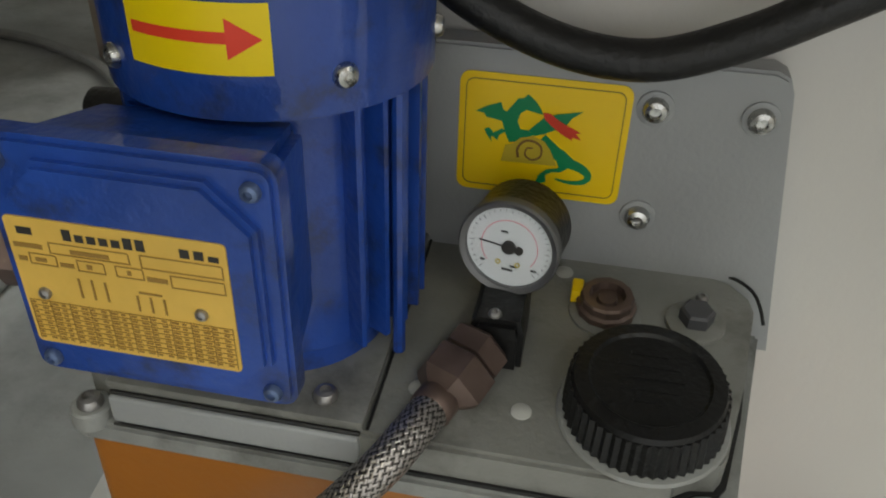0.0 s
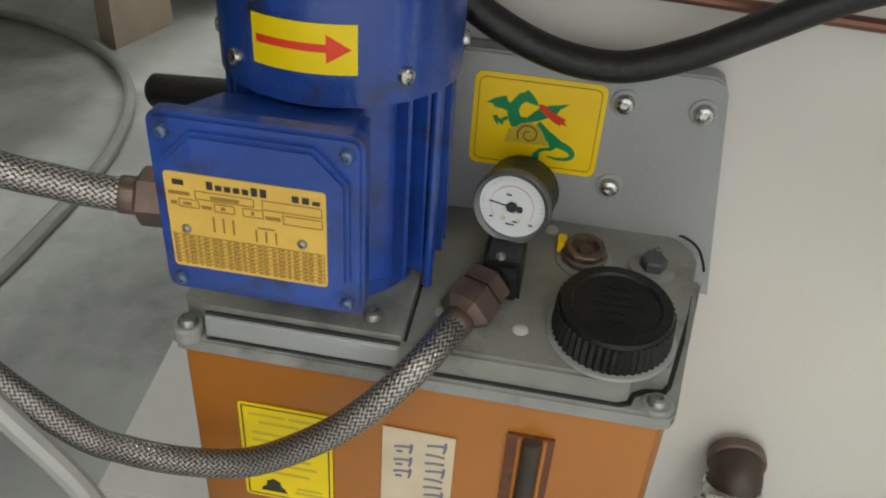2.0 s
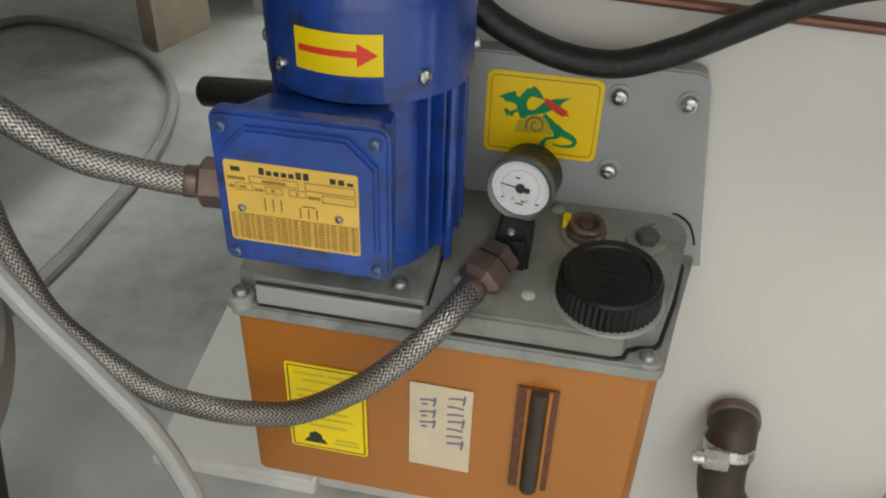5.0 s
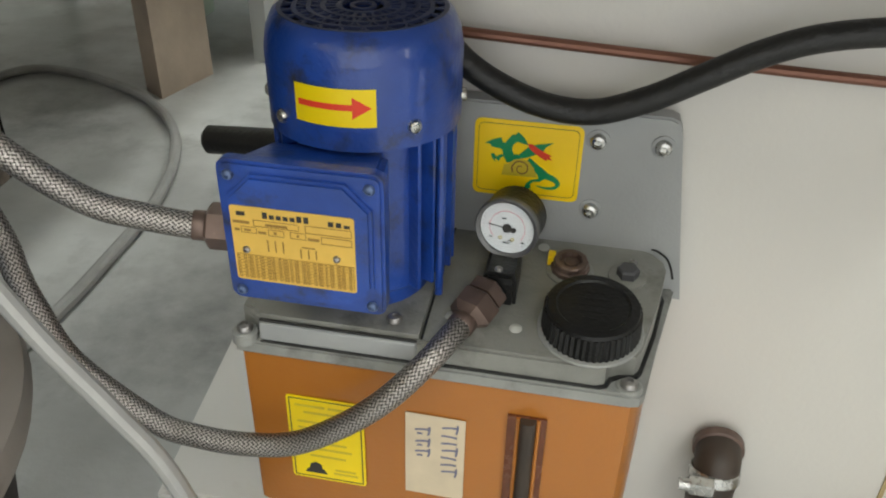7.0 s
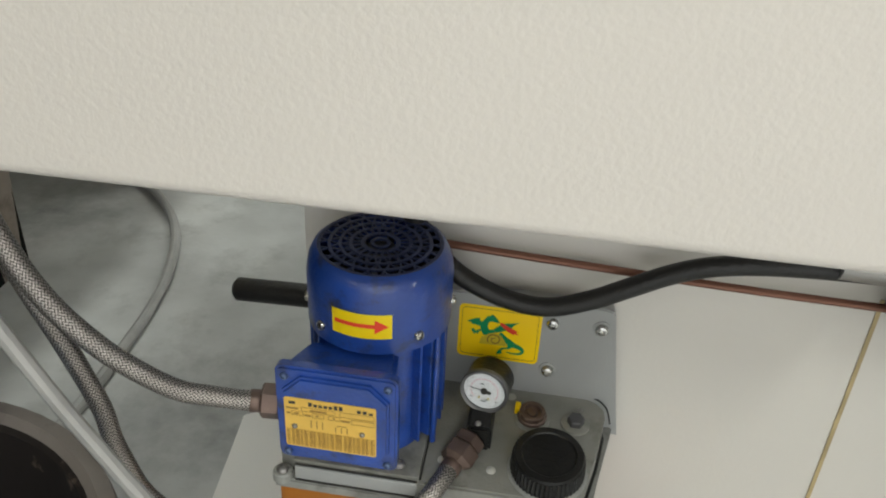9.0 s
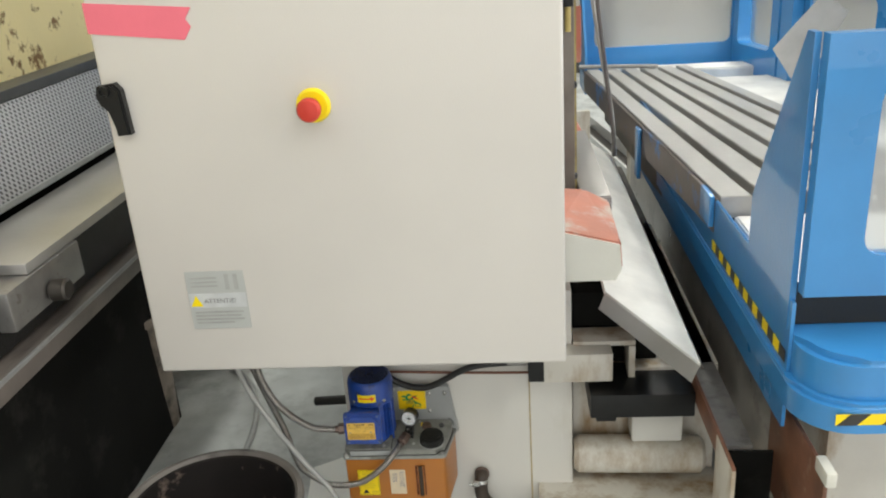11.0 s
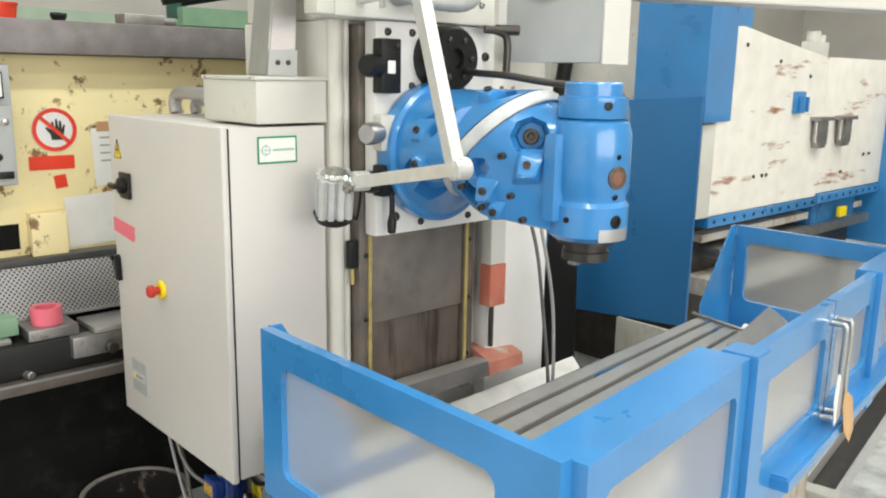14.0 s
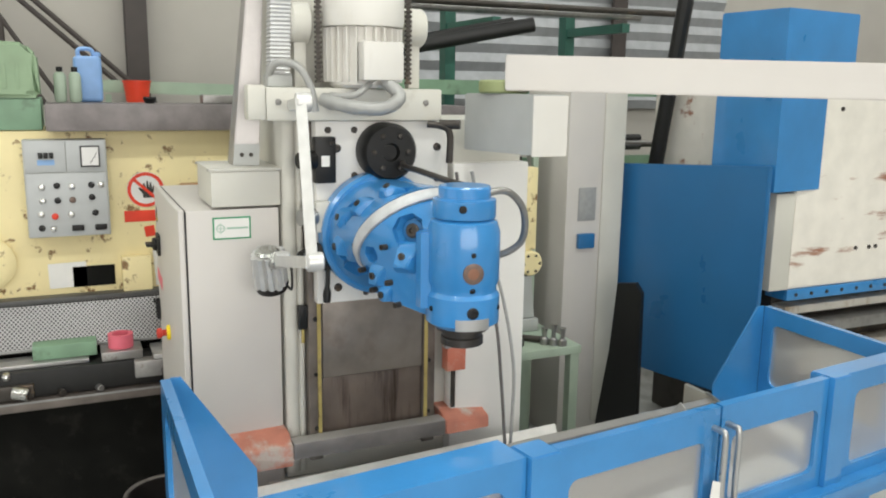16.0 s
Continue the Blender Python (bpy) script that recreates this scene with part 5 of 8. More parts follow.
# back plate
b = N()
prism(b, [(0.0461, 0.0), (0.2445, 0.0), (0.2394, 0.0318), (0.2280, 0.1105), (0.2258, 0.1160), (0.2213, 0.1181), (0.0495, 0.1181), (0.0461, 0.1145)], (0, 0.1135, 0.0), (1, 0, 0), (0, 0, 1), 0.0125, 0.0012)
bp = P("back_plate", b, M_PLATEGREY, label="grey painted upright back plate")
for sx, sz in ((0.1834, 0.1009), (0.2192, 0.1009), (0.1838, 0.0569)):
    b = N()
    lathe(b, [(0.0066, 0), (0.0066, 0.0009), (0.0055, 0.0012), (0.0001, 0.0012)], (sx, 0.101, sz), (0, -1, 0), 20)
    ws = P("washer", b, M_PLATEGREY, bp)
    screw("cap_screw", (sx, 0.0999, sz), (0, -1, 0), 0.0047, ws, M_CHROME, "chrome socket screw")
# yellow sticker
b = N()
ST = (0.1135, 0.1009, 0.0602)
su, sv = Vector((0.976, 0, 0.0)), Vector((0.0, 0, 1.044))
prism(b, rounded(0.0635, 0.0460, 0.004), ST, su, sv, 0.0005)
stk = P("sticker", b, M_STICKER, bp, "yellow sticker with green and red emblem")
SB = Vector(ST) + Vector((0, -0.0006, 0))
b = N()
ol = rounded(0.0585, 0.041, 0.003)
for i in range(len(ol)):
    p, q = ol[i], ol[(i + 1) % len(ol)]
    P3 = [SB + su * (a + 0.0025) + sv * (c + 0.0025) for a, c in (p, ((p[0] + q[0]) / 2, (p[1] + q[1]) / 2), q)]
    tube(b, P3, 0.00022, 4, 1)
P("sticker_border", b, M_INKBROWN, stk)
def flat(poly, m, nm, label="", lift=0.0):
    b = N()
    prism(b, poly, SB - Vector((0, lift, 0)), su, sv, 0.0002)
    return P(nm, b, m, stk, label)
def band(pts, w0, w1, k=6):
    c = spline([(x, y, 0) for x, y in pts], k)
    lo, hi = [], []
    for i, p in enumerate(c):
        d = (c[min(i + 1, len(c) - 1)] - c[max(i - 1, 0)]).normalized()
        w = w0 + (w1 - w0) * i / (len(c) - 1)
        lo.append((p.x - d.y * -w, p.y + d.x * -w))
        hi.append((p.x + d.y * -w, p.y - d.x * -w))
    return lo + hi[::-1]
def G(pts):
    """Emblem outlines on a 144 x 120 grid, y down."""
    return [(x / 144 * 0.0635, (120 - y) / 120 * 0.046) for x, y in pts]


flat(G([(41, 36), (50, 22), (55, 21), (58, 17), (61, 19), (66, 24), (70, 30), (72, 35), (66, 34), (58, 32), (53, 36), (51, 44), (54, 52), (60, 52), (65, 56), (60, 62), (50, 65), (45, 66), (41, 57), (38, 46)]), M_GREENINK, "emblem_body", "green emblem shape")
flat(G([(15, 38), (24, 32), (36, 27), (38, 34), (42, 36), (40, 46), (32, 44), (24, 43), (22, 39)]), M_GREENINK, "emblem_wing", "", 0.0001)
flat(G([(61, 52), (66, 46), (73, 38), (84, 33), (94, 31), (105, 28), (96, 36), (92, 44), (83, 49), (74, 54), (66, 57)]), M_GREENINK, "emblem_wing", "", 0.00015)
flat(G([(42, 55), (36, 60), (35, 65), (29, 61), (30, 67), (25, 60), (23, 55), (27, 53), (31, 58), (38, 53)]), M_GREENINK, "emblem_foot", "", 0.0002)
flat(band(G([(72, 60), (84, 70), (97, 80), (109, 85), (116, 92), (112, 99), (100, 101), (88, 99)]), 0.0027, 0.0003), M_GREENINK, "emblem_tail", "", 0.0001)
flat(G([(82, 66), (92, 68), (101, 76), (98, 86), (92, 91), (84, 92), (79, 96), (80, 103), (70, 107), (73, 97), (79, 90), (90, 87), (86, 76)]), M_GREENINK, "emblem_foot", "", 0.0002)
flat(G([(39, 86), (42, 69), (48, 67), (55, 60), (65, 57), (75, 61), (81, 69), (88, 85)]), M_OLIVE, "emblem_base", "olive emblem shape", 0.0003)
flat(band(G([(54, 80), (53, 71), (58, 63), (66, 62), (73, 67), (73, 77), (66, 81), (60, 77), (61, 70), (66, 69)]), 0.0005, 0.0003), M_INKBROWN, "emblem_mark", "", 0.0006)
flat(G([(72, 33), (78, 33), (86, 39), (95, 44), (105, 49), (101, 50), (106, 56), (99, 54), (98, 57), (89, 52), (80, 45), (74, 39)]), M_RED, "emblem_flame", "red emblem wedge", 0.0003)

# motor
MX, MY = 0.0640, 0.0520
b = N()
lathe(b, [(0.0345, 0.0246), (0.0350, 0.027), (0.0350, 0.036), (0.0395, 0.040), (0.0395, 0.128)], (MX, MY, 0), seg=48)
mot = P("motor_body", b, M_BLUEMOTOR, label="blue painted electric motor body")
for i in range(30):
    a = 2 * math.pi * (i + 0.5) / 30
    ca, sa = math.cos(a), math.sin(a)
    if sa < -0.72:
        continue
    b = N()
    prism(b, [(0.036, -0.0013), (0.0470, -0.0009), (0.0470, 0.0009), (0.036, 0.0013)], (MX, MY, 0.0415), (ca, sa, 0), (-sa, ca, 0), 0.088)
    P("cooling_fin", b, M_BLUEMOTOR, mot)
for i in (0.12, 0.9):
    a = -math.pi * i
    b = N()
    cyl(b, (MX + 0.046 * math.cos(a), MY + 0.046 * math.sin(a), 0.03), (MX + 0.046 * math.cos(a), MY + 0.046 * math.sin(a), 0.126), 0.0022, None, 8)
    P("tie_rod", b, M_BLUEMOTOR, mot)
b = N()
lathe(b, [(0.0472, 0.1260), (0.0488, 0.1268), (0.0490, 0.164), (0.0475, 0.1730), (0.0445, 0.1795), (0.0415, 0.1815)], (MX, MY, 0), seg=64, closed=False)
cowl = P("fan_cowl", b, M_BLUEMOTOR, mot, "blue fan cowl with grille top")
b = N()
for r in (0.0405, 0.0335, 0.0265, 0.0195, 0.0120, 0.0055):
    lathe(b, [(r - 0.0011, 0.1802), (r - 0.0011, 0.1818), (r + 0.0011, 0.1818), (r + 0.0011, 0.1802), (r - 0.0011, 0.1802)], (MX, MY, 0), seg=44, closed=False)
for i in range(22):
    a0 = 2 * math.pi * i / 22
    for tw in (0.5, -0.5):
        p = [(MX + r * math.cos(a0 + tw * (r - 0.006) / 0.035), MY + r * math.sin(a0 + tw * (r - 0.006) / 0.035), 0.1810) for r in (0.0415, 0.030, 0.020, 0.010)]
        tube(b, p, 0.0008, 4, 3)
P("fan_grille", b, M_GRILLE, cowl, "blue grille of crossing bars")
b = N()
lathe(b, [(0.012, 0.150), (0.012, 0.176), (0.0001, 0.176)], (MX, MY, 0), seg=18)
fan = P("fan_hub", b, M_BLACKPLASTIC, cowl, "black fan hub behind the grille")
for i in range(8):
    a = 2 * math.pi * i / 8
    b = N()
    prism(b, [(0.008, -0.0006), (0.041, -0.0006), (0.041, 0.0006), (0.008, 0.0006)], (MX, MY, 0.155), (math.cos(a), math.sin(a), 0), (-math.sin(a), math.cos(a), 0), 0.018)
    P("fan_blade", b, M_BLACKPLASTIC, cowl)
# arrow sticker bent round the cowl
def wrap(bm, pts, r, z0, centre=(MX, MY)):
    """Lays an outline of (arc length, height) on the cowl's skin."""
    vs = []
    for s, h in pts:
        a = -math.pi / 2 + s / r
        vs.append(bm.verts.new((centre[0] + r * math.cos(a), centre[1] + r * math.sin(a), z0 + h)))
    return vs
b = N()
k = 14
s0, s1 = -0.0215, 0.0185
A = wrap(b, [(s0 + (s1 - s0) * i / k, 0.0) for i in range(k + 1)], 0.0494, 0.1395)
B = wrap(b, [(s0 + (s1 - s0) * i / k, 0.0185) for i in range(k + 1)], 0.0494, 0.1395)
for i in range(k):
    b.faces.new((A[i], A[i + 1], B[i + 1], B[i]))
ar = P("arrow_sticker", b, M_YELLOW, cowl, "yellow sticker with red arrow")
b = N()
k = 10
s0, s1 = -0.0195, 0.0075
A = wrap(b, [(s0 + (s1 - s0) * i / k, 0.0088 - 0.0006) for i in range(k + 1)], 0.0496, 0.1395)
B = wrap(b, [(s0 + (s1 - s0) * i / k, 0.0088 + 0.0024) for i in range(k + 1)], 0.0496, 0.1395)
for i in range(k):
    b.faces.new((A[i], A[i + 1], B[i + 1], B[i]))
h = wrap(b, [(0.0075, 0.0042), (0.0165, 0.0095), (0.0075, 0.0148)], 0.0497, 0.1395)
b.faces.new(h)
P("arrow", b, M_RED, ar, "red arrow")
for a in (-128, -47, 10, -170):
    ca, sa = math.cos(radians(a)), math.sin(radians(a))
    screw("cowl_screw", (MX + 0.0484 * ca, MY + 0.0484 * sa, 0.1375), (ca, sa, 0), 0.0036, cowl, M_CHROME)
# terminal box
X0, X1, Z0, Z1 = 0.0140, 0.0925, 0.0544, 0.1304
b = N()
hull(b, [(x, -0.0170, z) for x in (X0 + 0.003, X1 - 0.003) for z in (Z0 + 0.003, Z1 - 0.003)] + [(x, 0.017, z) for x in (X0 + 0.012, X1 - 0.008) for z in (Z0 + 0.008, Z1 - 0.008)])
bmesh.ops.bevel(b, geom=b.edges[:], offset=0.003, segments=2, affect="EDGES")
tb = P("terminal_box", b, M_BLUEMOTOR, mot, "blue terminal box with nameplate")
b = N()
prism(b, rounded(X1 - X0, Z1 - Z0, 0.005), (X0, -0.0165, Z0), (1, 0, 0), (0, 0, 1), 0.0075, 0.0016)
lidb = P("box_cover", b, M_BLUEMOTOR, tb)
b = N()
c = 0.012
w, h = X1 - X0 - 0.010, Z1 - Z0 - 0.010
prism(b, [(c, 0), (w - c, 0), (w, c), (w, h - c), (w - c, h), (c, h), (0, h - c), (0, c)], (X0 + 0.005, -0.0240, Z0 + 0.005), (1, 0, 0), (0, 0, 1), 0.0034, 0.0016)
P("raised_panel", b, M_BLUEMOTOR, lidb)
for sx, sz in ((0.0204, 0.1236), (0.0864, 0.1236), (0.0862, 0.0604), (0.0204, 0.0604)):
    screw("cover_screw", (sx, -0.0241, sz), (0, -1, 0), 0.0027, lidb, M_SCREWBLUE)
b = N()
prism(b, rounded(0.0592, 0.0405, 0.0015), (0.0206, -0.0274, 0.0695), (1, 0, 0), (0, 0, 1), 0.0005)
np_ = P("nameplate", b, M_PLATEYELLOW, lidb, "yellow metal nameplate with printed table")
NB = (0.0206, -0.0282, 0.0695)
NX = 0.0592 / 0.0560
def bars(rects, m, nm, lift=0.0):
    b = N()
    for x0, z0, w, h in rects:
        x0, w = x0 * NX, w * NX
        prism(b, [(x0, z0), (x0 + w, z0), (x0 + w, z0 + h), (x0, z0 + h)], (NB[0], NB[1] - lift + 0.0002, NB[2]), (1, 0, 0), (0, 0, 1), 0.0001)
    return P(nm, b, m, np_)
bars([(0.0150 + 0.0031 * i, 0.0352, 0.0022, 0.0022 if 0 < i < 5 else 0.0033) for i in range(7)] + [(0.003, 0.0355, 0.004, 0.0022), (0.0445, 0.0350, 0.0024, 0.0026), (0.0480, 0.0350, 0.0024, 0.0026), (0.0515, 0.0350, 0.0026, 0.0016)], M_INK, "title_print")
rects = []
for x0, z0, w, h in ((0.0105, 0.0305, 0.0205, 0.0032), (0.0340, 0.0300, 0.0205, 0.0038), (0.0045, 0.0265, 0.0070, 0.0032), (0.0170, 0.0262, 0.0070, 0.0032), (0.0270, 0.0262, 0.0070, 0.0032), (0.0410, 0.0252, 0.0135, 0.0036)):
    rects += [(x0, z0, w, 0.0003), (x0, z0 + h, w, 0.0003), (x0, z0, 0.0003, h), (x0 + w, z0, 0.0003, h)]
rects += [(0.0012, 0.0314, 0.0075, 0.0014), (0.0016, 0.0272, 0.0022, 0.0014), (0.0125, 0.0268, 0.0036, 0.0013), (0.0350, 0.0262, 0.0052, 0.0014), (0.0160, 0.0312, 0.0100, 0.0013), (0.0060, 0.0275, 0.0030, 0.0012), (0.0195, 0.0272, 0.0014, 0.0014), (0.0300, 0.0272, 0.0010, 0.0014)]
rects += [(0.0160 + 0.0035 * i, 0.0175, 0.0006, 0.0062) for i in range(3)] + [(0.0310 + 0.0035 * i, 0.0160, 0.0006, 0.0050) for i in range(3)] + [(0.0320, 0.0218, 0.0060, 0.0006)]
for r in range(8):
    z = 0.0012 + 0.0017 * r
    rects.append((0.0010, z + 0.0013, 0.0540, 0.0002))
    for i in range(20):
        rects.append((0.0014 + 0.00270 * i, z + 0.0003, 0.0011 + 0.0007 * ((i * 7 + r * 3) % 3) / 2, 0.0006))
rects += [(0.0010 + 0.0054 * i, 0.0010, 0.0002, 0.0138) for i in range(11)]
bars(rects, M_INKOCHRE, "table_print", 0.00005)
for sx, sz in ((0.0270, 0.0868), (0.0709, 0.0875)):
    screw("plate_rivet", (sx, -0.0279, sz), (0, -1, 0), 0.0018, np_, M_STEEL)

# gauge
GX, GY, GZ = 0.1400, 0.0614, 0.0618
gd = Vector((-0.17, -1.0, 0.07)).normalized()
b = N()
lathe(b, [(0.018, -0.024), (0.0205, -0.022), (0.0205, -0.002), (0.0212, 0.0), (0.0212, 0.001)], (GX, GY, GZ), gd, 44)
ga = P("pressure_gauge", b, M_BLACKPLASTIC, label="black pressure gauge with white dial")
b = N()
lathe(b, [(0.0200, -0.002), (0.0216, -0.001), (0.0216, 0.0035), (0.0208, 0.0045), (0.0186, 0.0035), (0.0184, 0.0012)], (GX, GY, GZ), gd, 44, closed=False)
P("bezel", b, M_BEZEL, ga, "dull grey metal bezel")
b = N()
lathe(b, [(0.0188, 0.0008), (0.0188, 0.0014), (0.0001, 0.0014)], (GX, GY, GZ), gd, 44)
P("dial", b, M_DIAL, ga, "white gauge dial")
gu = gd.cross(Vector((0, 0, 1))).normalized() * -1
gv = gd.cross(gu).normalized()
gv = gv if gv.z > 0 else -gv
gu = gv.cross(gd).normalized()
GC = Vector((GX, GY, GZ)) + gd * 0.0015
def on_dial(r, a):
    return GC + gu * (r * math.cos(radians(a))) + gv * (r * math.sin(radians(a)))
b = N()
tube(b, [on_dial(0.0130, 175) + gd * 0.0008, on_dial(0.006, 175) + gd * 0.0008, on_dial(0.0, 0) + gd * 0.0008], 0.00035, 6, 2)
lathe(b, [(0.0030, 0.0), (0.0030, 0.0016), (0.0001, 0.0018)], GC, gd, 16)
p = on_dial(0.0045, -5) + gd * 0.0008
lathe(b, [(0.0019, 0), (0.0019, 0.001), (0.0001, 0.001)], p, gd, 8)
P("needle", b, M_INK, ga, "black needle and hub")
b = N()
for a in range(-45, 226, 9):
    q0, q1 = (0.0152, 0.0170) if a % 45 == 0 else (0.0160, 0.0170)
    tube(b, [on_dial(q0, a), on_dial((q0 + q1) / 2, a), on_dial(q1, a)], 0.00016, 4, 1)
for x0, y0, w in ((-0.0025, -0.0115, 0.005), (-0.004, 0.006, 0.003), (0.001, -0.0095, 0.003), (-0.012, -0.009, 0.002), (0.010, -0.0095, 0.0025)):
    prism(b, [(x0, y0), (x0 + w, y0), (x0 + w, y0 + 0.0011), (x0, y0 + 0.0011)], GC, gu, gv, 0.0001)
P("dial_marks", b, M_INK, ga)
b = N()
for a in range(-36, 217, 6):
    tube(b, [on_dial(0.0120, a), on_dial(0.01205, a + 3), on_dial(0.0120, a + 6)], 0.00022, 4, 1)
P("red_scale", b, M_PINK, ga, "faint red inner scale")
for s in (-0.0042, 0.0042):
    b = N()
    lathe(b, [(0.0012, 0), (0.0012, 0.0004), (0.0007, 0.0004), (0.0007, 0)], GC + gu * s - gv * 0.0078, gd, 12, closed=False)
    P("dial_ring", b, M_OLIVE, ga)
b = N()
lathe(b, [(0.0187, 0.0022), (0.0187, 0.0026), (0.0001, 0.0026)], (GX, GY, GZ), gd, 40)
gl = P("gauge_glass", b, M_GLASS, ga, "clear gauge glass")
gl.visible_shadow = False
shrink = Matrix.Translation((GX, GY, GZ)) @ Matrix.Scale(0.84, 4) @ Matrix.Translation((-GX, -GY, -GZ))
for o in [ga] + list(ga.children):
    o.data.transform(shrink)
# manifold and nut
b = N()
prism(b, [(-0.0075, 0.0), (0.0090, 0.0), (0.0090, 0.016), (0.0075, 0.0215), (-0.0075, 0.0215), (-0.0095, 0.018)], (0.1400, 0.064, 0.0240), (1, 0, 0), (0, 0, 1), 0.026, 0.002)
man = P("manifold", b, M_BLACKPLASTIC, label="black pressure manifold block")
screw("manifold_screw", (0.1385, 0.0425, 0.0452), (0, -0.3, 1), 0.0024, man, M_STEEL)
ND = Vector((-0.40, -0.86, -0.30)).normalized()
NA = Vector((0.1365, 0.0440, 0.0352))
b = N()
lathe(b, [(0.0096, 0.004), (0.0118, 0.006), (0.0118, 0.0130), (0.0105, 0.0134)], NA, ND, 6)
lathe(b, [(0.0105, 0.0135), (0.0128, 0.0150), (0.0128, 0.0250), (0.0108, 0.0270), (0.0078, 0.029)], NA, ND, 6)
P("hose_nut", b, M_BROWNNUT, label="brown steel hexagonal hose nut", sharp=20)

# filler cap
b = N()
k = 50
lo, hi = [], []
CX, CY = 0.1910, 0.0275
for lst, z, dr in ((lo, 0.0225, 0.0008), (hi, 0.0350, 0.0)):
    for i in range(k * 2):
        a = 2 * math.pi * i / (2 * k)
        r = 0.0248 + dr + (0.0010 if i % 2 else 0.0)
        lst.append(b.verts.new((CX + r * math.cos(a), CY + r * math.sin(a), z)))
for i in range(2 * k):
    j = (i + 1) % (2 * k)
    b.faces.new((lo[i], lo[j], hi[j], hi[i]))
b.faces.new(lo[::-1])
b.faces.new(hi)
cap = P("filler_cap", fall(b), M_BLACKPLASTIC, label="black ribbed plastic filler cap", sharp=20)
b = N()
lathe(b, [(0.0250, 0.0346), (0.0242, 0.0368), (0.0197, 0.0372), (0.0187, 0.0362), (0.0001, 0.0362)], (CX, CY, 0), seg=48)
P("cap_top", fall(b), M_BLACKPLASTIC, cap)
b = N()
for i, w in enumerate((0.012, 0.020, 0.022, 0.018, 0.010)):
    box(b, (CX - w / 2, CY + 0.010 - 0.005 * i, 0.0361), (CX + w / 2, CY + 0.0120 - 0.005 * i, 0.0365))
P("moulded_relief", fall(b), M_BLACKPLASTIC, cap)
b = N()
lathe(b, [(0.0278, 0.0203), (0.0284, 0.0210), (0.0278, 0.0220), (0.0262, 0.0224), (0.0001, 0.0224)], (CX, CY, 0), seg=48)
P("cap_ring", fall(b), M_LIDGREY, lid, "bare metal filler ring")
# brown union and grey plug
b = N()
lathe(b, [(0.0135, 0.0203), (0.0135, 0.0215), (0.012, 0.0222)], (0.1764, 0.0735, 0), seg=24)
P("union_washer", fall(b), M_DECK, lid)
b = N()
lathe(b, [(0.0112, 0.0225), (0.0112, 0.0248), (0.0100, 0.0256), (0.0100, 0.0282), (0.0094, 0.0290), (0.0068, 0.0290), (0.0062, 0.0262), (0.0040, 0.0262), (0.0034, 0.0275), (0.0001, 0.0275)], (0.1764, 0.0735, 0), seg=12)
P("brown_union", fall(b), M_BROWNNUT, lid, "brown open hexagonal union", sharp=20)
b = N()
box(b, (0.1630, 0.0750, 0.0205), (0.1675, 0.0830, 0.0270), 0.0012)
P("yellow_tag", fall(b), M_STICKER, lid, "small yellow plastic tag")
b = N()
lathe(b, [(0.0108, 0.0203), (0.0108, 0.0222), (0.0098, 0.0226)], (0.2092, 0.0740, 0), seg=24)
P("plug_washer", fall(b), M_DECK, lid)
b = N()
lathe(b, [(0.0064, 0.0218), (0.0064, 0.0268), (0.0054, 0.0277), (0.0001, 0.0277)], (0.2092, 0.0740, 0), seg=6)
P("grey_plug", fall(b), mat("grey_plug", (0.07, 0.07, 0.075), 0.45), lid, "dark grey hexagonal plug")
screw("deck_screw", (0.2123, 0.0886, 0.0308), (0, 0, 1), 0.0024, lid, M_STEEL)

# ---- hoses and pipes by the pump ----
def W(p):
    return (O[0] + p[0], O[1] + p[1], O[2] + p[2])


def hose(name, pts, r, m, label, category, n=10, seg=16, ribs=0.0):
    q = [W(p) for p in pts]
    o = thing(name, q[0], label, category)
    part("sleeve", tube(N(), q, r, seg, n, ribs), m, o)
    for p, t in ((q[0], q[1]), (q[-1], q[-2])):
        d = Vector(t) - Vector(p)
        part("ferrule", lathe(N(), [(r * 1.02, 0), (r * 1.12, 0.001), (r * 1.12, 0.007), (r * 1.02, 0.008)], p, d, seg), M_BROWNNUT, o)
    return o


e = NA + ND * 0.029
hose("braided_hose", [tuple(e), (0.119, 0.002, 0.0255), (0.11, -0.012, 0.019), (0.092, -0.021, 0.0), (0.07, -0.0245, -0.0195), (0.04, -0.025, -0.04), (0.01, -0.025, -0.0475), (-0.02, -0.025, -0.0475), (-0.045, -0.025, -0.0405), (-0.0863, -0.025, -0.005), (-0.1006, -0.025, 0.0314), (-0.1051, -0.025, 0.0507), (-0.1079, -0.025, 0.0745), (-0.1199, -0.029, 0.1245), (-0.1379, -0.037, 0.1945), (-0.165, -0.045, 0.303)],
     0.0067, M_BRAID, "steel braided hose curving below the pump", "hose", 12, 20)
b = N()
lathe(b, [(0.0095, 0), (0.0095, 0.010), (0.0120, 0.0105), (0.0120, 0.021), (0.0105, 0.0225)], W((0.0180, 0.000, 0.0800)), (-1, -0.16, 0.06), 6)
solo("cable_gland", b, M_BROWNNUT, W((0.0, -0.005, 0.08)), "brown hexagonal gland on the terminal box", "gland", sharp=20)
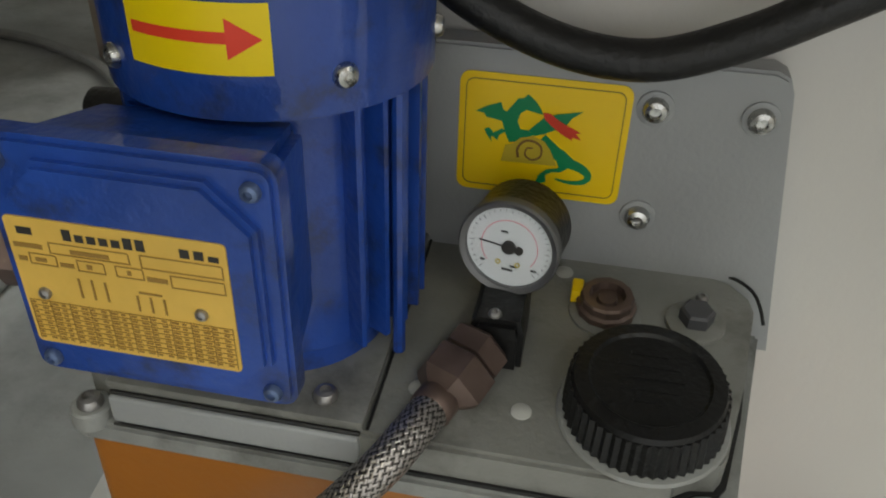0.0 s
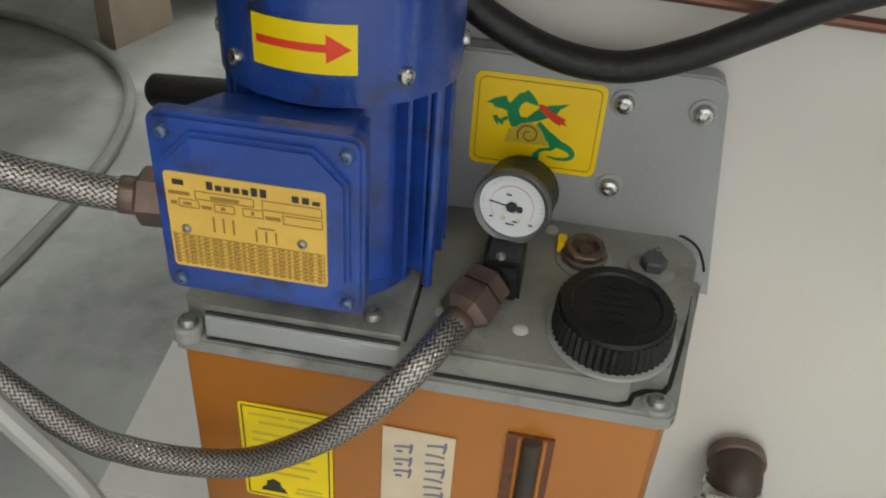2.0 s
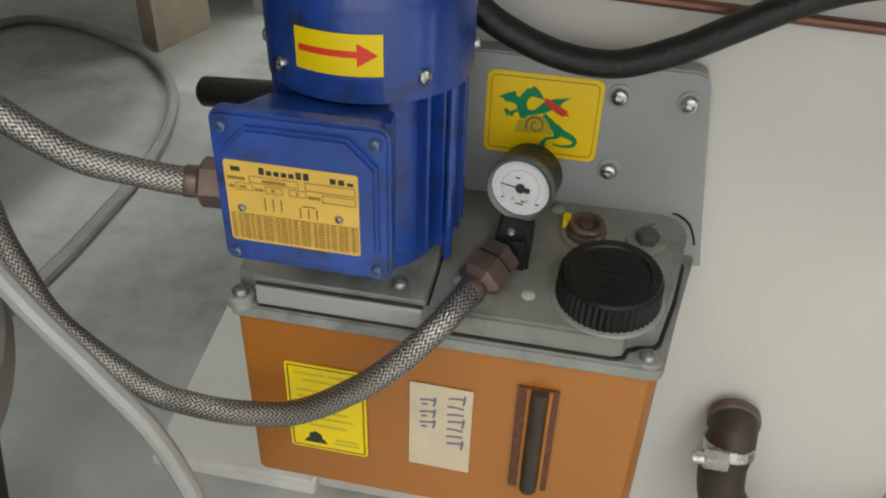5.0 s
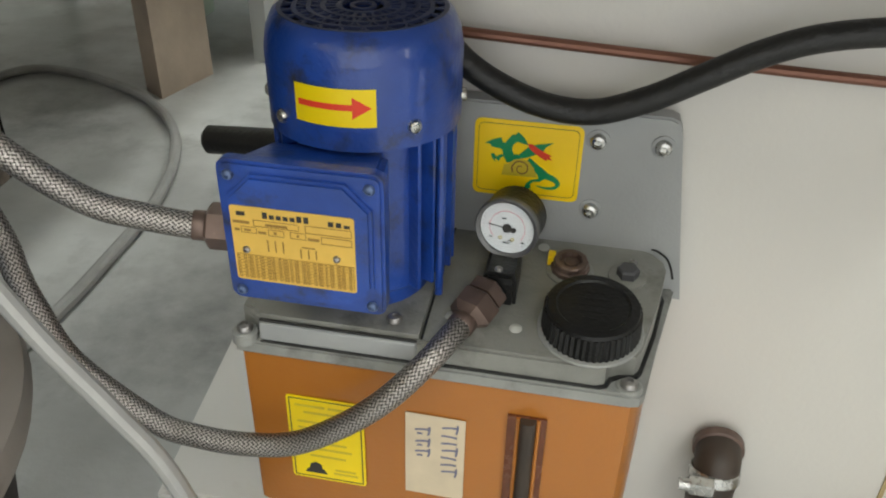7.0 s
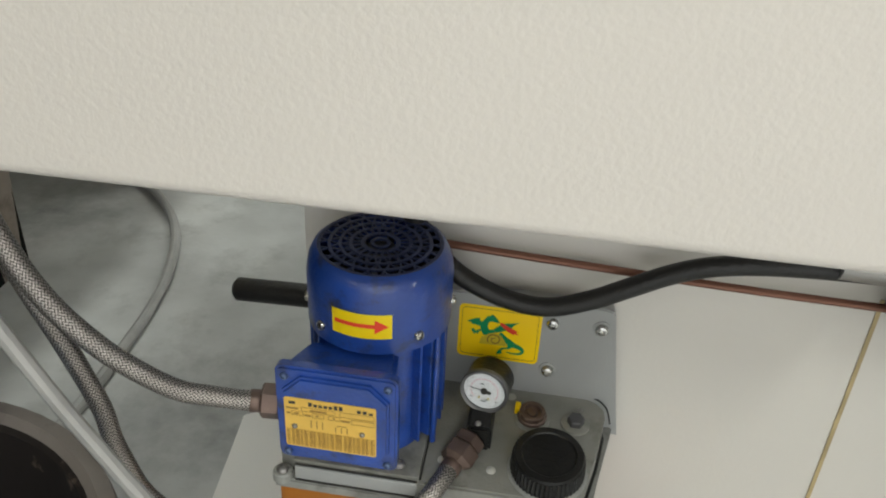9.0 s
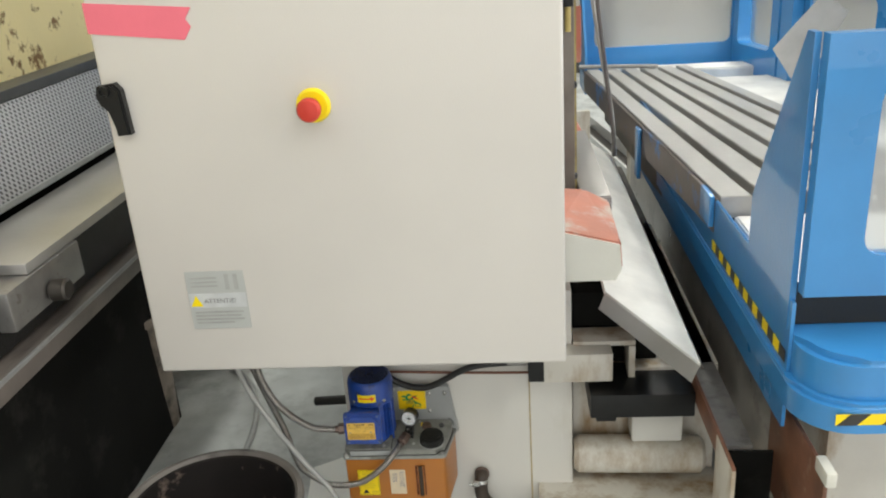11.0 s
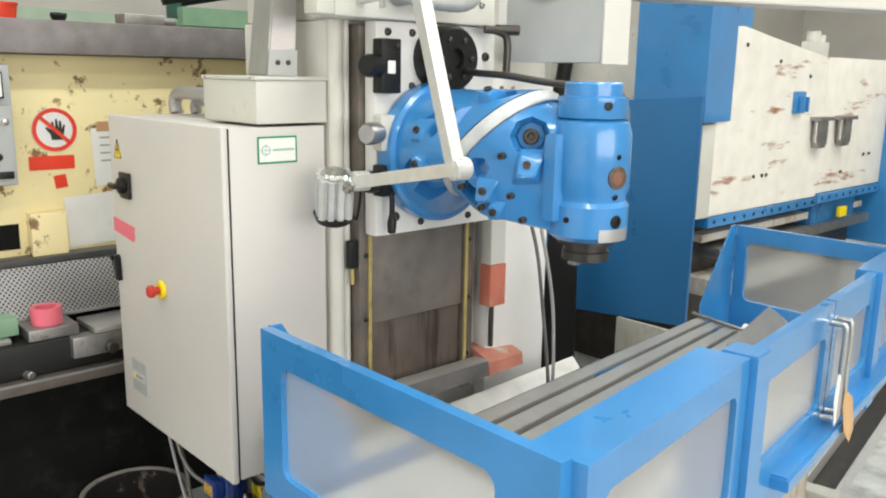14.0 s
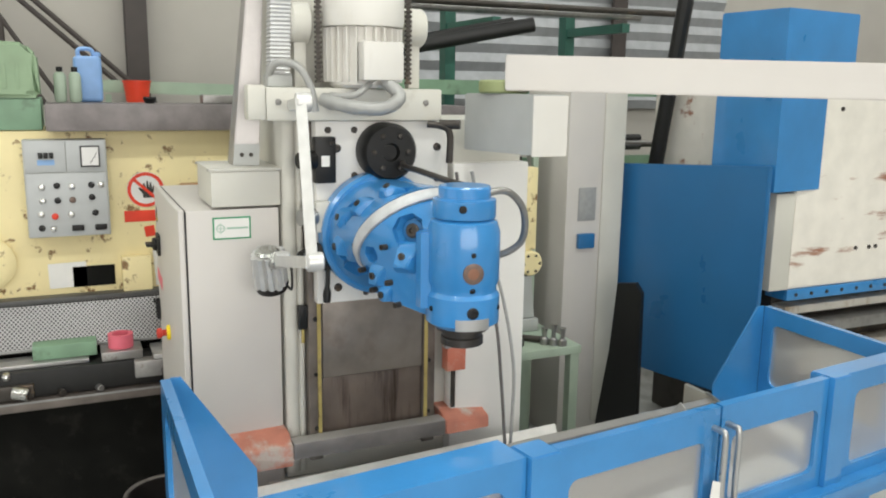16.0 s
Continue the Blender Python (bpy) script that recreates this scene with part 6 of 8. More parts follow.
hose("braided_conduit", [(-0.004, -0.0040, 0.0812), (-0.0160, -0.0085, 0.0836), (-0.0320, -0.0150, 0.0895), (-0.0500, -0.0240, 0.0985), (-0.0690, -0.0330, 0.1165), (-0.0900, -0.0400, 0.1395), (-0.1130, -0.0440, 0.1700), (-0.1310, -0.0450, 0.2060), (-0.1430, -0.0450, 0.2480), (-0.1500, -0.0430, 0.303)],
     0.0069, M_BRAID, "steel braided conduit rising to the cabinet", "conduit", 12, 20)
hose("grey_cable", [(-0.190, -0.058, 0.303), (-0.165, -0.058, 0.215), (-0.120, -0.058, 0.120), (-0.091, -0.058, 0.069), (-0.070, -0.058, 0.034), (-0.046, -0.058, 0.001), (-0.020, -0.058, -0.040), (-0.004, -0.058, -0.100), (0.004, -0.058, -0.20), (0.006, -0.058, -0.294)],
     0.0055, M_FLEX, "grey cable running down to the floor", "cable", 10, 10)
hose("floor_cable", [(x - O[0], y - O[1], FLOOR + 0.0085 - O[2]) for x, y in ((-1.40, 1.02), (-1.375, 1.105), (-1.338, 1.153), (-1.257, 1.155), (-1.157, 1.121), (-1.063, 1.07), (-0.98, 0.99), (-0.921, 0.894), (-0.883, 0.78), (-0.867, 0.685), (-0.861, 0.588), (-0.858, 0.486), (-0.866, 0.40), (-0.90, 0.30))],
     0.0085, M_FLEX, "grey cable looped on the floor", "cable", 10, 10)
hose("black_hose", [(0.056, 0.089, 0.31), (0.0648, 0.088, 0.232), (0.0782, 0.088, 0.1863), (0.0952, 0.088, 0.159), (0.1144, 0.088, 0.1403), (0.1461, 0.088, 0.1258), (0.1769, 0.088, 0.1227), (0.2054, 0.088, 0.1326), (0.2311, 0.088, 0.1470), (0.2558, 0.088, 0.1612), (0.2801, 0.088, 0.171), (0.3094, 0.088, 0.1767), (0.3453, 0.089, 0.1790), (0.40, 0.090, 0.180)],
     0.0071, M_BLACK, "thick black rubber hose behind the pump", "hose", 10, 18)
hose("copper_pipe", [(0.0251, 0.104, 0.1587), (0.1049, 0.104, 0.1553), (0.2178, 0.104, 0.1505), (0.3235, 0.104, 0.1471), (0.4292, 0.104, 0.1457)],
     0.0030, M_COPPER, "thin brown copper pipe along the machine base", "pipe", 6, 10)
b = N()
box(b, W((0.405, 0.068, 0.142)), W((0.445, 0.111, 0.195)), 0.003)
solo("hose_block", b, M_BLACKPLASTIC, W((0.42, 0.07, 0.148)), "black connector block for hose and pipe", "connector")
b = N()
cyl(b, W((0.36, 0.089, 0.1855)), W((0.405, 0.090, 0.184)), 0.011, None, 12)
solo("hose_fitting", b, M_STEEL, W((0.38, 0.075, 0.18)), "steel fitting at the hose end", "fitting")
hose("drain_hose", [(0.2915, 0.1118, -0.1220), (0.2910, 0.1030, -0.1225), (0.2900, 0.0945, -0.1260), (0.2890, 0.0905, -0.1350), (0.2885, 0.0885, -0.150), (0.293, 0.085, -0.172), (0.310, 0.080, -0.195), (0.335, 0.072, -0.228), (0.375, 0.06, -0.258), (0.43, 0.05, -0.280)],
     0.0155, M_RUBBERBROWN, "dark brown drain hose with clamp", "hose", 8, 18)
b = N()
lathe(b, [(0.0160, 0), (0.0170, 0.001), (0.0170, 0.008), (0.0160, 0.009)], W((0.2892, 0.0910, -0.1360)), (0.0, 0.35, 1), 28, closed=False)
box(b, W((0.2700, 0.0665, -0.1290)), W((0.2860, 0.0755, -0.1190)), 0.002)
cyl(b, W((0.2635, 0.0710, -0.1245)), W((0.2710, 0.0710, -0.1240)), 0.0042, None, 12)
solo("hose_clamp", b, M_CHROME, W((0.2838, 0.05, -0.11)), "bright steel hose clamp", "clamp")

# ---- machine bed, table and splash guard ----
GA, GB, GC4, GD = (0.366, -0.082), (1.255, -0.082), (0.90, 2.31), (0.235, 2.315)
GT = 1.078


def lerp(a, b, t):
    return (a[0] + (b[0] - a[0]) * t, a[1] + (b[1] - a[1]) * t)


bed = thing("machine_bed", (0.6, 1.0, FLOOR), "blue painted machine bed with oily black edges", "machine bed")
b = N()
quad(b, ((0.52, 0.10), (0.96, 0.10), (0.74, 2.1), (0.40, 2.1)), FLOOR, 0.455, 0.01)
part("bed_casting", b, M_BASEDIRTY, bed)
b = N()
quad(b, ((0.40, 0.18), (1.05, 0.18), (0.80, 2.05), (0.30, 2.05)), 0.456, 0.575, 0.006)
part("bed_slide", b, M_DARKSTEEL, bed, "dark oily slide below the table")
# T-slot table
TA, TB, TC, TD = (0.365, 0.42), (0.90, 0.42), (0.62, 2.05), (0.228, 2.06)
table = thing("machine_table", (0.55, 1.1, 0.576), "ground steel machine table with T-slots", "machine table")
# Slot shade is painted: the bottom itself is black.
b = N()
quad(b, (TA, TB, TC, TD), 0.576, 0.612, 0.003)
part("table_base", b, M_SLOT, table, "slot bottom, black for the slots' shade")
cuts = [0.0, 0.125, 0.175, 0.305, 0.355, 0.485, 0.535, 0.665, 0.715, 0.845, 0.895, 1.0]
for i in range(0, len(cuts), 2):
    b = N()
    u0, u1 = cuts[i], cuts[i + 1]
    quad(b, (lerp(TA, TB, u0), lerp(TA, TB, u1), lerp(TD, TC, u1), lerp(TD, TC, u0)), 0.613, 0.662, 0.002)
    part("table_strip", b, M_TABLE, table)
b = N()
tube(b, [(0.20, 2.07, 0.672), (0.34, 2.03, 0.674), (0.50, 2.00, 0.672)], 0.008, 10, 4)
solo("clamp_rod", b, M_STEEL, (0.3, 1.9, 0.664), "steel rod lying across the table's end", "rod")
b = N()
hull(b, [(x, y + w, z) for w in (0.0, 0.003) for x, y, z in ((0.855, 1.43, 0.6635), (0.735, 1.355, 0.82), (0.869, 1.345, 0.98), (0.956, 1.362, 0.92))])
solo("leaning_sheet", b, M_DULLSHEET, (0.855, 1.43, 0.6635), "bare grey metal sheet propped up on the table", "metal sheet")

# splash guard: frames with clear panes
sg = thing("splash_guard", (0.8, 1.0, 0.575), "light blue splash guard with clear panes round the table", "splash guard")


def lean(b):
    """Drops the guard's sheets a little towards the far end to fit the camera's view."""
    for v in b.verts:
        v.co.z -= 0.019 * (v.co.y + 0.08)
    return b


def panel(p, q, z0, z1, holes, nm="panel", thick=0.028, parent=sg, label="", fat=()):
    """Upright framed sheets end to end from p to q; holes: shares of the length with an opening."""
    p3, q3 = Vector((p[0], p[1], z0)), Vector((q[0], q[1], z0))
    d = (q3 - p3)
    L = d.length
    d.normalize()
    made = []
    for t0, t1, m0, m1, zb, zt in holes:
        w = (t1 - t0) * L
        base = p3 + d * (t0 * L)
        b = N()
        deep = (0.088 if not made else 0.045) if len(made) in fat else 0.0
        back = base - d.cross(Vector((0, 0, 1))).normalized() * deep
        sheet_with_hole(b, w, z1 - z0, (m0, zb - z0, w - m1, zt - z0, 0.03), back, d, (0, 0, 1), thick + deep)
        f = part(nm, lean(b), M_BLUE, parent, label)
        n = d.cross(Vector((0, 0, 1))).normalized()
        b = N()
        prism(b, [(m0 - 0.01, zb - z0 - 0.01), (w - m1 + 0.01, zb - z0 - 0.01), (w - m1 + 0.01, zt - z0 + 0.01), (m0 - 0.01, zt - z0 + 0.01)], base + n * (thick * 0.35), d, (0, 0, 1), 0.004)
        pn = part("pane", lean(b), M_CLEAR, f, "hazy clear plastic pane")
        pn.visible_shadow = False
        made.append(f)
    return made


panel(GA, GB, 0.669, GT, [(0, 1, 0.082, 0.137, 0.737, 1.006)], "near_panel")
RH = [(0.0, 0.295, 0.06, 0.06, 0.75, 1.005), (0.335, 0.580, 0.04, 0.052, 0.77, 0.98), (0.584, 0.792, 0.05, 0.04, 0.77, 0.98), (0.832, 1.0, 0.06, 0.05, 0.75, 1.005)]
side = panel(GB, GC4, 0.60, GT - 0.004, RH, "side_panel", fat=(0, 3))
panel(GC4, GD, 0.60, GT, [(0, 1, 0.05, 0.05, 0.75, 1.01)], "far_panel")
# posts between the gates
dv = (Vector((*GC4, 0)) - Vector((*GB, 0)))
LN = dv.length
dv.normalize()
nv = Vector((dv.y, -dv.x, 0))
for t in (0.315, 0.812):
    c = Vector((*GB, 0)) + dv * (t * LN)
    b = N()
    q = [c - dv * 0.045 - nv * 0.04, c + dv * 0.045 - nv * 0.04, c + dv * 0.045 + nv * 0.045, c - dv * 0.045 + nv * 0.045]
    quad(b, [(p.x, p.y) for p in q][::-1] if nv.cross(dv).z > 0 else [(p.x, p.y) for p in q], 0.60, GT - 0.001, 0.003)
    bmesh.ops.recalc_face_normals(b, faces=b.faces[:])
    part("gate_post", lean(b), M_BLUE, sg, "folded blue gate post")
# gussets at the open side
for (gx, gy), s in ((GA, 1), (GD, -1)):
    b = N()
    prism(b, [(0, 0), (0.24 * s, 0), (0.24 * s, 0.16), (0.03 * s, GT - 0.60), (0, GT - 0.60)], (gx - 0.012, gy + 0.03 * s * 0, 0.60), (0, 1, 0), (0, 0, 1), 0.010)
    bmesh.ops.recalc_face_normals(b, faces=b.faces[:])
    part("gusset", lean(b), M_BLUE, sg, "sloping blue gusset plate")
# sill below the panels
b = N()
q = [Vector((*GB, 0)) + dv * t - nv * w * (1 if nv.x < 0 else -1) for t, w in ((0.95, 0.0), (0.95, 0.075), (LN, 0.075), (LN, 0.0))]
quad(b, [(p.x, p.y) for p in q], 0.675, 0.712, 0.006)
bmesh.ops.recalc_face_normals(b, faces=b.faces[:])
part("sill", lean(b), M_BLUE, sg, "blue sill below the guard")
b = N()
quad(b, ((0.40, 2.08), (0.93, 2.08), (0.92, 2.20), (0.36, 2.21)), 0.60, 0.64, 0.006)
quad(b, ((0.66, 1.96), (0.92, 0.42), (1.18, 0.42), (0.95, 1.96)), 0.60, 0.625, 0.006)
quad(b, ((0.395, -0.05), (1.20, -0.05), (1.15, 0.412), (0.395, 0.412)), 0.60, 0.620, 0.004)
part("chip_tray", b, M_PALESHEET, sg, "pale grey chip tray beside the table")
# gate handles
for t in (0.570, 0.594):
    c = Vector((*GB, 0)) + dv * (t * LN) + nv * 0.03
    b = N()
    tube(b, [c + Vector((0, 0, 0.99)) - nv * 0.028, c + Vector((0, 0, 0.99)) + nv * 0.022, c + Vector((0, 0, 0.975)) + nv * 0.04, c + Vector((0, 0, 0.85)) + nv * 0.04, c + Vector((0, 0, 0.725)) + nv * 0.04, c + Vector((0, 0, 0.71)) + nv * 0.022, c + Vector((0, 0, 0.71)) - nv * 0.028], 0.009, 12, 6)
    part("gate_handle", b, M_HANDLE, sg, "bent steel gate handle")
c = Vector((*GB, 0)) + dv * (0.584 * LN) + nv * 0.083
b = N()
prism(b, [(0, 0), (0.10, -0.05), (0.16, -0.17), (0.12, -0.20), (0.04, -0.14), (-0.01, -0.05)], c + Vector((0, 0, 0.80)), dv, Vector((0, 0, 1)), 0.002)
bmesh.ops.translate(b, verts=b.verts[:], vec=-dv * 0.02)
b3 = N()
prism(b3, [(0, 0), (0.05, -0.02), (0.06, -0.15), (0.015, -0.16), (-0.01, -0.08)], c + Vector((0, 0, 0.86)) - nv * 0.012, dv, Vector((0, 0, 1)), 0.002)
bmesh.ops.translate(b3, verts=b3.verts[:], vec=-dv * 0.075)
solo("paper_tag", b3, M_PAPER, c + Vector((0, 0, 0.8)), "crumpled white paper tag on the gate handle", "tag")
solo("card_tag", b, M_CARD, c + Vector((0, 0, 0.8)), "brown card tag hanging on the gate handle", "tag")

# floor channel past the guard
fc = thing("floor_channel", (0.62, 2.8, FLOOR), "worn aluminium floor channel with a cream end block", "floor channel")
FD = Vector((-0.16, 0.95, 0)).normalized()
FN = Vector((FD.y, -FD.x, 0))
for w0, w1, h, nm, mm in ((-0.06, 0.06, 0.012, "channel_floor", M_DARKSTEEL), (-0.075, -0.0605, 0.075, "channel_side", M_ALU), (0.0605, 0.075, 0.075, "channel_side", M_ALU)):
    b = N()
    hull(b, [Vector((0.70, 2.33, FLOOR + 0.001)) + FN * w + FD * t + Vector((0, 0, z)) for w in (w0, w1) for t in (0, 1.9) for z in (0, h)])
    part(nm, b, mm, fc)
b = N()
hull(b, [Vector((0.70, 2.33, FLOOR + 0.001)) + FN * w + FD * t + Vector((0, 0, z)) for w in (-0.085, 0.085) for t in (-0.09, -0.002) for z in (0, 0.085)])
bmesh.ops.bevel(b, geom=b.edges[:], offset=0.004, segments=2, affect="EDGES")
part("end_block", b, M_CREAM, fc, "cream painted end block")

# lower skirt of the bed with hazard tape
skirt = thing("bed_skirt", (0.40, 0.1, 0.18), "light blue bed skirt with black and yellow hazard tape", "skirt")
b = N()
RC = [(0.362 + 0.085 * (1 - math.cos(radians(a))), -0.100 - 0.090 * math.sin(radians(a))) for a in range(0, 91, 15)]
quad(b, [(x - 0.012, y - 0.012) for x, y in RC] + [(1.235, -0.198), (0.90, 2.2), (0.350, 2.2)], 0.475, 0.527, 0.008)
part("skirt_pan", b, M_BLUE, skirt)
b = N()
quad(b, RC + [(1.225, -0.19), (0.88, 2.15), (0.362, 2.15)], 0.5275, 0.598, 0.012)
part("skirt_wall", b, M_BLUE, skirt)
b = N()
quad(b, ((0.3555, -0.096), (0.3615, -0.096), (0.3595, 2.0), (0.3525, 2.0)), 0.420, 0.655, 0.002)
# Sheet added to paint the shadow gap between guard and skirt.
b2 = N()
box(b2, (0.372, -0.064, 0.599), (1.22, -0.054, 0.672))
part("recess_back", b2, M_BLACK, skirt, "black sheet added for the shade below the guard")
part("side_sheet", b, M_BLUE, skirt, "blue side sheet below the table")
for x0 in (0.402, 0.47, 0.538, 0.606):
    b = N()
    prism(b, [(0, 0), (0.03, 0), (0.05, 0.02), (0.02, 0.02)], (x0, -0.2025, 0.492), (1, 0, 0), (0, 0, 1), 0.0008)
    part("hazard_tape", b, M_INK, skirt)
b = N()
prism(b, [(0, 0), (0.29, 0), (0.29, 0.02), (0, 0.02)], (0.40, -0.2021, 0.492), (1, 0, 0), (0, 0, 1), 0.0004)
part("tape_base", b, M_YELLOW, skirt)
for i in range(16):
    b = N()
    y0 = -0.088 + 0.032 * i
    x = 0.3555 - (0.003 / 2.1) * (y0 + 0.096)
    prism(b, [(0, 0), (0.032, 0), (0.032, 0.022), (0, 0.022)], (x - 0.0012, y0 + 0.032, 0.540), (0, -1, -0.0), (0, 0, 1), 0.0008)
    part("hazard_tape", b, M_YELLOW if i % 2 else M_INK, skirt)

# chip gutter and slanted way cover
gut = thing("chip_gutter", (0.3, 0.4, 0.1), "worn steel chip gutter beside the bed", "gutter")
b = N()
hull(b, [(0.090, 0.182, 0.555), (0.242, 0.012, 0.485), (0.245, 1.35, 0.500), (0.090, 1.40, 0.600), (0.087, 0.182, 0.550), (0.239, 0.012, 0.480), (0.242, 1.35, 0.495), (0.087, 1.40, 0.595)])
part("slanted_sheet", b, M_PALESHEET, gut, "slanted dusty galvanised sheet, its sheen put into pale colour")
b = N()
hull(b, [(0.090, 0.181, 0.554), (0.242, 0.011, 0.484), (0.076, 0.176, 0.520), (0.226, 0.006, 0.448), (0.088, 0.178, 0.552), (0.240, 0.008, 0.482)])
part("folded_lip", b, M_SHEET, gut, "bent lip of the cover sheet")
b = N()
hull(b, [(0.243, 0.014, 0.484), (0.250, 0.014, 0.470), (0.246, 1.35, 0.499), (0.253, 1.35, 0.485), (0.243, 0.014, 0.472), (0.246, 1.35, 0.487)])
part("sheet_edge", b, M_DARKSTEEL, gut, "black greasy lower edge of the sheet")
b = N()
box(b, (0.287, 0.02, 0.292), (0.350, 1.9, 0.300))
part("trough_floor", b, M_GUTTER, gut, "oily grey trough floor with chips")
b = N()
box(b, (0.279, -0.10, 0.07), (0.2865, 0.015, 0.330), 0.002)
part("trough_wall", b, M_BASEDIRTY, gut, "white stained trough wall")
b = N()
box(b, (0.2795, -0.10, 0.3305), (0.286, 1.9, 0.337), 0.002)
box(b, (0.2805, 0.016, 0.285), (0.2855, 1.9, 0.330), 0.001)
part("wall_edge", b, M_RUSTEDGE, gut, "red-brown rusty trough edge")
b = N()
box(b, (0.387, 0.052, 0.20), (0.394, 1.9, 0.425), 0.002)
part("dark_wall", b, M_GUTTER, gut, "black greasy wall under the skirt")
b = N()
box(b, (0.387, -0.22, 0.20), (0.394, 0.05, 0.415), 0.002)
part("back_wall", b, M_RUSTEDGE, gut, "rusty back wall of the trough")
b = N()
box(b, (0.385, -0.232, 0.395), (0.402, -0.18, 0.422), 0.004)
part("wall_tip", b, M_CREAM, gut, "cream painted tip of the back wall")
# Shade down in the drop is put into the black colour.
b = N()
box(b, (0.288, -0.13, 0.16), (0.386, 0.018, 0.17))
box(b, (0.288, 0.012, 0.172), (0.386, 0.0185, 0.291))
part("drop_box", b, M_VOID, gut, "drop box at the trough's end, black for its shade")
b = N()
prism(b, [(0, -0.22), (0.12, -0.22), (0.12, 0.0), (0.09, 0.012), (0.05, 0.012), (0.015, -0.012), (0, -0.05)], (0.284, -0.105, 0.245), (1, 0, 0), (0, 0, 1), 0.008)
part("end_plate", b, M_BASEWHITE, gut, "white rounded end plate")
# chipped side of the table with blue stop plates
tside = thing("table_side_cover", (0.33, 0.8, 0.577), "worn dark table side with chipped blue paint", "side cover")
b = N()
quad(b, ((TA[0] - 0.010, TA[1]), (TA[0] - 0.002, TA[1]), (TD[0] - 0.002, TD[1]), (TD[0] - 0.010, TD[1])), 0.577, 0.658, 0.002)
part("side_bar", b, M_CHIPPED, tside)
for y0, z0, z1, w in ((0.425, 0.59, 0.661, 0.09), (1.09, 0.50, 0.65, 0.05)):
    xx = TA[0] - 0.13 * (y0 - 0.42) / 1.55 - 0.0105
    b = N()
    box(b, (xx - 0.012, y0, z0), (xx, y0 + w, z1), 0.003)
    part("stop_plate", b, M_BLUE, tside, "small blue stop plate")

# crossbeam with red end blocks
cb = thing("cross_rail", (0.09, 0.6, 0.60), "steel rail with red painted end blocks on the base", "rail")
b = N()
box(b, (0.056, 0.335, 0.645), (0.120, 0.905, 0.700), 0.004)
part("rail_bar", b, M_RAILBAR, cb)
# Pale strip added so the top reads as lit against the front.
b = N()
box(b, (0.058, 0.336, 0.7005), (0.118, 0.904, 0.7035), 0.001)
part("rail_top", b, M_TABLE, cb, "pale strip that paints the rail's lit top")
for y0, y1 in ((0.10, 0.333), (0.907, 1.09)):
    b = N()
    lo, hi = [(-0.012, 0.615), (0.100, 0.615), (0.112, 0.640), (0.108, 0.690), (-0.012, 0.722)], [(-0.012, 0.62), (0.112, 0.62), (0.122, 0.645), (0.112, 0.695), (0.06, 0.722), (-0.012, 0.728)]
    if y0 > 0.5:
        lo, hi = [(x, max(z, 0.645)) for x, z in hi], [(x, max(z, 0.645)) for x, z in lo]
    hull(b, [(x, y0, z) for x, z in lo] + [(x, y1, z) for x, z in hi])
    bmesh.ops.bevel(b, geom=b.edges[:], offset=0.003, segments=2, affect="EDGES")
    part("end_block", b, M_REDFADED, cb, "faded red painted end block")
b = N()
prism(b, [(-0.012, 0.617), (0.099, 0.617), (0.110, 0.640), (0.106, 0.688), (-0.012, 0.719)], (0, 0.0995, 0), (1, 0, 0), (0, 0, 1), 0.003)
part("end_face", b, M_CREAM, cb, "cream painted end face")
# ---- yellow press brake ----
YX = -1.335
pb = thing("press_brake", (-1.6, -0.2, FLOOR), "old press brake in chipped yellow paint", "press brake")
b = N()
box(b, (-1.75, -2.2, 0.93), (YX, 1.6, 1.70), 0.006)
part("front_panel", b, M_YELLOWPAINT, pb)
b = N()
box(b, (-1.75, -2.2, 1.702), (YX + 0.01, -0.40, 1.84), 0.006)
part("upper_panel", b, M_GREEN, pb)
b = N()
box(b, (-2.45, -0.385, 1.60), (-1.752, 1.6, 1.776), 0.006)
part("rear_frame", b, M_GREEN, pb, "dull green rear frame of the press")
b = N()
box(b, (-1.55, -0.385, 1.702), (-1.20, 1.6, 1.82), 0.008)
part("ram_beam", b, M_BEAMGREY, pb, "brushed dark grey steel beam")
b = N()
box(b, (YX + 0.001, -2.2, 0.931), (-1.255, 1.6, 0.958), 0.003)
part("ledge", b, M_RAILDARK, pb)
b = N()
box(b, (-1.158, -2.2, 0.752), (-1.146, 1.6, 0.765), 0.002)
part("guard_edge", b, M_RAIL, pb, "bright lower edge of the guard")
b = N()
box(b, (-0.948, -2.2, 0.588), (-0.9435, 1.6, 0.597), 0.001)
part("rail_edge", b, M_RAIL, pb, "bright worn rail edge")
b = N()
prism(b, [(-1.262, 0.930), (-1.257, 0.930), (-1.152, 0.762), (-1.157, 0.762)], (0, 1.6, 0), (1, 0, 0), (0, 0, 1), 3.8)
bmesh.ops.recalc_face_normals(b, faces=b.faces[:])
part("perforated_guard", b, M_PERF, pb, "slanted perforated steel guard")
# The press's underside shade is painted as black.
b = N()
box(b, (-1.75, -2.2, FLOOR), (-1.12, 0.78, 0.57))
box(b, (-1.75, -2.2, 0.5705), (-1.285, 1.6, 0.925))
part("lower_frame", b, M_VOID, pb, "lower frame with its shade put into black colour")
# Rail coloured black to hold the shade of the recess around it.
b = N()
box(b, (-1.155, -2.2, 0.60), (-0.985, 1.6, 0.715), 0.006)
part("bed_rail", b, M_BLACK, pb, "bed rail, black standing in for its shaded recess")
b = N()
box(b, (-1.11, -2.2, 0.555), (-0.945, 1.6, 0.595), 0.005)
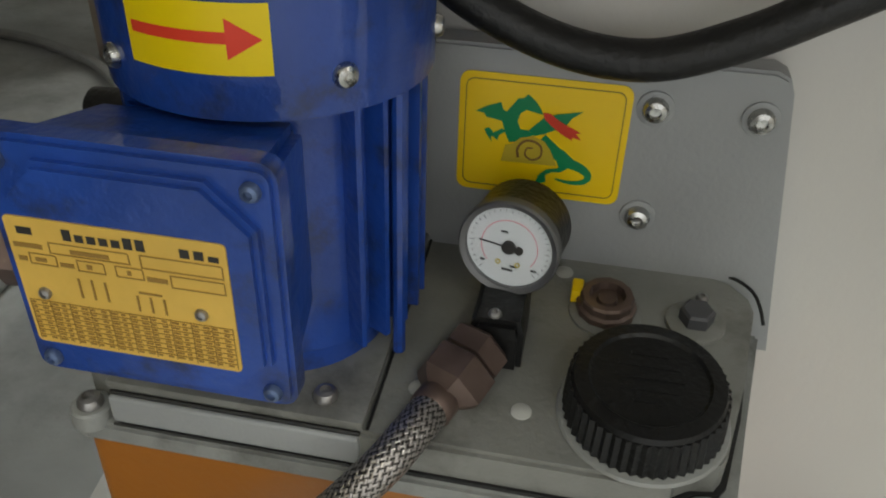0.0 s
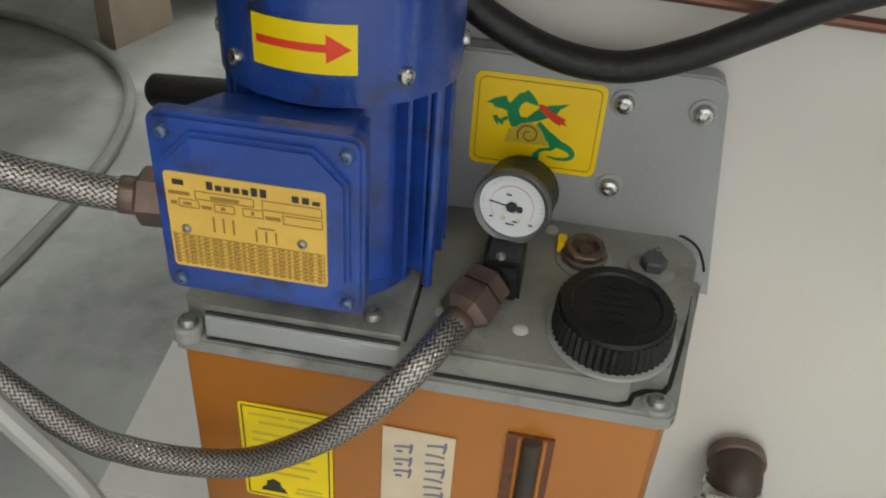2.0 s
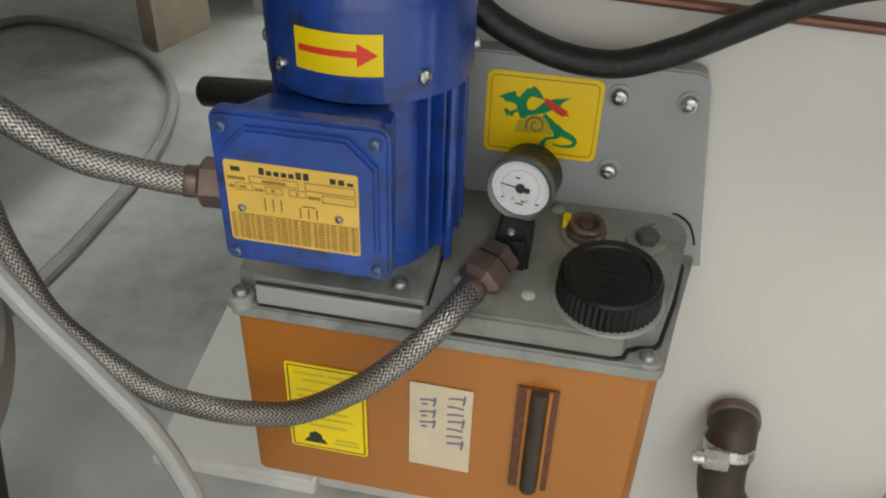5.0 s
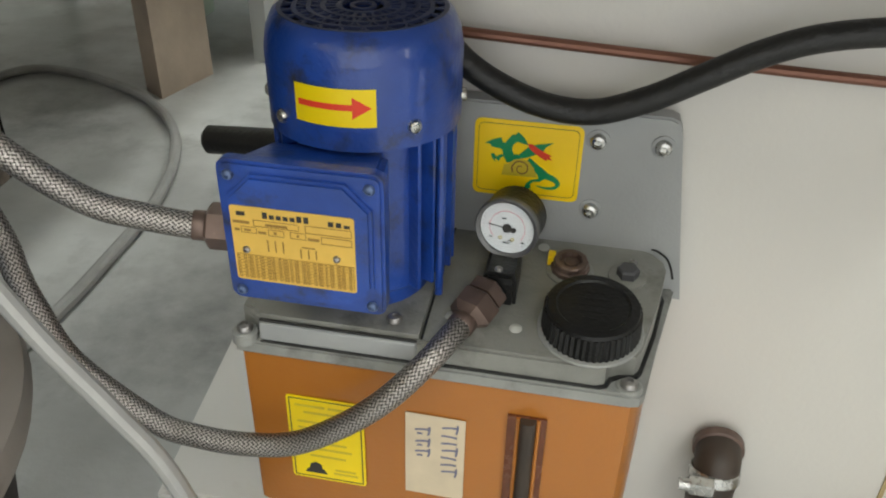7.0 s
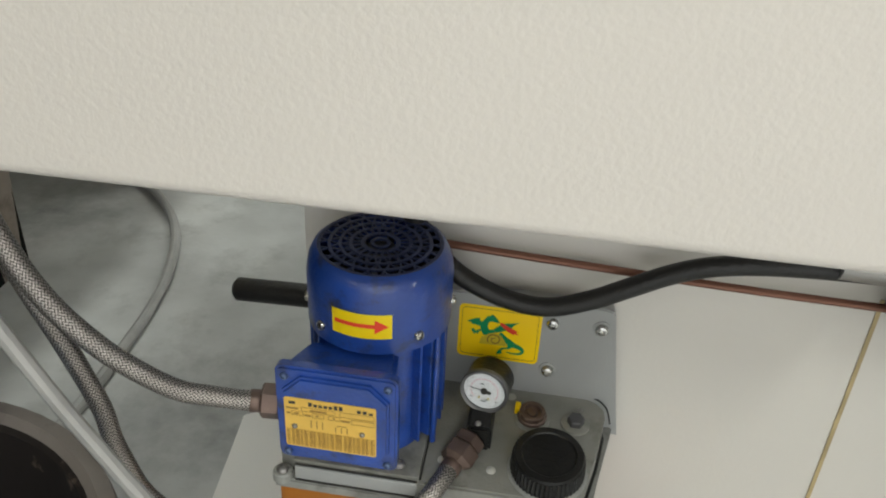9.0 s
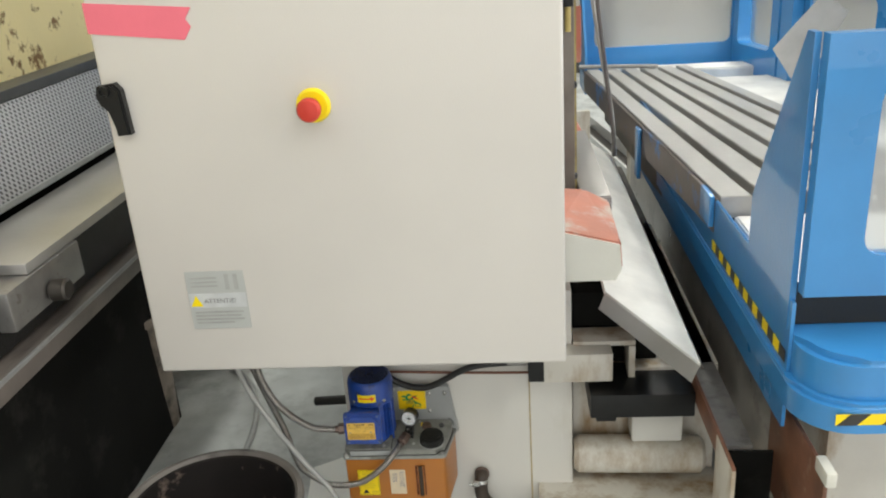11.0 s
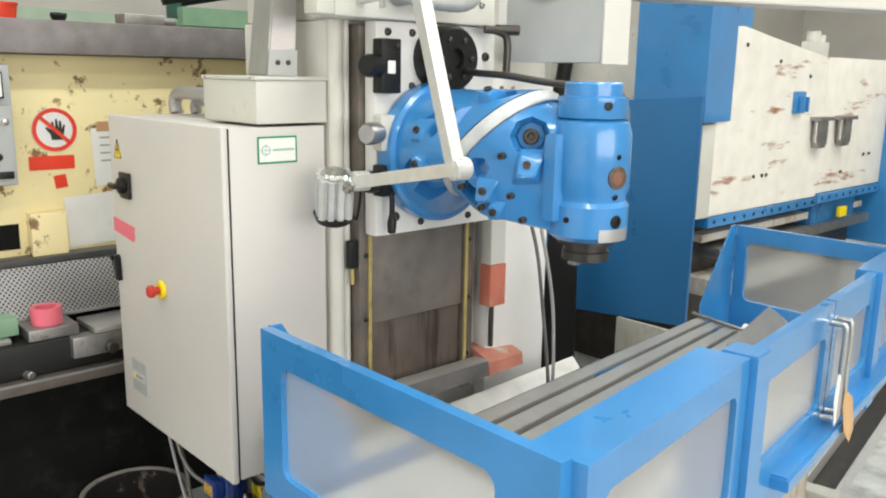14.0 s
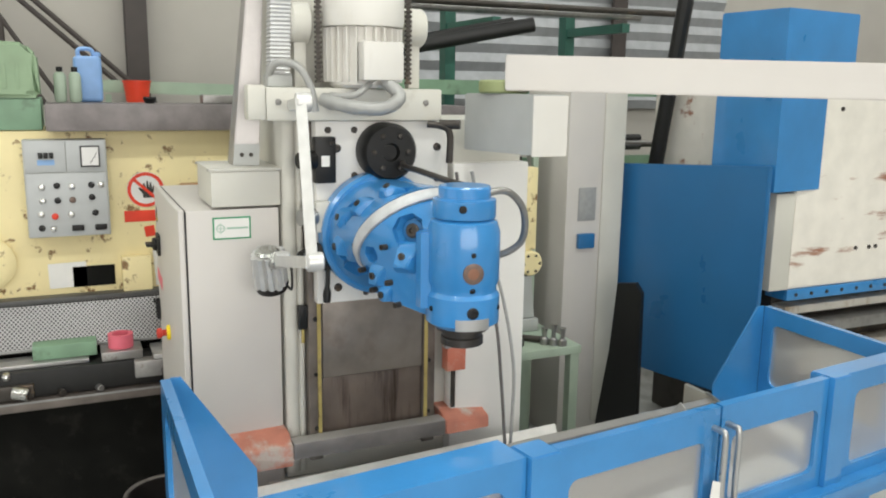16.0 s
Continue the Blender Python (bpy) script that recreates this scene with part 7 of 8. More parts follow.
part("front_rail", b, M_WORNRAIL, pb, "worn steel front rail")
b = N()
box(b, (-1.145, -2.2, 0.717), (-1.02, -0.28, 0.735), 0.003)
box(b, (-1.145, -0.02, 0.717), (-0.96, 1.6, 0.738), 0.003)
part("rule", b, M_SHEET, pb, "bright steel gauge rule")
# Dark slab paints the shade inside the panel opening.
b = N()
box(b, (YX - 0.004, -0.32, 0.985), (YX + 0.004, -0.14, 1.08))
op = part("panel_opening", b, M_VOID, pb, "dark rectangular opening")
b = N()
box(b, (YX + 0.001, -0.11, 0.935), (YX + 0.05, 0.02, 1.12), 0.006)
part("cover_lug", b, M_YELLOWPAINT, pb, "yellow cover lug")
b = N()
lathe(b, [(0.11, 0), (0.115, 0.02), (0.09, 0.035), (0.05, 0.035), (0.045, 0.015), (0.0001, 0.015)], (YX, -0.66, 1.12), (1, 0, 0), 32)
part("round_cover", b, M_YELLOWPAINT, pb, "round rusty bearing cover")

# control panel
cp = thing("control_panel", (-1.28, -0.32, 1.237), "grey control panel with knobs and a square meter", "control panel")
b = N()
box(b, (YX + 0.002, -0.485, 1.237), (-1.245, -0.15, 1.664), 0.005)
part("panel_case", b, M_PANELGREY, cp)
b = N()
box(b, (-1.2445, -0.477, 1.24), (-1.240, -0.158, 1.518), 0.002)
part("face_plate", b, M_PLATEFACE, cp)
b = N()
box(b, (-1.2445, -0.477, 1.524), (-1.240, -0.318, 1.660), 0.002)
part("face_plate", b, M_PLATEFACE, cp)
b = N()
box(b, (-1.2445, -0.314, 1.524), (-1.240, -0.158, 1.660), 0.002)
part("face_plate", b, M_PLATEFACE, cp)
b = N()
box(b, (-1.2398, -0.258, 1.545), (-1.225, -0.178, 1.638), 0.003)
mt = part("meter", b, M_BLACKPLASTIC, cp, "square meter with white face")
b = N()
box(b, (-1.2248, -0.252, 1.552), (-1.2235, -0.184, 1.632))
part("meter_face", b, M_DIAL, mt)
b = N()
tube(b, [(-1.223, -0.22, 1.56), (-1.223, -0.20, 1.59), (-1.223, -0.19, 1.61)], 0.0012, 5, 2)
part("meter_needle", b, M_INK, mt)
for i in range(3):
    b = N()
    box(b, (-1.2398, -0.425 + 0.022 * i, 1.585), (-1.222, -0.408 + 0.022 * i, 1.610), 0.002)
    part("toggle", b, M_BLACKPLASTIC, cp)
b = N()
box(b, (-1.2398, -0.43, 1.555), (-1.2385, -0.362, 1.578))
part("blue_label", b, mat("blue_print", (0.25, 0.42, 0.7), 0.5), cp)
kn = ((M_CHROME, -0.42, 1.46), (M_BLACKPLASTIC, -0.36, 1.465), (M_CHROME, -0.30, 1.46), (M_BLACKPLASTIC, -0.22, 1.465), (M_CHROME, -0.42, 1.40), (M_BLACKPLASTIC, -0.36, 1.40), (M_BROWNNUT, -0.30, 1.40), (M_BLACKPLASTIC, -0.22, 1.41),
      (M_CHROME, -0.43, 1.34), (M_RED, -0.375, 1.33), (M_CHROME, -0.31, 1.335), (M_BLACKPLASTIC, -0.21, 1.34), (M_BLACKPLASTIC, -0.43, 1.28), (M_CHROME, -0.385, 1.275), (M_CHROME, -0.18, 1.465))
for m, yy, zz in kn:
    b = N()
    lathe(b, [(0.014, 0), (0.014, 0.004), (0.009, 0.006), (0.009, 0.018), (0.0001, 0.019)], (-1.2398, yy, zz), (1, 0, 0), 16)
    part("push_button", b, m, cp)
for y0 in (-0.31, -0.215):
    b = N()
    box(b, (-1.2398, y0, 1.262), (-1.232, y0 + 0.05, 1.288), 0.002)
    part("counter", b, M_BLACKPLASTIC, cp, "black counter window")

# signs and papers
sign = thing("no_touch_sign", (YX, 0.015, 1.345), "round white sign with red ring, bar and black hand", "sign")
b = N()
cyl(b, (YX + 0.001, 0.015, 1.424), (YX + 0.004, 0.015, 1.424), 0.083, None, 44)
part("sign_disc", b, M_DIAL, sign)
b = N()
lathe(b, [(0.066, 0), (0.066, 0.0015), (0.081, 0.0015), (0.081, 0)], (YX + 0.0045, 0.015, 1.424), (1, 0, 0), 44, closed=False)
prism(b, [(-0.066, -0.007), (0.066, -0.007), (0.066, 0.007), (-0.066, 0.007)], (YX + 0.0068, 0.015, 1.424), (0, 0.72, -0.69), (0, 0.69, 0.72), 0.0008)
part("red_ring", b, M_RED, sign, "red ring and bar")
b = N()
prism(b, [(-0.018, -0.038), (0.022, -0.038), (0.030, -0.005), (0.034, 0.018), (0.027, 0.018), (0.022, 0.002), (0.020, 0.034), (0.013, 0.034), (0.010, 0.004), (0.006, 0.040), (-0.001, 0.040), (-0.003, 0.004), (-0.010, 0.032), (-0.016, 0.030), (-0.014, 0.0), (-0.032, 0.012), (-0.038, 0.006), (-0.020, -0.018)], (YX + 0.0045, 0.02, 1.424), (0, 1, 0), (0, 0, 1), 0.001)
part("black_symbol", b, M_INK, sign)


def sheet(nm, y0, z0, w, h, m, label, cat, tilt=0.0, lift=0.002):
    b = N()
    c, s = math.cos(radians(tilt)), math.sin(radians(tilt))
    prism(b, [(0, 0), (w, 0), (w, h), (0, h)], (YX + lift, y0, z0), (0, c, s), (0, -s, c), 0.001)
    return solo(nm, b, m, (YX, y0, z0), label, cat)


sheet("red_label", -0.085, 1.275, 0.165, 0.052, M_RED, "red label with faint print below the sign", "label")
o = sheet("notice_paper", 0.155, 1.20, 0.235, 0.225, M_PAPER, "white notice paper taped on the yellow panel", "paper", 2, 0.003)
b = N()
for i, w in enumerate((0.17, 0.12, 0.16, 0.14)):
    prism(b, [(0, 0), (w, 0), (w, 0.007), (0, 0.007)], (YX + 0.0045, 0.18, 1.385 - 0.03 * i), (0, 1, 0), (0, 0, 1), 0.0004)
x = part("printing", b, M_FLEX, o)
sheet("brown_tape_strip", 0.17, 1.412, 0.20, 0.038, M_BROWNTAPE, "brown packing tape over the notice", "tape", 1, 0.005)
sheet("brown_tape_strip", 0.20, 1.175, 0.19, 0.036, M_BROWNTAPE, "brown packing tape below the notice", "tape", 3, 0.005)
sheet("notice_paper", 0.43, 1.13, 0.16, 0.26, M_PAPER, "narrow white notice on the yellow panel", "paper", 1, 0.003)
sheet("stained_paper", 0.04, 0.965, 0.27, 0.20, M_PAPER, "torn stained paper on the yellow panel", "paper", 3, 0.003)
sheet("stained_paper", -0.42, 0.985, 0.16, 0.115, M_PAPER, "small white paper on the yellow panel", "paper", 1, 0.003)
sheet("red_sticker", 0.005, 1.20, 0.045, 0.05, M_RED, "small red sticker on the yellow panel", "sticker", 8)

# things on the press brake's ledge
b = N()
lathe(b, [(0.036, 0), (0.036, 0.06), (0.053, 0.06), (0.053, 0), (0.036, 0)], (-1.075, -0.145, 0.758), (0, 0, 1), 36, closed=False)
solo("tape_roll", b, M_PINK, (-1.075, -0.145, 0.758), "roll of pink adhesive tape on a steel block", "tape roll")
b = N()
box(b, (-1.14, -0.23, 0.717), (-1.0, -0.06, 0.757), 0.004)
solo("gauge_block", b, M_STEEL, (-1.07, -0.15, 0.717), "steel back gauge block on the bed rail", "block")
b = N()
box(b, (-1.142, -0.50, 0.737), (-1.05, -0.245, 0.80), 0.006)
solo("green_block", b, M_GREEN, (-1.1, -0.37, 0.737), "green painted block on the bed rail", "block")
b = N()
box(b, (-1.02, -0.10, 0.64), (-0.955, 0.16, 0.716), 0.006)
cl = thing("back_gauge", (-0.98, 0.0, 0.64), "worn steel gauge arm with a clamping knob", "gauge arm")
part("arm", b, M_STEEL, cl)
b = N()
cyl(b, (-0.954, 0.03, 0.665), (-0.92, 0.03, 0.665), 0.021, None, 18, 0.004)
part("knob", b, M_DARKSTEEL, cl)
vz = thing("drill_clamp", (-1.0, -0.62, 0.60), "steel clamp with round handles on the front rail", "clamp")
b = N()
cyl(b, (-0.985, -0.70, 0.64), (-0.94, -0.70, 0.64), 0.03, None, 20, 0.004)
part("clamp_handle", b, M_CHROME, vz)
b = N()
cyl(b, (-0.96, -0.58, 0.64), (-0.94, -0.52, 0.63), 0.028, None, 18, 0.004)
part("clamp_handle", b, M_CHROME, vz)
for yy, zz in ((-0.66, 0.69), (-0.60, 0.685)):
    b = N()
    lathe(b, [(0.008, 0), (0.008, 0.03), (0.017, 0.035), (0.019, 0.05), (0.012, 0.062), (0.0001, 0.064)], (-1.0, yy, zz - 0.026), (0.3, 0, 1), 14)
    part("clamp_knob", b, M_CHROME, vz)
b = N()
box(b, (-1.04, -0.76, 0.597), (-0.965, -0.50, 0.665), 0.008)
part("clamp_body", b, M_DARKSTEEL, vz)

random.seed(31)
for yy in (-0.98, -0.88, -0.42, -0.34, -0.27):
    b = N()
    r, h = random.uniform(0.014, 0.024), random.uniform(0.03, 0.06)
    if random.random() < 0.6:
        lathe(b, [(r, 0), (r, h * 0.6), (r * 0.6, h * 0.7), (r * 0.6, h), (0.0001, h)], (-1.0 + random.uniform(-0.02, 0.03), yy, 0.596), seg=14)
    else:
        cyl(b, (-1.04, yy, 0.596 + r), (-0.96, yy + 0.03, 0.596 + r), r, None, 14, 0.003)
    solo("clamp_piece", b, random.choice((M_DARKSTEEL, M_STEEL, M_BROWNNUT)), (-1.0, yy, 0.596), "small greasy steel clamping piece on the rail", "clamping piece", group="pieces on the rail")

# things above the press brake
b = N()
hull(b, [(x, y, z + h) for x in (-2.155, -2.14) for y, z in ((-0.16, 1.862), (1.7, 1.818)) for h in (0, 0.066)])
for yy in (-0.10, 0.6, 1.3):
    box(b, (-2.152, yy, 1.776), (-2.143, yy + 0.03, 1.85))
solo("green_rail", b, M_GREENPALE, (-2.15, 0.5, 1.776), "green painted guard rail on the press brake", "rail")
b = N()
lathe(b, [(0.052, 0), (0.070, 0.138), (0.075, 0.138), (0.075, 0.148), (0.067, 0.148), (0.050, 0.012), (0.0001, 0.012)], (-2.045, 0.055, 1.7765), seg=28)
solo("red_bucket", b, M_RED, (-2.045, 0.055, 1.7765), "small red bucket on the press brake", "bucket")
b = N()
hull(b, [(x, y, z) for x in (-1.62, -1.30) for y, z in ((-0.80, 1.841), (-0.40, 1.841), (-0.405, 2.03), (-0.45, 2.075), (-0.80, 2.09))])
bmesh.ops.bevel(b, geom=b.edges[:], offset=0.015, segments=3, affect="EDGES")
gh = thing("green_housing", (-1.46, -0.6, 1.841), "olive green motor housing on the press brake", "housing")
part("housing_body", b, M_HOUSING, gh)
for i in range(4):
    b = N()
    box(b, (-1.2995, -0.44 - 0.05 * i, 1.88), (-1.295, -0.425 - 0.05 * i, 1.985), 0.001)
    part("vent_rib", b, M_HOUSING, gh)
for yy in (-0.318, -0.256):
    b = N()
    lathe(b, [(0.020, 0), (0.026, 0.012), (0.026, 0.115), (0.020, 0.130), (0.012, 0.135), (0.0001, 0.135)], (-1.42, yy, 1.821), seg=16)
    bo = thing("oil_bottle", (-1.42, yy, 1.821), "pale green bottle with a dark cap on the press brake", "bottle", group="bottles on the press brake")
    part("bottle_body", b, M_GREENPALE, bo)
    b = N()
    cyl(b, (-1.42, yy, 1.9565), (-1.42, yy, 1.978), 0.014, None, 14, 0.002)
    part("bottle_cap", b, M_BLACKPLASTIC, bo, "dark screw cap")
b = N()
box(b, (-1.58, -0.258, 1.821), (-1.48, -0.137, 2.03), 0.02, 3)
cn = thing("blue_canister", (-1.53, -0.2, 1.821), "pale blue plastic canister on the press brake", "canister")
M_CANISTER = mat("pale_blue_plastic", (0.22, 0.38, 0.68), 0.45)
part("canister_body", b, M_CANISTER, cn)
b = N()
tube(b, [(-1.53, -0.235, 2.025), (-1.53, -0.23, 2.06), (-1.53, -0.18, 2.06), (-1.53, -0.165, 2.025)], 0.010, 10, 6)
part("carry_handle", b, M_CANISTER, cn)
b = N()
cyl(b, (-1.53, -0.150, 2.0285), (-1.53, -0.150, 2.05), 0.014, None, 14, 0.002)
part("screw_cap", b, M_CANISTER, cn)
b = N()
box(b, (-1.36, 0.28, 1.821), (-1.26, 0.44, 1.862), 0.006)
cyl(b, (-1.30, 0.44, 1.841), (-1.30, 0.50, 1.841), 0.015)
solo("small_vice", b, M_STEEL, (-1.3, 0.35, 1.821), "small steel vice on the beam", "vice")
b = N()
lathe(b, [(0.02, 0), (0.03, 0.02), (0.028, 0.03), (0.0001, 0.03)], (-1.30, 0.05, 1.821), seg=16)
solo("black_cup", b, M_BLACKPLASTIC, (-1.30, 0.05, 1.821), "small black cup on the beam", "cup")

# elbow conduit behind the cabinet
b = N()
tube(b, [(-0.66, 0.262, CT + 0.006), (-0.665, 0.262, CT + 0.03), (-0.63, 0.262, CT + 0.048), (-0.48, 0.262, CT + 0.050), (-0.302, 0.262, CT + 0.048)], 0.018, 14, 12, 0.06)
solo("cabinet_conduit", b, M_SHEET, (-0.5, 0.26, CT), "shiny flexible conduit on the cabinet's top", "conduit")
b = N()
tube(b, [(-0.715, 0.215, CT + 0.006), (-0.722, 0.215, CT + 0.04), (-0.690, 0.215, CT + 0.068), (-0.54, 0.215, CT + 0.074), (-0.302, 0.215, CT + 0.070)], 0.020, 14, 12, 0.06)
solo("cabinet_conduit", b, M_SHEET, (-0.5, 0.21, CT), "shiny flexible conduit on the cabinet's top", "conduit")

# ---- bins on the floor ----
b = N()
lathe(b, [(0.130, FLOOR + 0.001), (0.170, 0.172), (0.181, 0.179), (0.183, 0.193), (0.175, 0.197), (0.165, 0.189), (0.127, FLOOR + 0.02), (0.0001, FLOOR + 0.02)], (-0.715, -0.005, 0), seg=56)
bn = thing("waste_bin", (-0.712, -0.022, FLOOR), "black stained waste bin with worn pale rim", "bin")
part("bin_body", b, M_BUCKET, bn)
b = N()
lathe(b, [(0.1715, 0.1795), (0.1845, 0.1805), (0.1865, 0.189), (0.1845, 0.1985), (0.174, 0.1995), (0.1685, 0.193)], (-0.715, -0.005, 0), seg=64, closed=False)
part("rim", b, M_RIM, bn, "worn pale rim")
rags = thing("blue_rags", (-0.715, -0.02, FLOOR + 0.0205), "crumpled pale blue rags in the bin", "rags")
random.seed(4)
b = N()
hull(b, [(-0.715 + r * math.cos(a), -0.02 + r * math.sin(a), z) for z, r in ((FLOOR + 0.021, 0.10), (0.050, 0.115)) for a in (0, 1, 2, 3, 4, 5)])
part("rag", b, M_RAG, rags)
for i in range(26):
    cx, cy = -0.735 + random.uniform(-0.075, 0.085), random.uniform(-0.08, 0.07)
    b = N()
    hull(b, [(cx + random.uniform(-0.032, 0.032), cy + random.uniform(-0.032, 0.032), 0.065 + random.uniform(-0.03, 0.045)) for _ in range(8)])
    part("rag", b, M_RAG, rags)
b = N()
lathe(b, [(0.084, FLOOR + 0.001), (0.098, 0.25), (0.103, 0.255), (0.103, 0.27), (0.095, 0.27), (0.081, FLOOR + 0.02), (0.0001, FLOOR + 0.02)], (-1.20, 0.74, 0), seg=44)
pl = thing("white_pail", (-1.20, 0.74, FLOOR), "white plastic pail smeared with black grease", "pail")
part("pail_body", b, M_PAIL, pl)
b = N()
lathe(b, [(0.0985, 0.248), (0.1045, 0.250), (0.1045, 0.271), (0.0955, 0.2715)], (-1.20, 0.74, 0), seg=44, closed=False)
part("pail_rim", b, M_PAIL, pl)
b = N()
cyl(b, (-0.574, 0.345, 0.214), (-0.4825, 0.338, 0.222), 0.0108, None, 20, 0.003)
solo("dark_pipe", b, M_BLACK, (-0.4825, 0.338, 0.222), "short black pipe stub on the machine base", "pipe")
b = N()
quad(b, ((-1.093, 1.125), (-1.046, 1.092), (-1.012, 1.23), (-1.06, 1.265)), FLOOR, 0.75, 0.006)
solo("wooden_block", b, mat("old_timber", (0.42, 0.34, 0.27), 0.7, var=0.2), (-1.15, 1.3, FLOOR), "old grey-brown timber block behind the machine", "timber")

# ---- machines and racks behind ----
pan = thing("blue_guard_door", (-0.6, 2.49, 0.38), "large dark blue sheet metal guard door", "guard door")
b = N()
p0, p1 = Vector((-1.19, 2.615, 0)), Vector((-0.25, 2.79, 0))
d = (p1 - p0).normalized()
prism(b, [(0, 0.335), ((p1 - p0).length, 0.365), ((p1 - p0).length, 1.562), (0, 1.500)], p0, d, (0, 0, 1), 0.03, 0.004)
part("door_sheet", b, M_BLUEPANEL, pan)
far = thing("far_press", (-0.9, 4.0, FLOOR), "long cream press behind with scraped paint", "press")
b = N()
prism(b, [(2.93, 0.86), (4.26, 0.86), (4.26, 1.735), (3.16, 1.875), (2.93, 1.875)], (-1.5, 0, 0), (0, 1, 0), (0, 0, 1), 1.14, 0.008)
part("press_body", b, M_RUSTYWALL, far)
b = N()
box(b, (-1.45, 4.275, 0.875), (-0.368, 5.32, 1.74), 0.008)
part("press_body", b, M_RUSTYWALL, far)
for y0, y1, zz in ((2.93, 4.255, 0.80), (4.28, 5.30, 0.812)):
    b = N()
    box(b, (-0.5, y0, zz), (-0.352, y1, zz + 0.058), 0.004)
    edge = part("blue_edge", b, M_BLUE, far, "light blue lower edge with bolts")
    for i in range(int((y1 - y0) / 0.11)):
        b = N()
        yy = y0 + 0.06 + 0.11 * i
        cyl(b, (-0.3515, yy, zz + 0.03), (-0.346, yy, zz + 0.03), 0.010, None, 8)
        part("bolt", b, M_INK, edge)
b = N()
box(b, (-1.45, 3.0, FLOOR - 0.055), (-0.52, 5.25, 0.799), 0.01)
part("lower_frame", b, M_DARKSTEEL, far)
for y0, y1, x1, z0, z1, m in ((3.1, 5.2, -0.36, 0.60, 0.66, M_STEEL), (3.0, 4.3, -0.30, 0.40, 0.50, M_BASEDIRTY), (3.0, 5.2, -0.42, 0.70, 0.745, M_BASEDIRTY), (4.32, 5.0, -0.40, 0.66, 0.80, M_BLUEPANEL)):
    b = N()
    box(b, (-0.519, y0, z0), (x1, y1, z1), 0.006)
    part("lower_rail", b, m, far)
b = N()
box(b, (-0.365, 4.62, 0.69), (-0.33, 4.72, 0.76), 0.01)
part("yellow_block", b, M_YELLOW, far, "yellow marker block")
b = N()
box(b, (-0.7, 5.322, 0.42), (-0.25, 5.42, 1.50), 0.008)
part("end_column", b, M_BLUE, far, "light blue end column")
b = N()
box(b, (-0.358, 3.80, 1.40), (-0.338, 3.93, 1.53), 0.004)
box(b, (-0.338, 3.83, 1.41), (-0.30, 3.85, 1.50), 0.004)
box(b, (-0.338, 3.88, 1.41), (-0.30, 3.90, 1.50), 0.004)
part("hook_bracket", b, M_BLUE, far, "light blue hook bracket")
for yy in (4.16, 4.52):
    b = N()
    box(b, (-0.362, yy - 0.10, 1.35), (-0.29, yy + 0.10, 1.375), 0.004)
    box(b, (-0.362, yy - 0.05, 1.18), (-0.31, yy + 0.05, 1.349), 0.01)
    cyl(b, (-0.33, yy - 0.07, 1.22), (-0.33, yy - 0.07, 1.349), 0.016, None, 10)
    cyl(b, (-0.33, yy + 0.07, 1.20), (-0.33, yy + 0.07, 1.349), 0.016, None, 10)
    part("clamp", b, M_STEEL, far, "dull brown guide clamp")
b = N()
box(b, (-0.46, 4.05, 1.736), (-0.37, 4.25, 1.83), 0.01)
cyl(b, (-0.41, 4.10, 1.831), (-0.41, 4.10, 1.89), 0.04, None, 14)
cyl(b, (-0.41, 4.20, 1.831), (-0.41, 4.20, 1.87), 0.03, None, 14)
part("top_bearing", b, M_CREAM, far)
random.seed(21)
for i in range(9):
    b = N()
    yy, zz = random.choice(((3.2, 1.78), (3.55, 1.70), (3.9, 1.62), (3.4, 1.05), (4.7, 1.65), (4.9, 1.1), (4.6, 1.0))) if i else (3.2, 1.78)
    cyl(b, (-0.3605, yy + 0.05 * i % 0.2, zz), (-0.353, yy + 0.05 * i % 0.2, zz), 0.011, None, 8)
    part("bolt", b, M_DARKSTEEL, far)
b = N()
quad(b, ((-0.72, 2.70), (-0.31, 2.73), (-0.388, 3.29), (-0.8, 3.29)), 1.375, 2.25, 0.005)
ub = part("blue_cover", b, M_BLUE, far, "light blue cover box")
b = N()
box(b, (-0.66, 2.80, 0.862), (-0.352, 2.928, 1.36), 0.004)
part("front_plate", b, M_CREAM, far)

far.location += Vector((0.045, 0.095, 0.055))

# things past the far end of the press
b = N()
box(b, (-0.60, 6.6, FLOOR), (-0.38, 6.95, 0.60), 0.01)
box(b, (-0.62, 6.62, 0.60), (-0.36, 6.95, 1.22), 0.02)
sw = thing("green_machine", (-0.5, 6.7, FLOOR), "dark green machine with an orange and yellow front", "machine")
part("machine_body", b, M_GREEN, sw)
b = N()
box(b, (-0.58, 6.59, 0.66), (-0.38, 6.618, 0.90), 0.008)
part("yellow_front", b, M_YELLOWPAINT, sw, "yellow front cover")
b = N()
box(b, (-0.555, 6.58, 0.90), (-0.425, 6.618, 1.04), 0.008)
part("orange_front", b, M_REDPAINT, sw, "orange front cover")
tc2 = thing("tool_cupboard", (0.1, 6.4, FLOOR), "dark grey steel tool cupboard by the far wall", "cupboard")
b = N()
box(b, (-0.24, 6.2, FLOOR), (0.86, 6.7, 1.31), 0.008)
part("cupboard_body", b, M_RAILDARK, tc2)
for x0 in (-0.225, 0.315):
    b = N()
    box(b, (x0, 6.188, FLOOR + 0.06), (x0 + 0.53, 6.199, 1.29), 0.004)
    part("cupboard_door", b, M_RAILDARK, tc2)
b = N()
box(b, (-0.55, 7.0, FLOOR), (-0.32, 7.2, 4.5), 0.01)
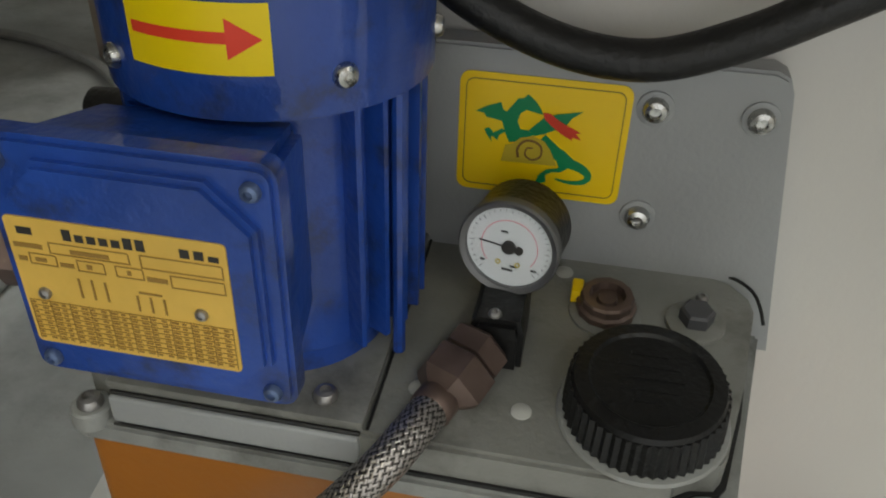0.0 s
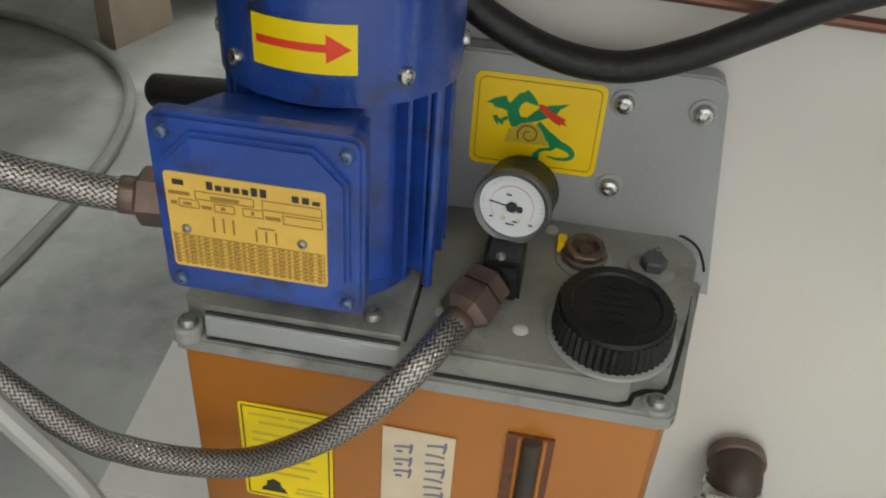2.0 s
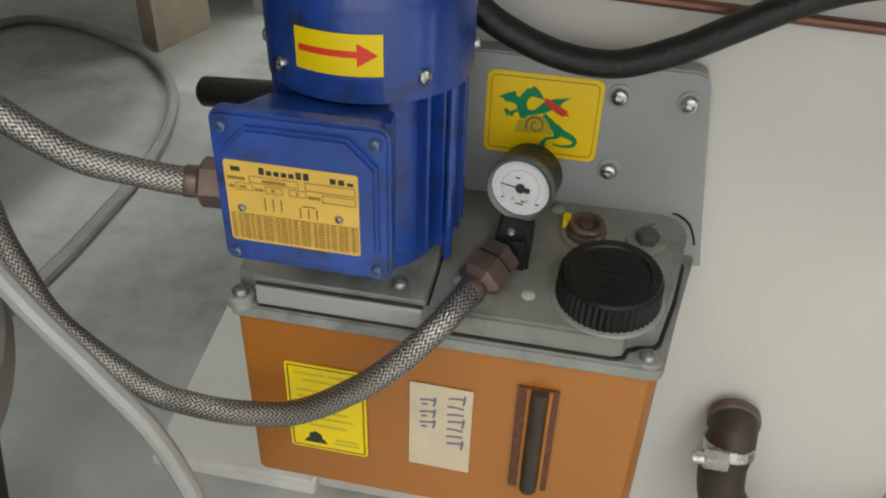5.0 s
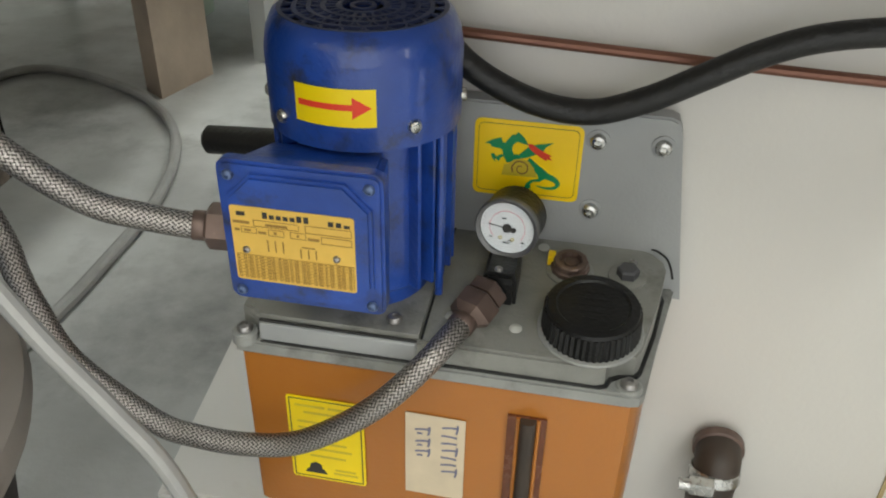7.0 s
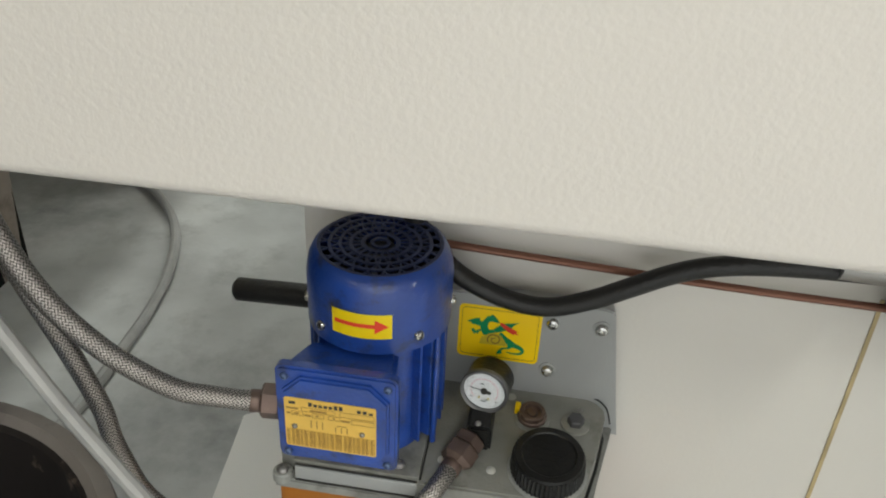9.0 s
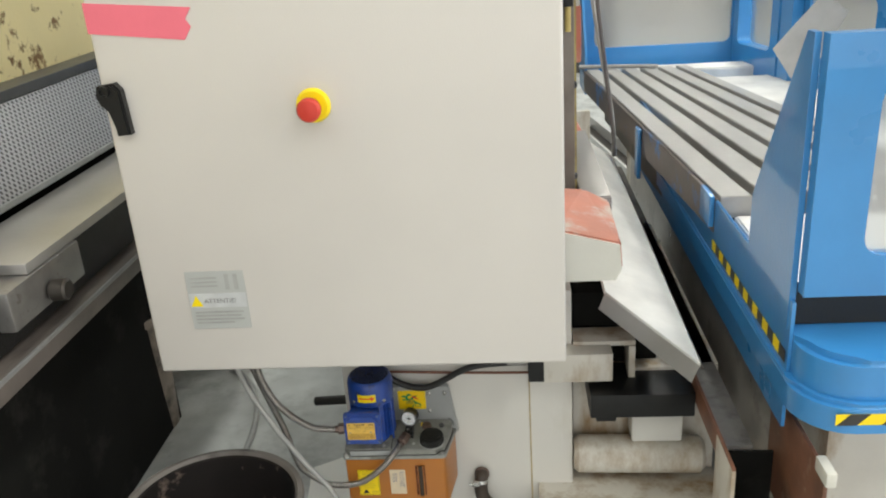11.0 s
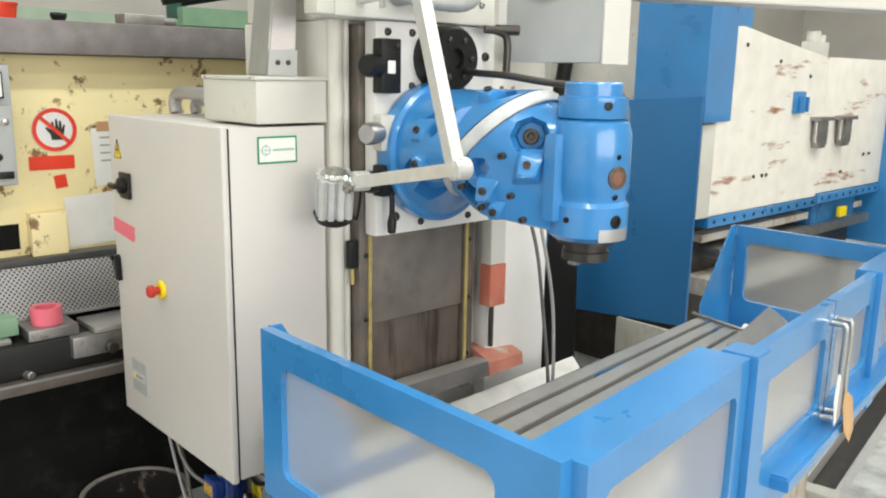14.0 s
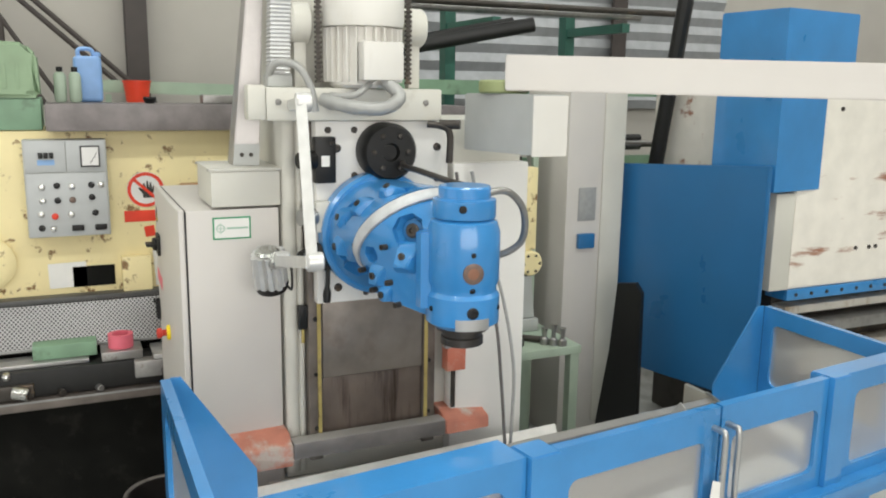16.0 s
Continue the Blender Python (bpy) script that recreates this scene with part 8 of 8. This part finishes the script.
solo("steel_pillar", b, M_POST, (-0.45, 7.1, FLOOR), "dark steel roof pillar past the press", "pillar", kind="structure")
sc = thing("switch_cabinet", (-1.32, 2.36, FLOOR), "cream upright switch cabinet with blue sockets", "cabinet")
b = N()
box(b, (-1.55, 2.175, FLOOR), (-1.10, 2.545, 2.05), 0.01)
part("cabinet_body", b, M_CABINET, sc)
b = N()
box(b, (-1.099, 2.40, 0.0), (-1.090, 2.54, 1.90), 0.004)
part("cabinet_door", b, M_CREAM, sc)
b = N()
box(b, (-1.0995, 2.252, 1.195), (-1.094, 2.366, 1.38), 0.002)
part("vent", b, M_FLEX, sc, "grey vent plate")
b = N()
box(b, (-1.0995, 2.250, 1.040), (-1.07, 2.356, 1.124), 0.008)
part("socket", b, M_BLUEPANEL, sc, "blue power socket")
b = N()
tube(b, [(-1.36, 2.95, 1.30), (-1.28, 2.95, 1.75), (-1.22, 2.95, 2.05), (-1.12, 2.95, 2.6)], 0.045, 10, 6)
solo("black_duct", b, M_BLACK, (-1.36, 2.95, 1.30), "black duct rising behind the blue door", "duct")
# Bench set back along the camera's line of sight to fit the view.
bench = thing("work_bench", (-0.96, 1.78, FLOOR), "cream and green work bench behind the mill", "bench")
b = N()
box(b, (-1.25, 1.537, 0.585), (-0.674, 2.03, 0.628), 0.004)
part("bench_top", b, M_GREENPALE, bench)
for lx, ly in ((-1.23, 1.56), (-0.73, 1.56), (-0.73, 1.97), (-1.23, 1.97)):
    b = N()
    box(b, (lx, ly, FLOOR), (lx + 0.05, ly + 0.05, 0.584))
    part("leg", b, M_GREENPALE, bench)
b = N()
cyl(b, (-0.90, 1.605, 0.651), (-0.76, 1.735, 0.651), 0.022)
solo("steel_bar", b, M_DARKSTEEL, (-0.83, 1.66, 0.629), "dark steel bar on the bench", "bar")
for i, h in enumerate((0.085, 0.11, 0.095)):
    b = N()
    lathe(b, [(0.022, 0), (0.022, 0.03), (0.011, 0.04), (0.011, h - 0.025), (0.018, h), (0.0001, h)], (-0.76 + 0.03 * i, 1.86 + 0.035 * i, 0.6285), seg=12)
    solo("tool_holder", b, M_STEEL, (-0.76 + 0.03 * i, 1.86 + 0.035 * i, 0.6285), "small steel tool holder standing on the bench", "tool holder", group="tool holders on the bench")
b = N()
prism(b, [(0.03, 0), (0.32, 0), (0.30, 0.95), (0.26, 1.0), (0.15, 0.98), (0.12, 0.6)], (-1.02, 2.35, FLOOR), (0.93, 0.36, 0), (0, 0, 1), 0.03)
solo("leaning_plate", b, M_BLACK, (-0.9, 2.38, FLOOR), "dark plate leaning beside the blue door", "plate")
b = N()
box(b, (-0.62, 2.30, FLOOR), (0.15, 2.65, 0.10), 0.02)
mw = thing("motor_unit", (-0.2, 2.4, FLOOR), "dark oily drive unit below the blue door", "drive unit")
part("unit_body", b, M_DARKSTEEL, mw)
b = N()
cyl(b, (0.02, 2.25, 0.02), (0.02, 2.299, 0.02), 0.075, None, 28, 0.01)
part("unit_wheel", b, M_BLACK, mw)
b = N()
box(b, (-0.60, 2.652, FLOOR), (0.30, 2.68, 0.36), 0.004)
part("rear_panel", b, M_BASEDIRTY, mw, "stained cream rear panel")
for px, pz, r in ((-0.12, 0.30, 0.032), (0.06, 0.315, 0.024)):
    b = N()
    cyl(b, (px, 2.61, pz), (px, 2.651, pz), r, None, 18, 0.004)
    part("dark_boss", b, M_BLACK, mw, "dark round boss")
b = N()
cyl(b, (-0.56, 2.20, 0.13), (-0.30, 2.20, 0.13), 0.075, None, 24, 0.012)
part("drive_motor", b, M_RAILDARK, mw, "dark grey drive motor")
b = N()
cyl(b, (-0.22, 2.235, 0.10), (0.16, 2.20, 0.13), 0.022, None, 14)
cyl(b, (-0.22, 2.238, 0.20), (0.14, 2.238, 0.20), 0.014, None, 12)
part("oil_pipe", b, M_COPPER, mw, "brown oil pipe")

# pipe rack by the hall wall
rack = thing("pipe_rack", (-2.4, 2.2, FLOOR), "dark green rack loaded with pipes and bars", "rack")
for yy in (1.2, 2.2, 3.2):
    b = N()
    box(b, (-2.9, yy, FLOOR), (-2.8, yy + 0.08, 2.45))
    for zz in (0.9, 1.4, 1.9, 2.3):
        box(b, (-2.8, yy + 0.01, zz), (-2.1, yy + 0.07, zz + 0.06))
    part("upright", b, M_DARKGREEN, rack)
b = N()
for zz in (1.4, 1.9):
    box(b, (-2.12, 0.9, zz - 0.03), (-2.06, 3.6, zz + 0.06))
part("front_beam", b, M_GREEN, rack)
random.seed(8)
for i in range(16):
    b = N()
    zz = random.choice((1.0, 1.5, 2.0, 2.4)) + random.uniform(0, 0.06)
    xx = random.uniform(-2.75, -2.15)
    r = random.uniform(0.015, 0.04)
    cyl(b, (xx, 0.7 + random.uniform(0, 0.4), zz), (xx + 0.1, 3.4 + random.uniform(0, 0.4), zz), r, None, 12)
    solo("pipe", b, random.choice((M_DARKSTEEL, M_BLACK, M_STEEL)), (xx, 2, zz), "dark steel pipe lying on the rack", "pipe", group="pipes on the rack")
for yy, xx in ((2.15, -1.9), (2.25, -1.82)):
    b = N()
    cyl(b, (-2.3, 0.9 + yy - 2.15, 2.02), (xx, yy + 0.1, 2.30), 0.045, None, 18)
    solo("pipe", b, M_BLACK, (xx, yy, 2.1), "black pipe end sticking out of the rack", "pipe", group="pipes on the rack")

b = N()
quad(b, ((-0.965, 1.32), (-0.93, 1.31), (-0.88, 1.62), (-0.95, 1.62)), FLOOR, 0.575, 0.006)
solo("standing_board", b, M_PANELGREY, (-1.05, 1.3, FLOOR), "pale grey board standing behind the timber", "board")


# shelf rack and drill behind the column
sr = thing("shelf_rack", (-1.35, 2.0, FLOOR), "pale green steel rack with dark clutter on its shelves", "rack")
for yy in (1.62, 2.05):
    for xx in (-1.28, -1.58):
        b = N()
        box(b, (xx, yy, FLOOR), (xx + 0.03, yy + 0.03, 1.72), 0.002)
        part("post", b, M_GREENPALE, sr)
for zz in (0.45, 0.78, 1.10, 1.42, 1.70):
    b = N()
    box(b, (-1.575, 1.625, zz), (-1.255, 2.075, zz + 0.028), 0.002)
    part("shelf", b, M_GREENPALE, sr)
random.seed(12)
for zz in (0.478, 0.808, 1.128, 1.448):
    for i in range(4):
        yy = 1.66 + 0.1 * i
        h = random.uniform(0.06, 0.20)
        r = random.uniform(0.028, 0.042)
        b = N()
        if random.random() < 0.5:
            lathe(b, [(r, 0), (r, h * 0.7), (r * 0.7, h * 0.85), (r * 0.7, h), (0.0001, h)], (-1.33, yy + 0.03, zz + 0.0005), seg=14)
        else:
            box(b, (-1.40, yy, zz + 0.0005), (-1.29, yy + 2 * r, zz + h), 0.006)
        solo("spare_part", b, random.choice((M_DARKSTEEL, M_VOID, M_BLACK, M_STEEL)), (-1.33, yy, zz), "dark greasy spare part on a rack shelf", "spare part", group="parts on the rack")
# Drill follows the bench, placed to fit the camera's view.
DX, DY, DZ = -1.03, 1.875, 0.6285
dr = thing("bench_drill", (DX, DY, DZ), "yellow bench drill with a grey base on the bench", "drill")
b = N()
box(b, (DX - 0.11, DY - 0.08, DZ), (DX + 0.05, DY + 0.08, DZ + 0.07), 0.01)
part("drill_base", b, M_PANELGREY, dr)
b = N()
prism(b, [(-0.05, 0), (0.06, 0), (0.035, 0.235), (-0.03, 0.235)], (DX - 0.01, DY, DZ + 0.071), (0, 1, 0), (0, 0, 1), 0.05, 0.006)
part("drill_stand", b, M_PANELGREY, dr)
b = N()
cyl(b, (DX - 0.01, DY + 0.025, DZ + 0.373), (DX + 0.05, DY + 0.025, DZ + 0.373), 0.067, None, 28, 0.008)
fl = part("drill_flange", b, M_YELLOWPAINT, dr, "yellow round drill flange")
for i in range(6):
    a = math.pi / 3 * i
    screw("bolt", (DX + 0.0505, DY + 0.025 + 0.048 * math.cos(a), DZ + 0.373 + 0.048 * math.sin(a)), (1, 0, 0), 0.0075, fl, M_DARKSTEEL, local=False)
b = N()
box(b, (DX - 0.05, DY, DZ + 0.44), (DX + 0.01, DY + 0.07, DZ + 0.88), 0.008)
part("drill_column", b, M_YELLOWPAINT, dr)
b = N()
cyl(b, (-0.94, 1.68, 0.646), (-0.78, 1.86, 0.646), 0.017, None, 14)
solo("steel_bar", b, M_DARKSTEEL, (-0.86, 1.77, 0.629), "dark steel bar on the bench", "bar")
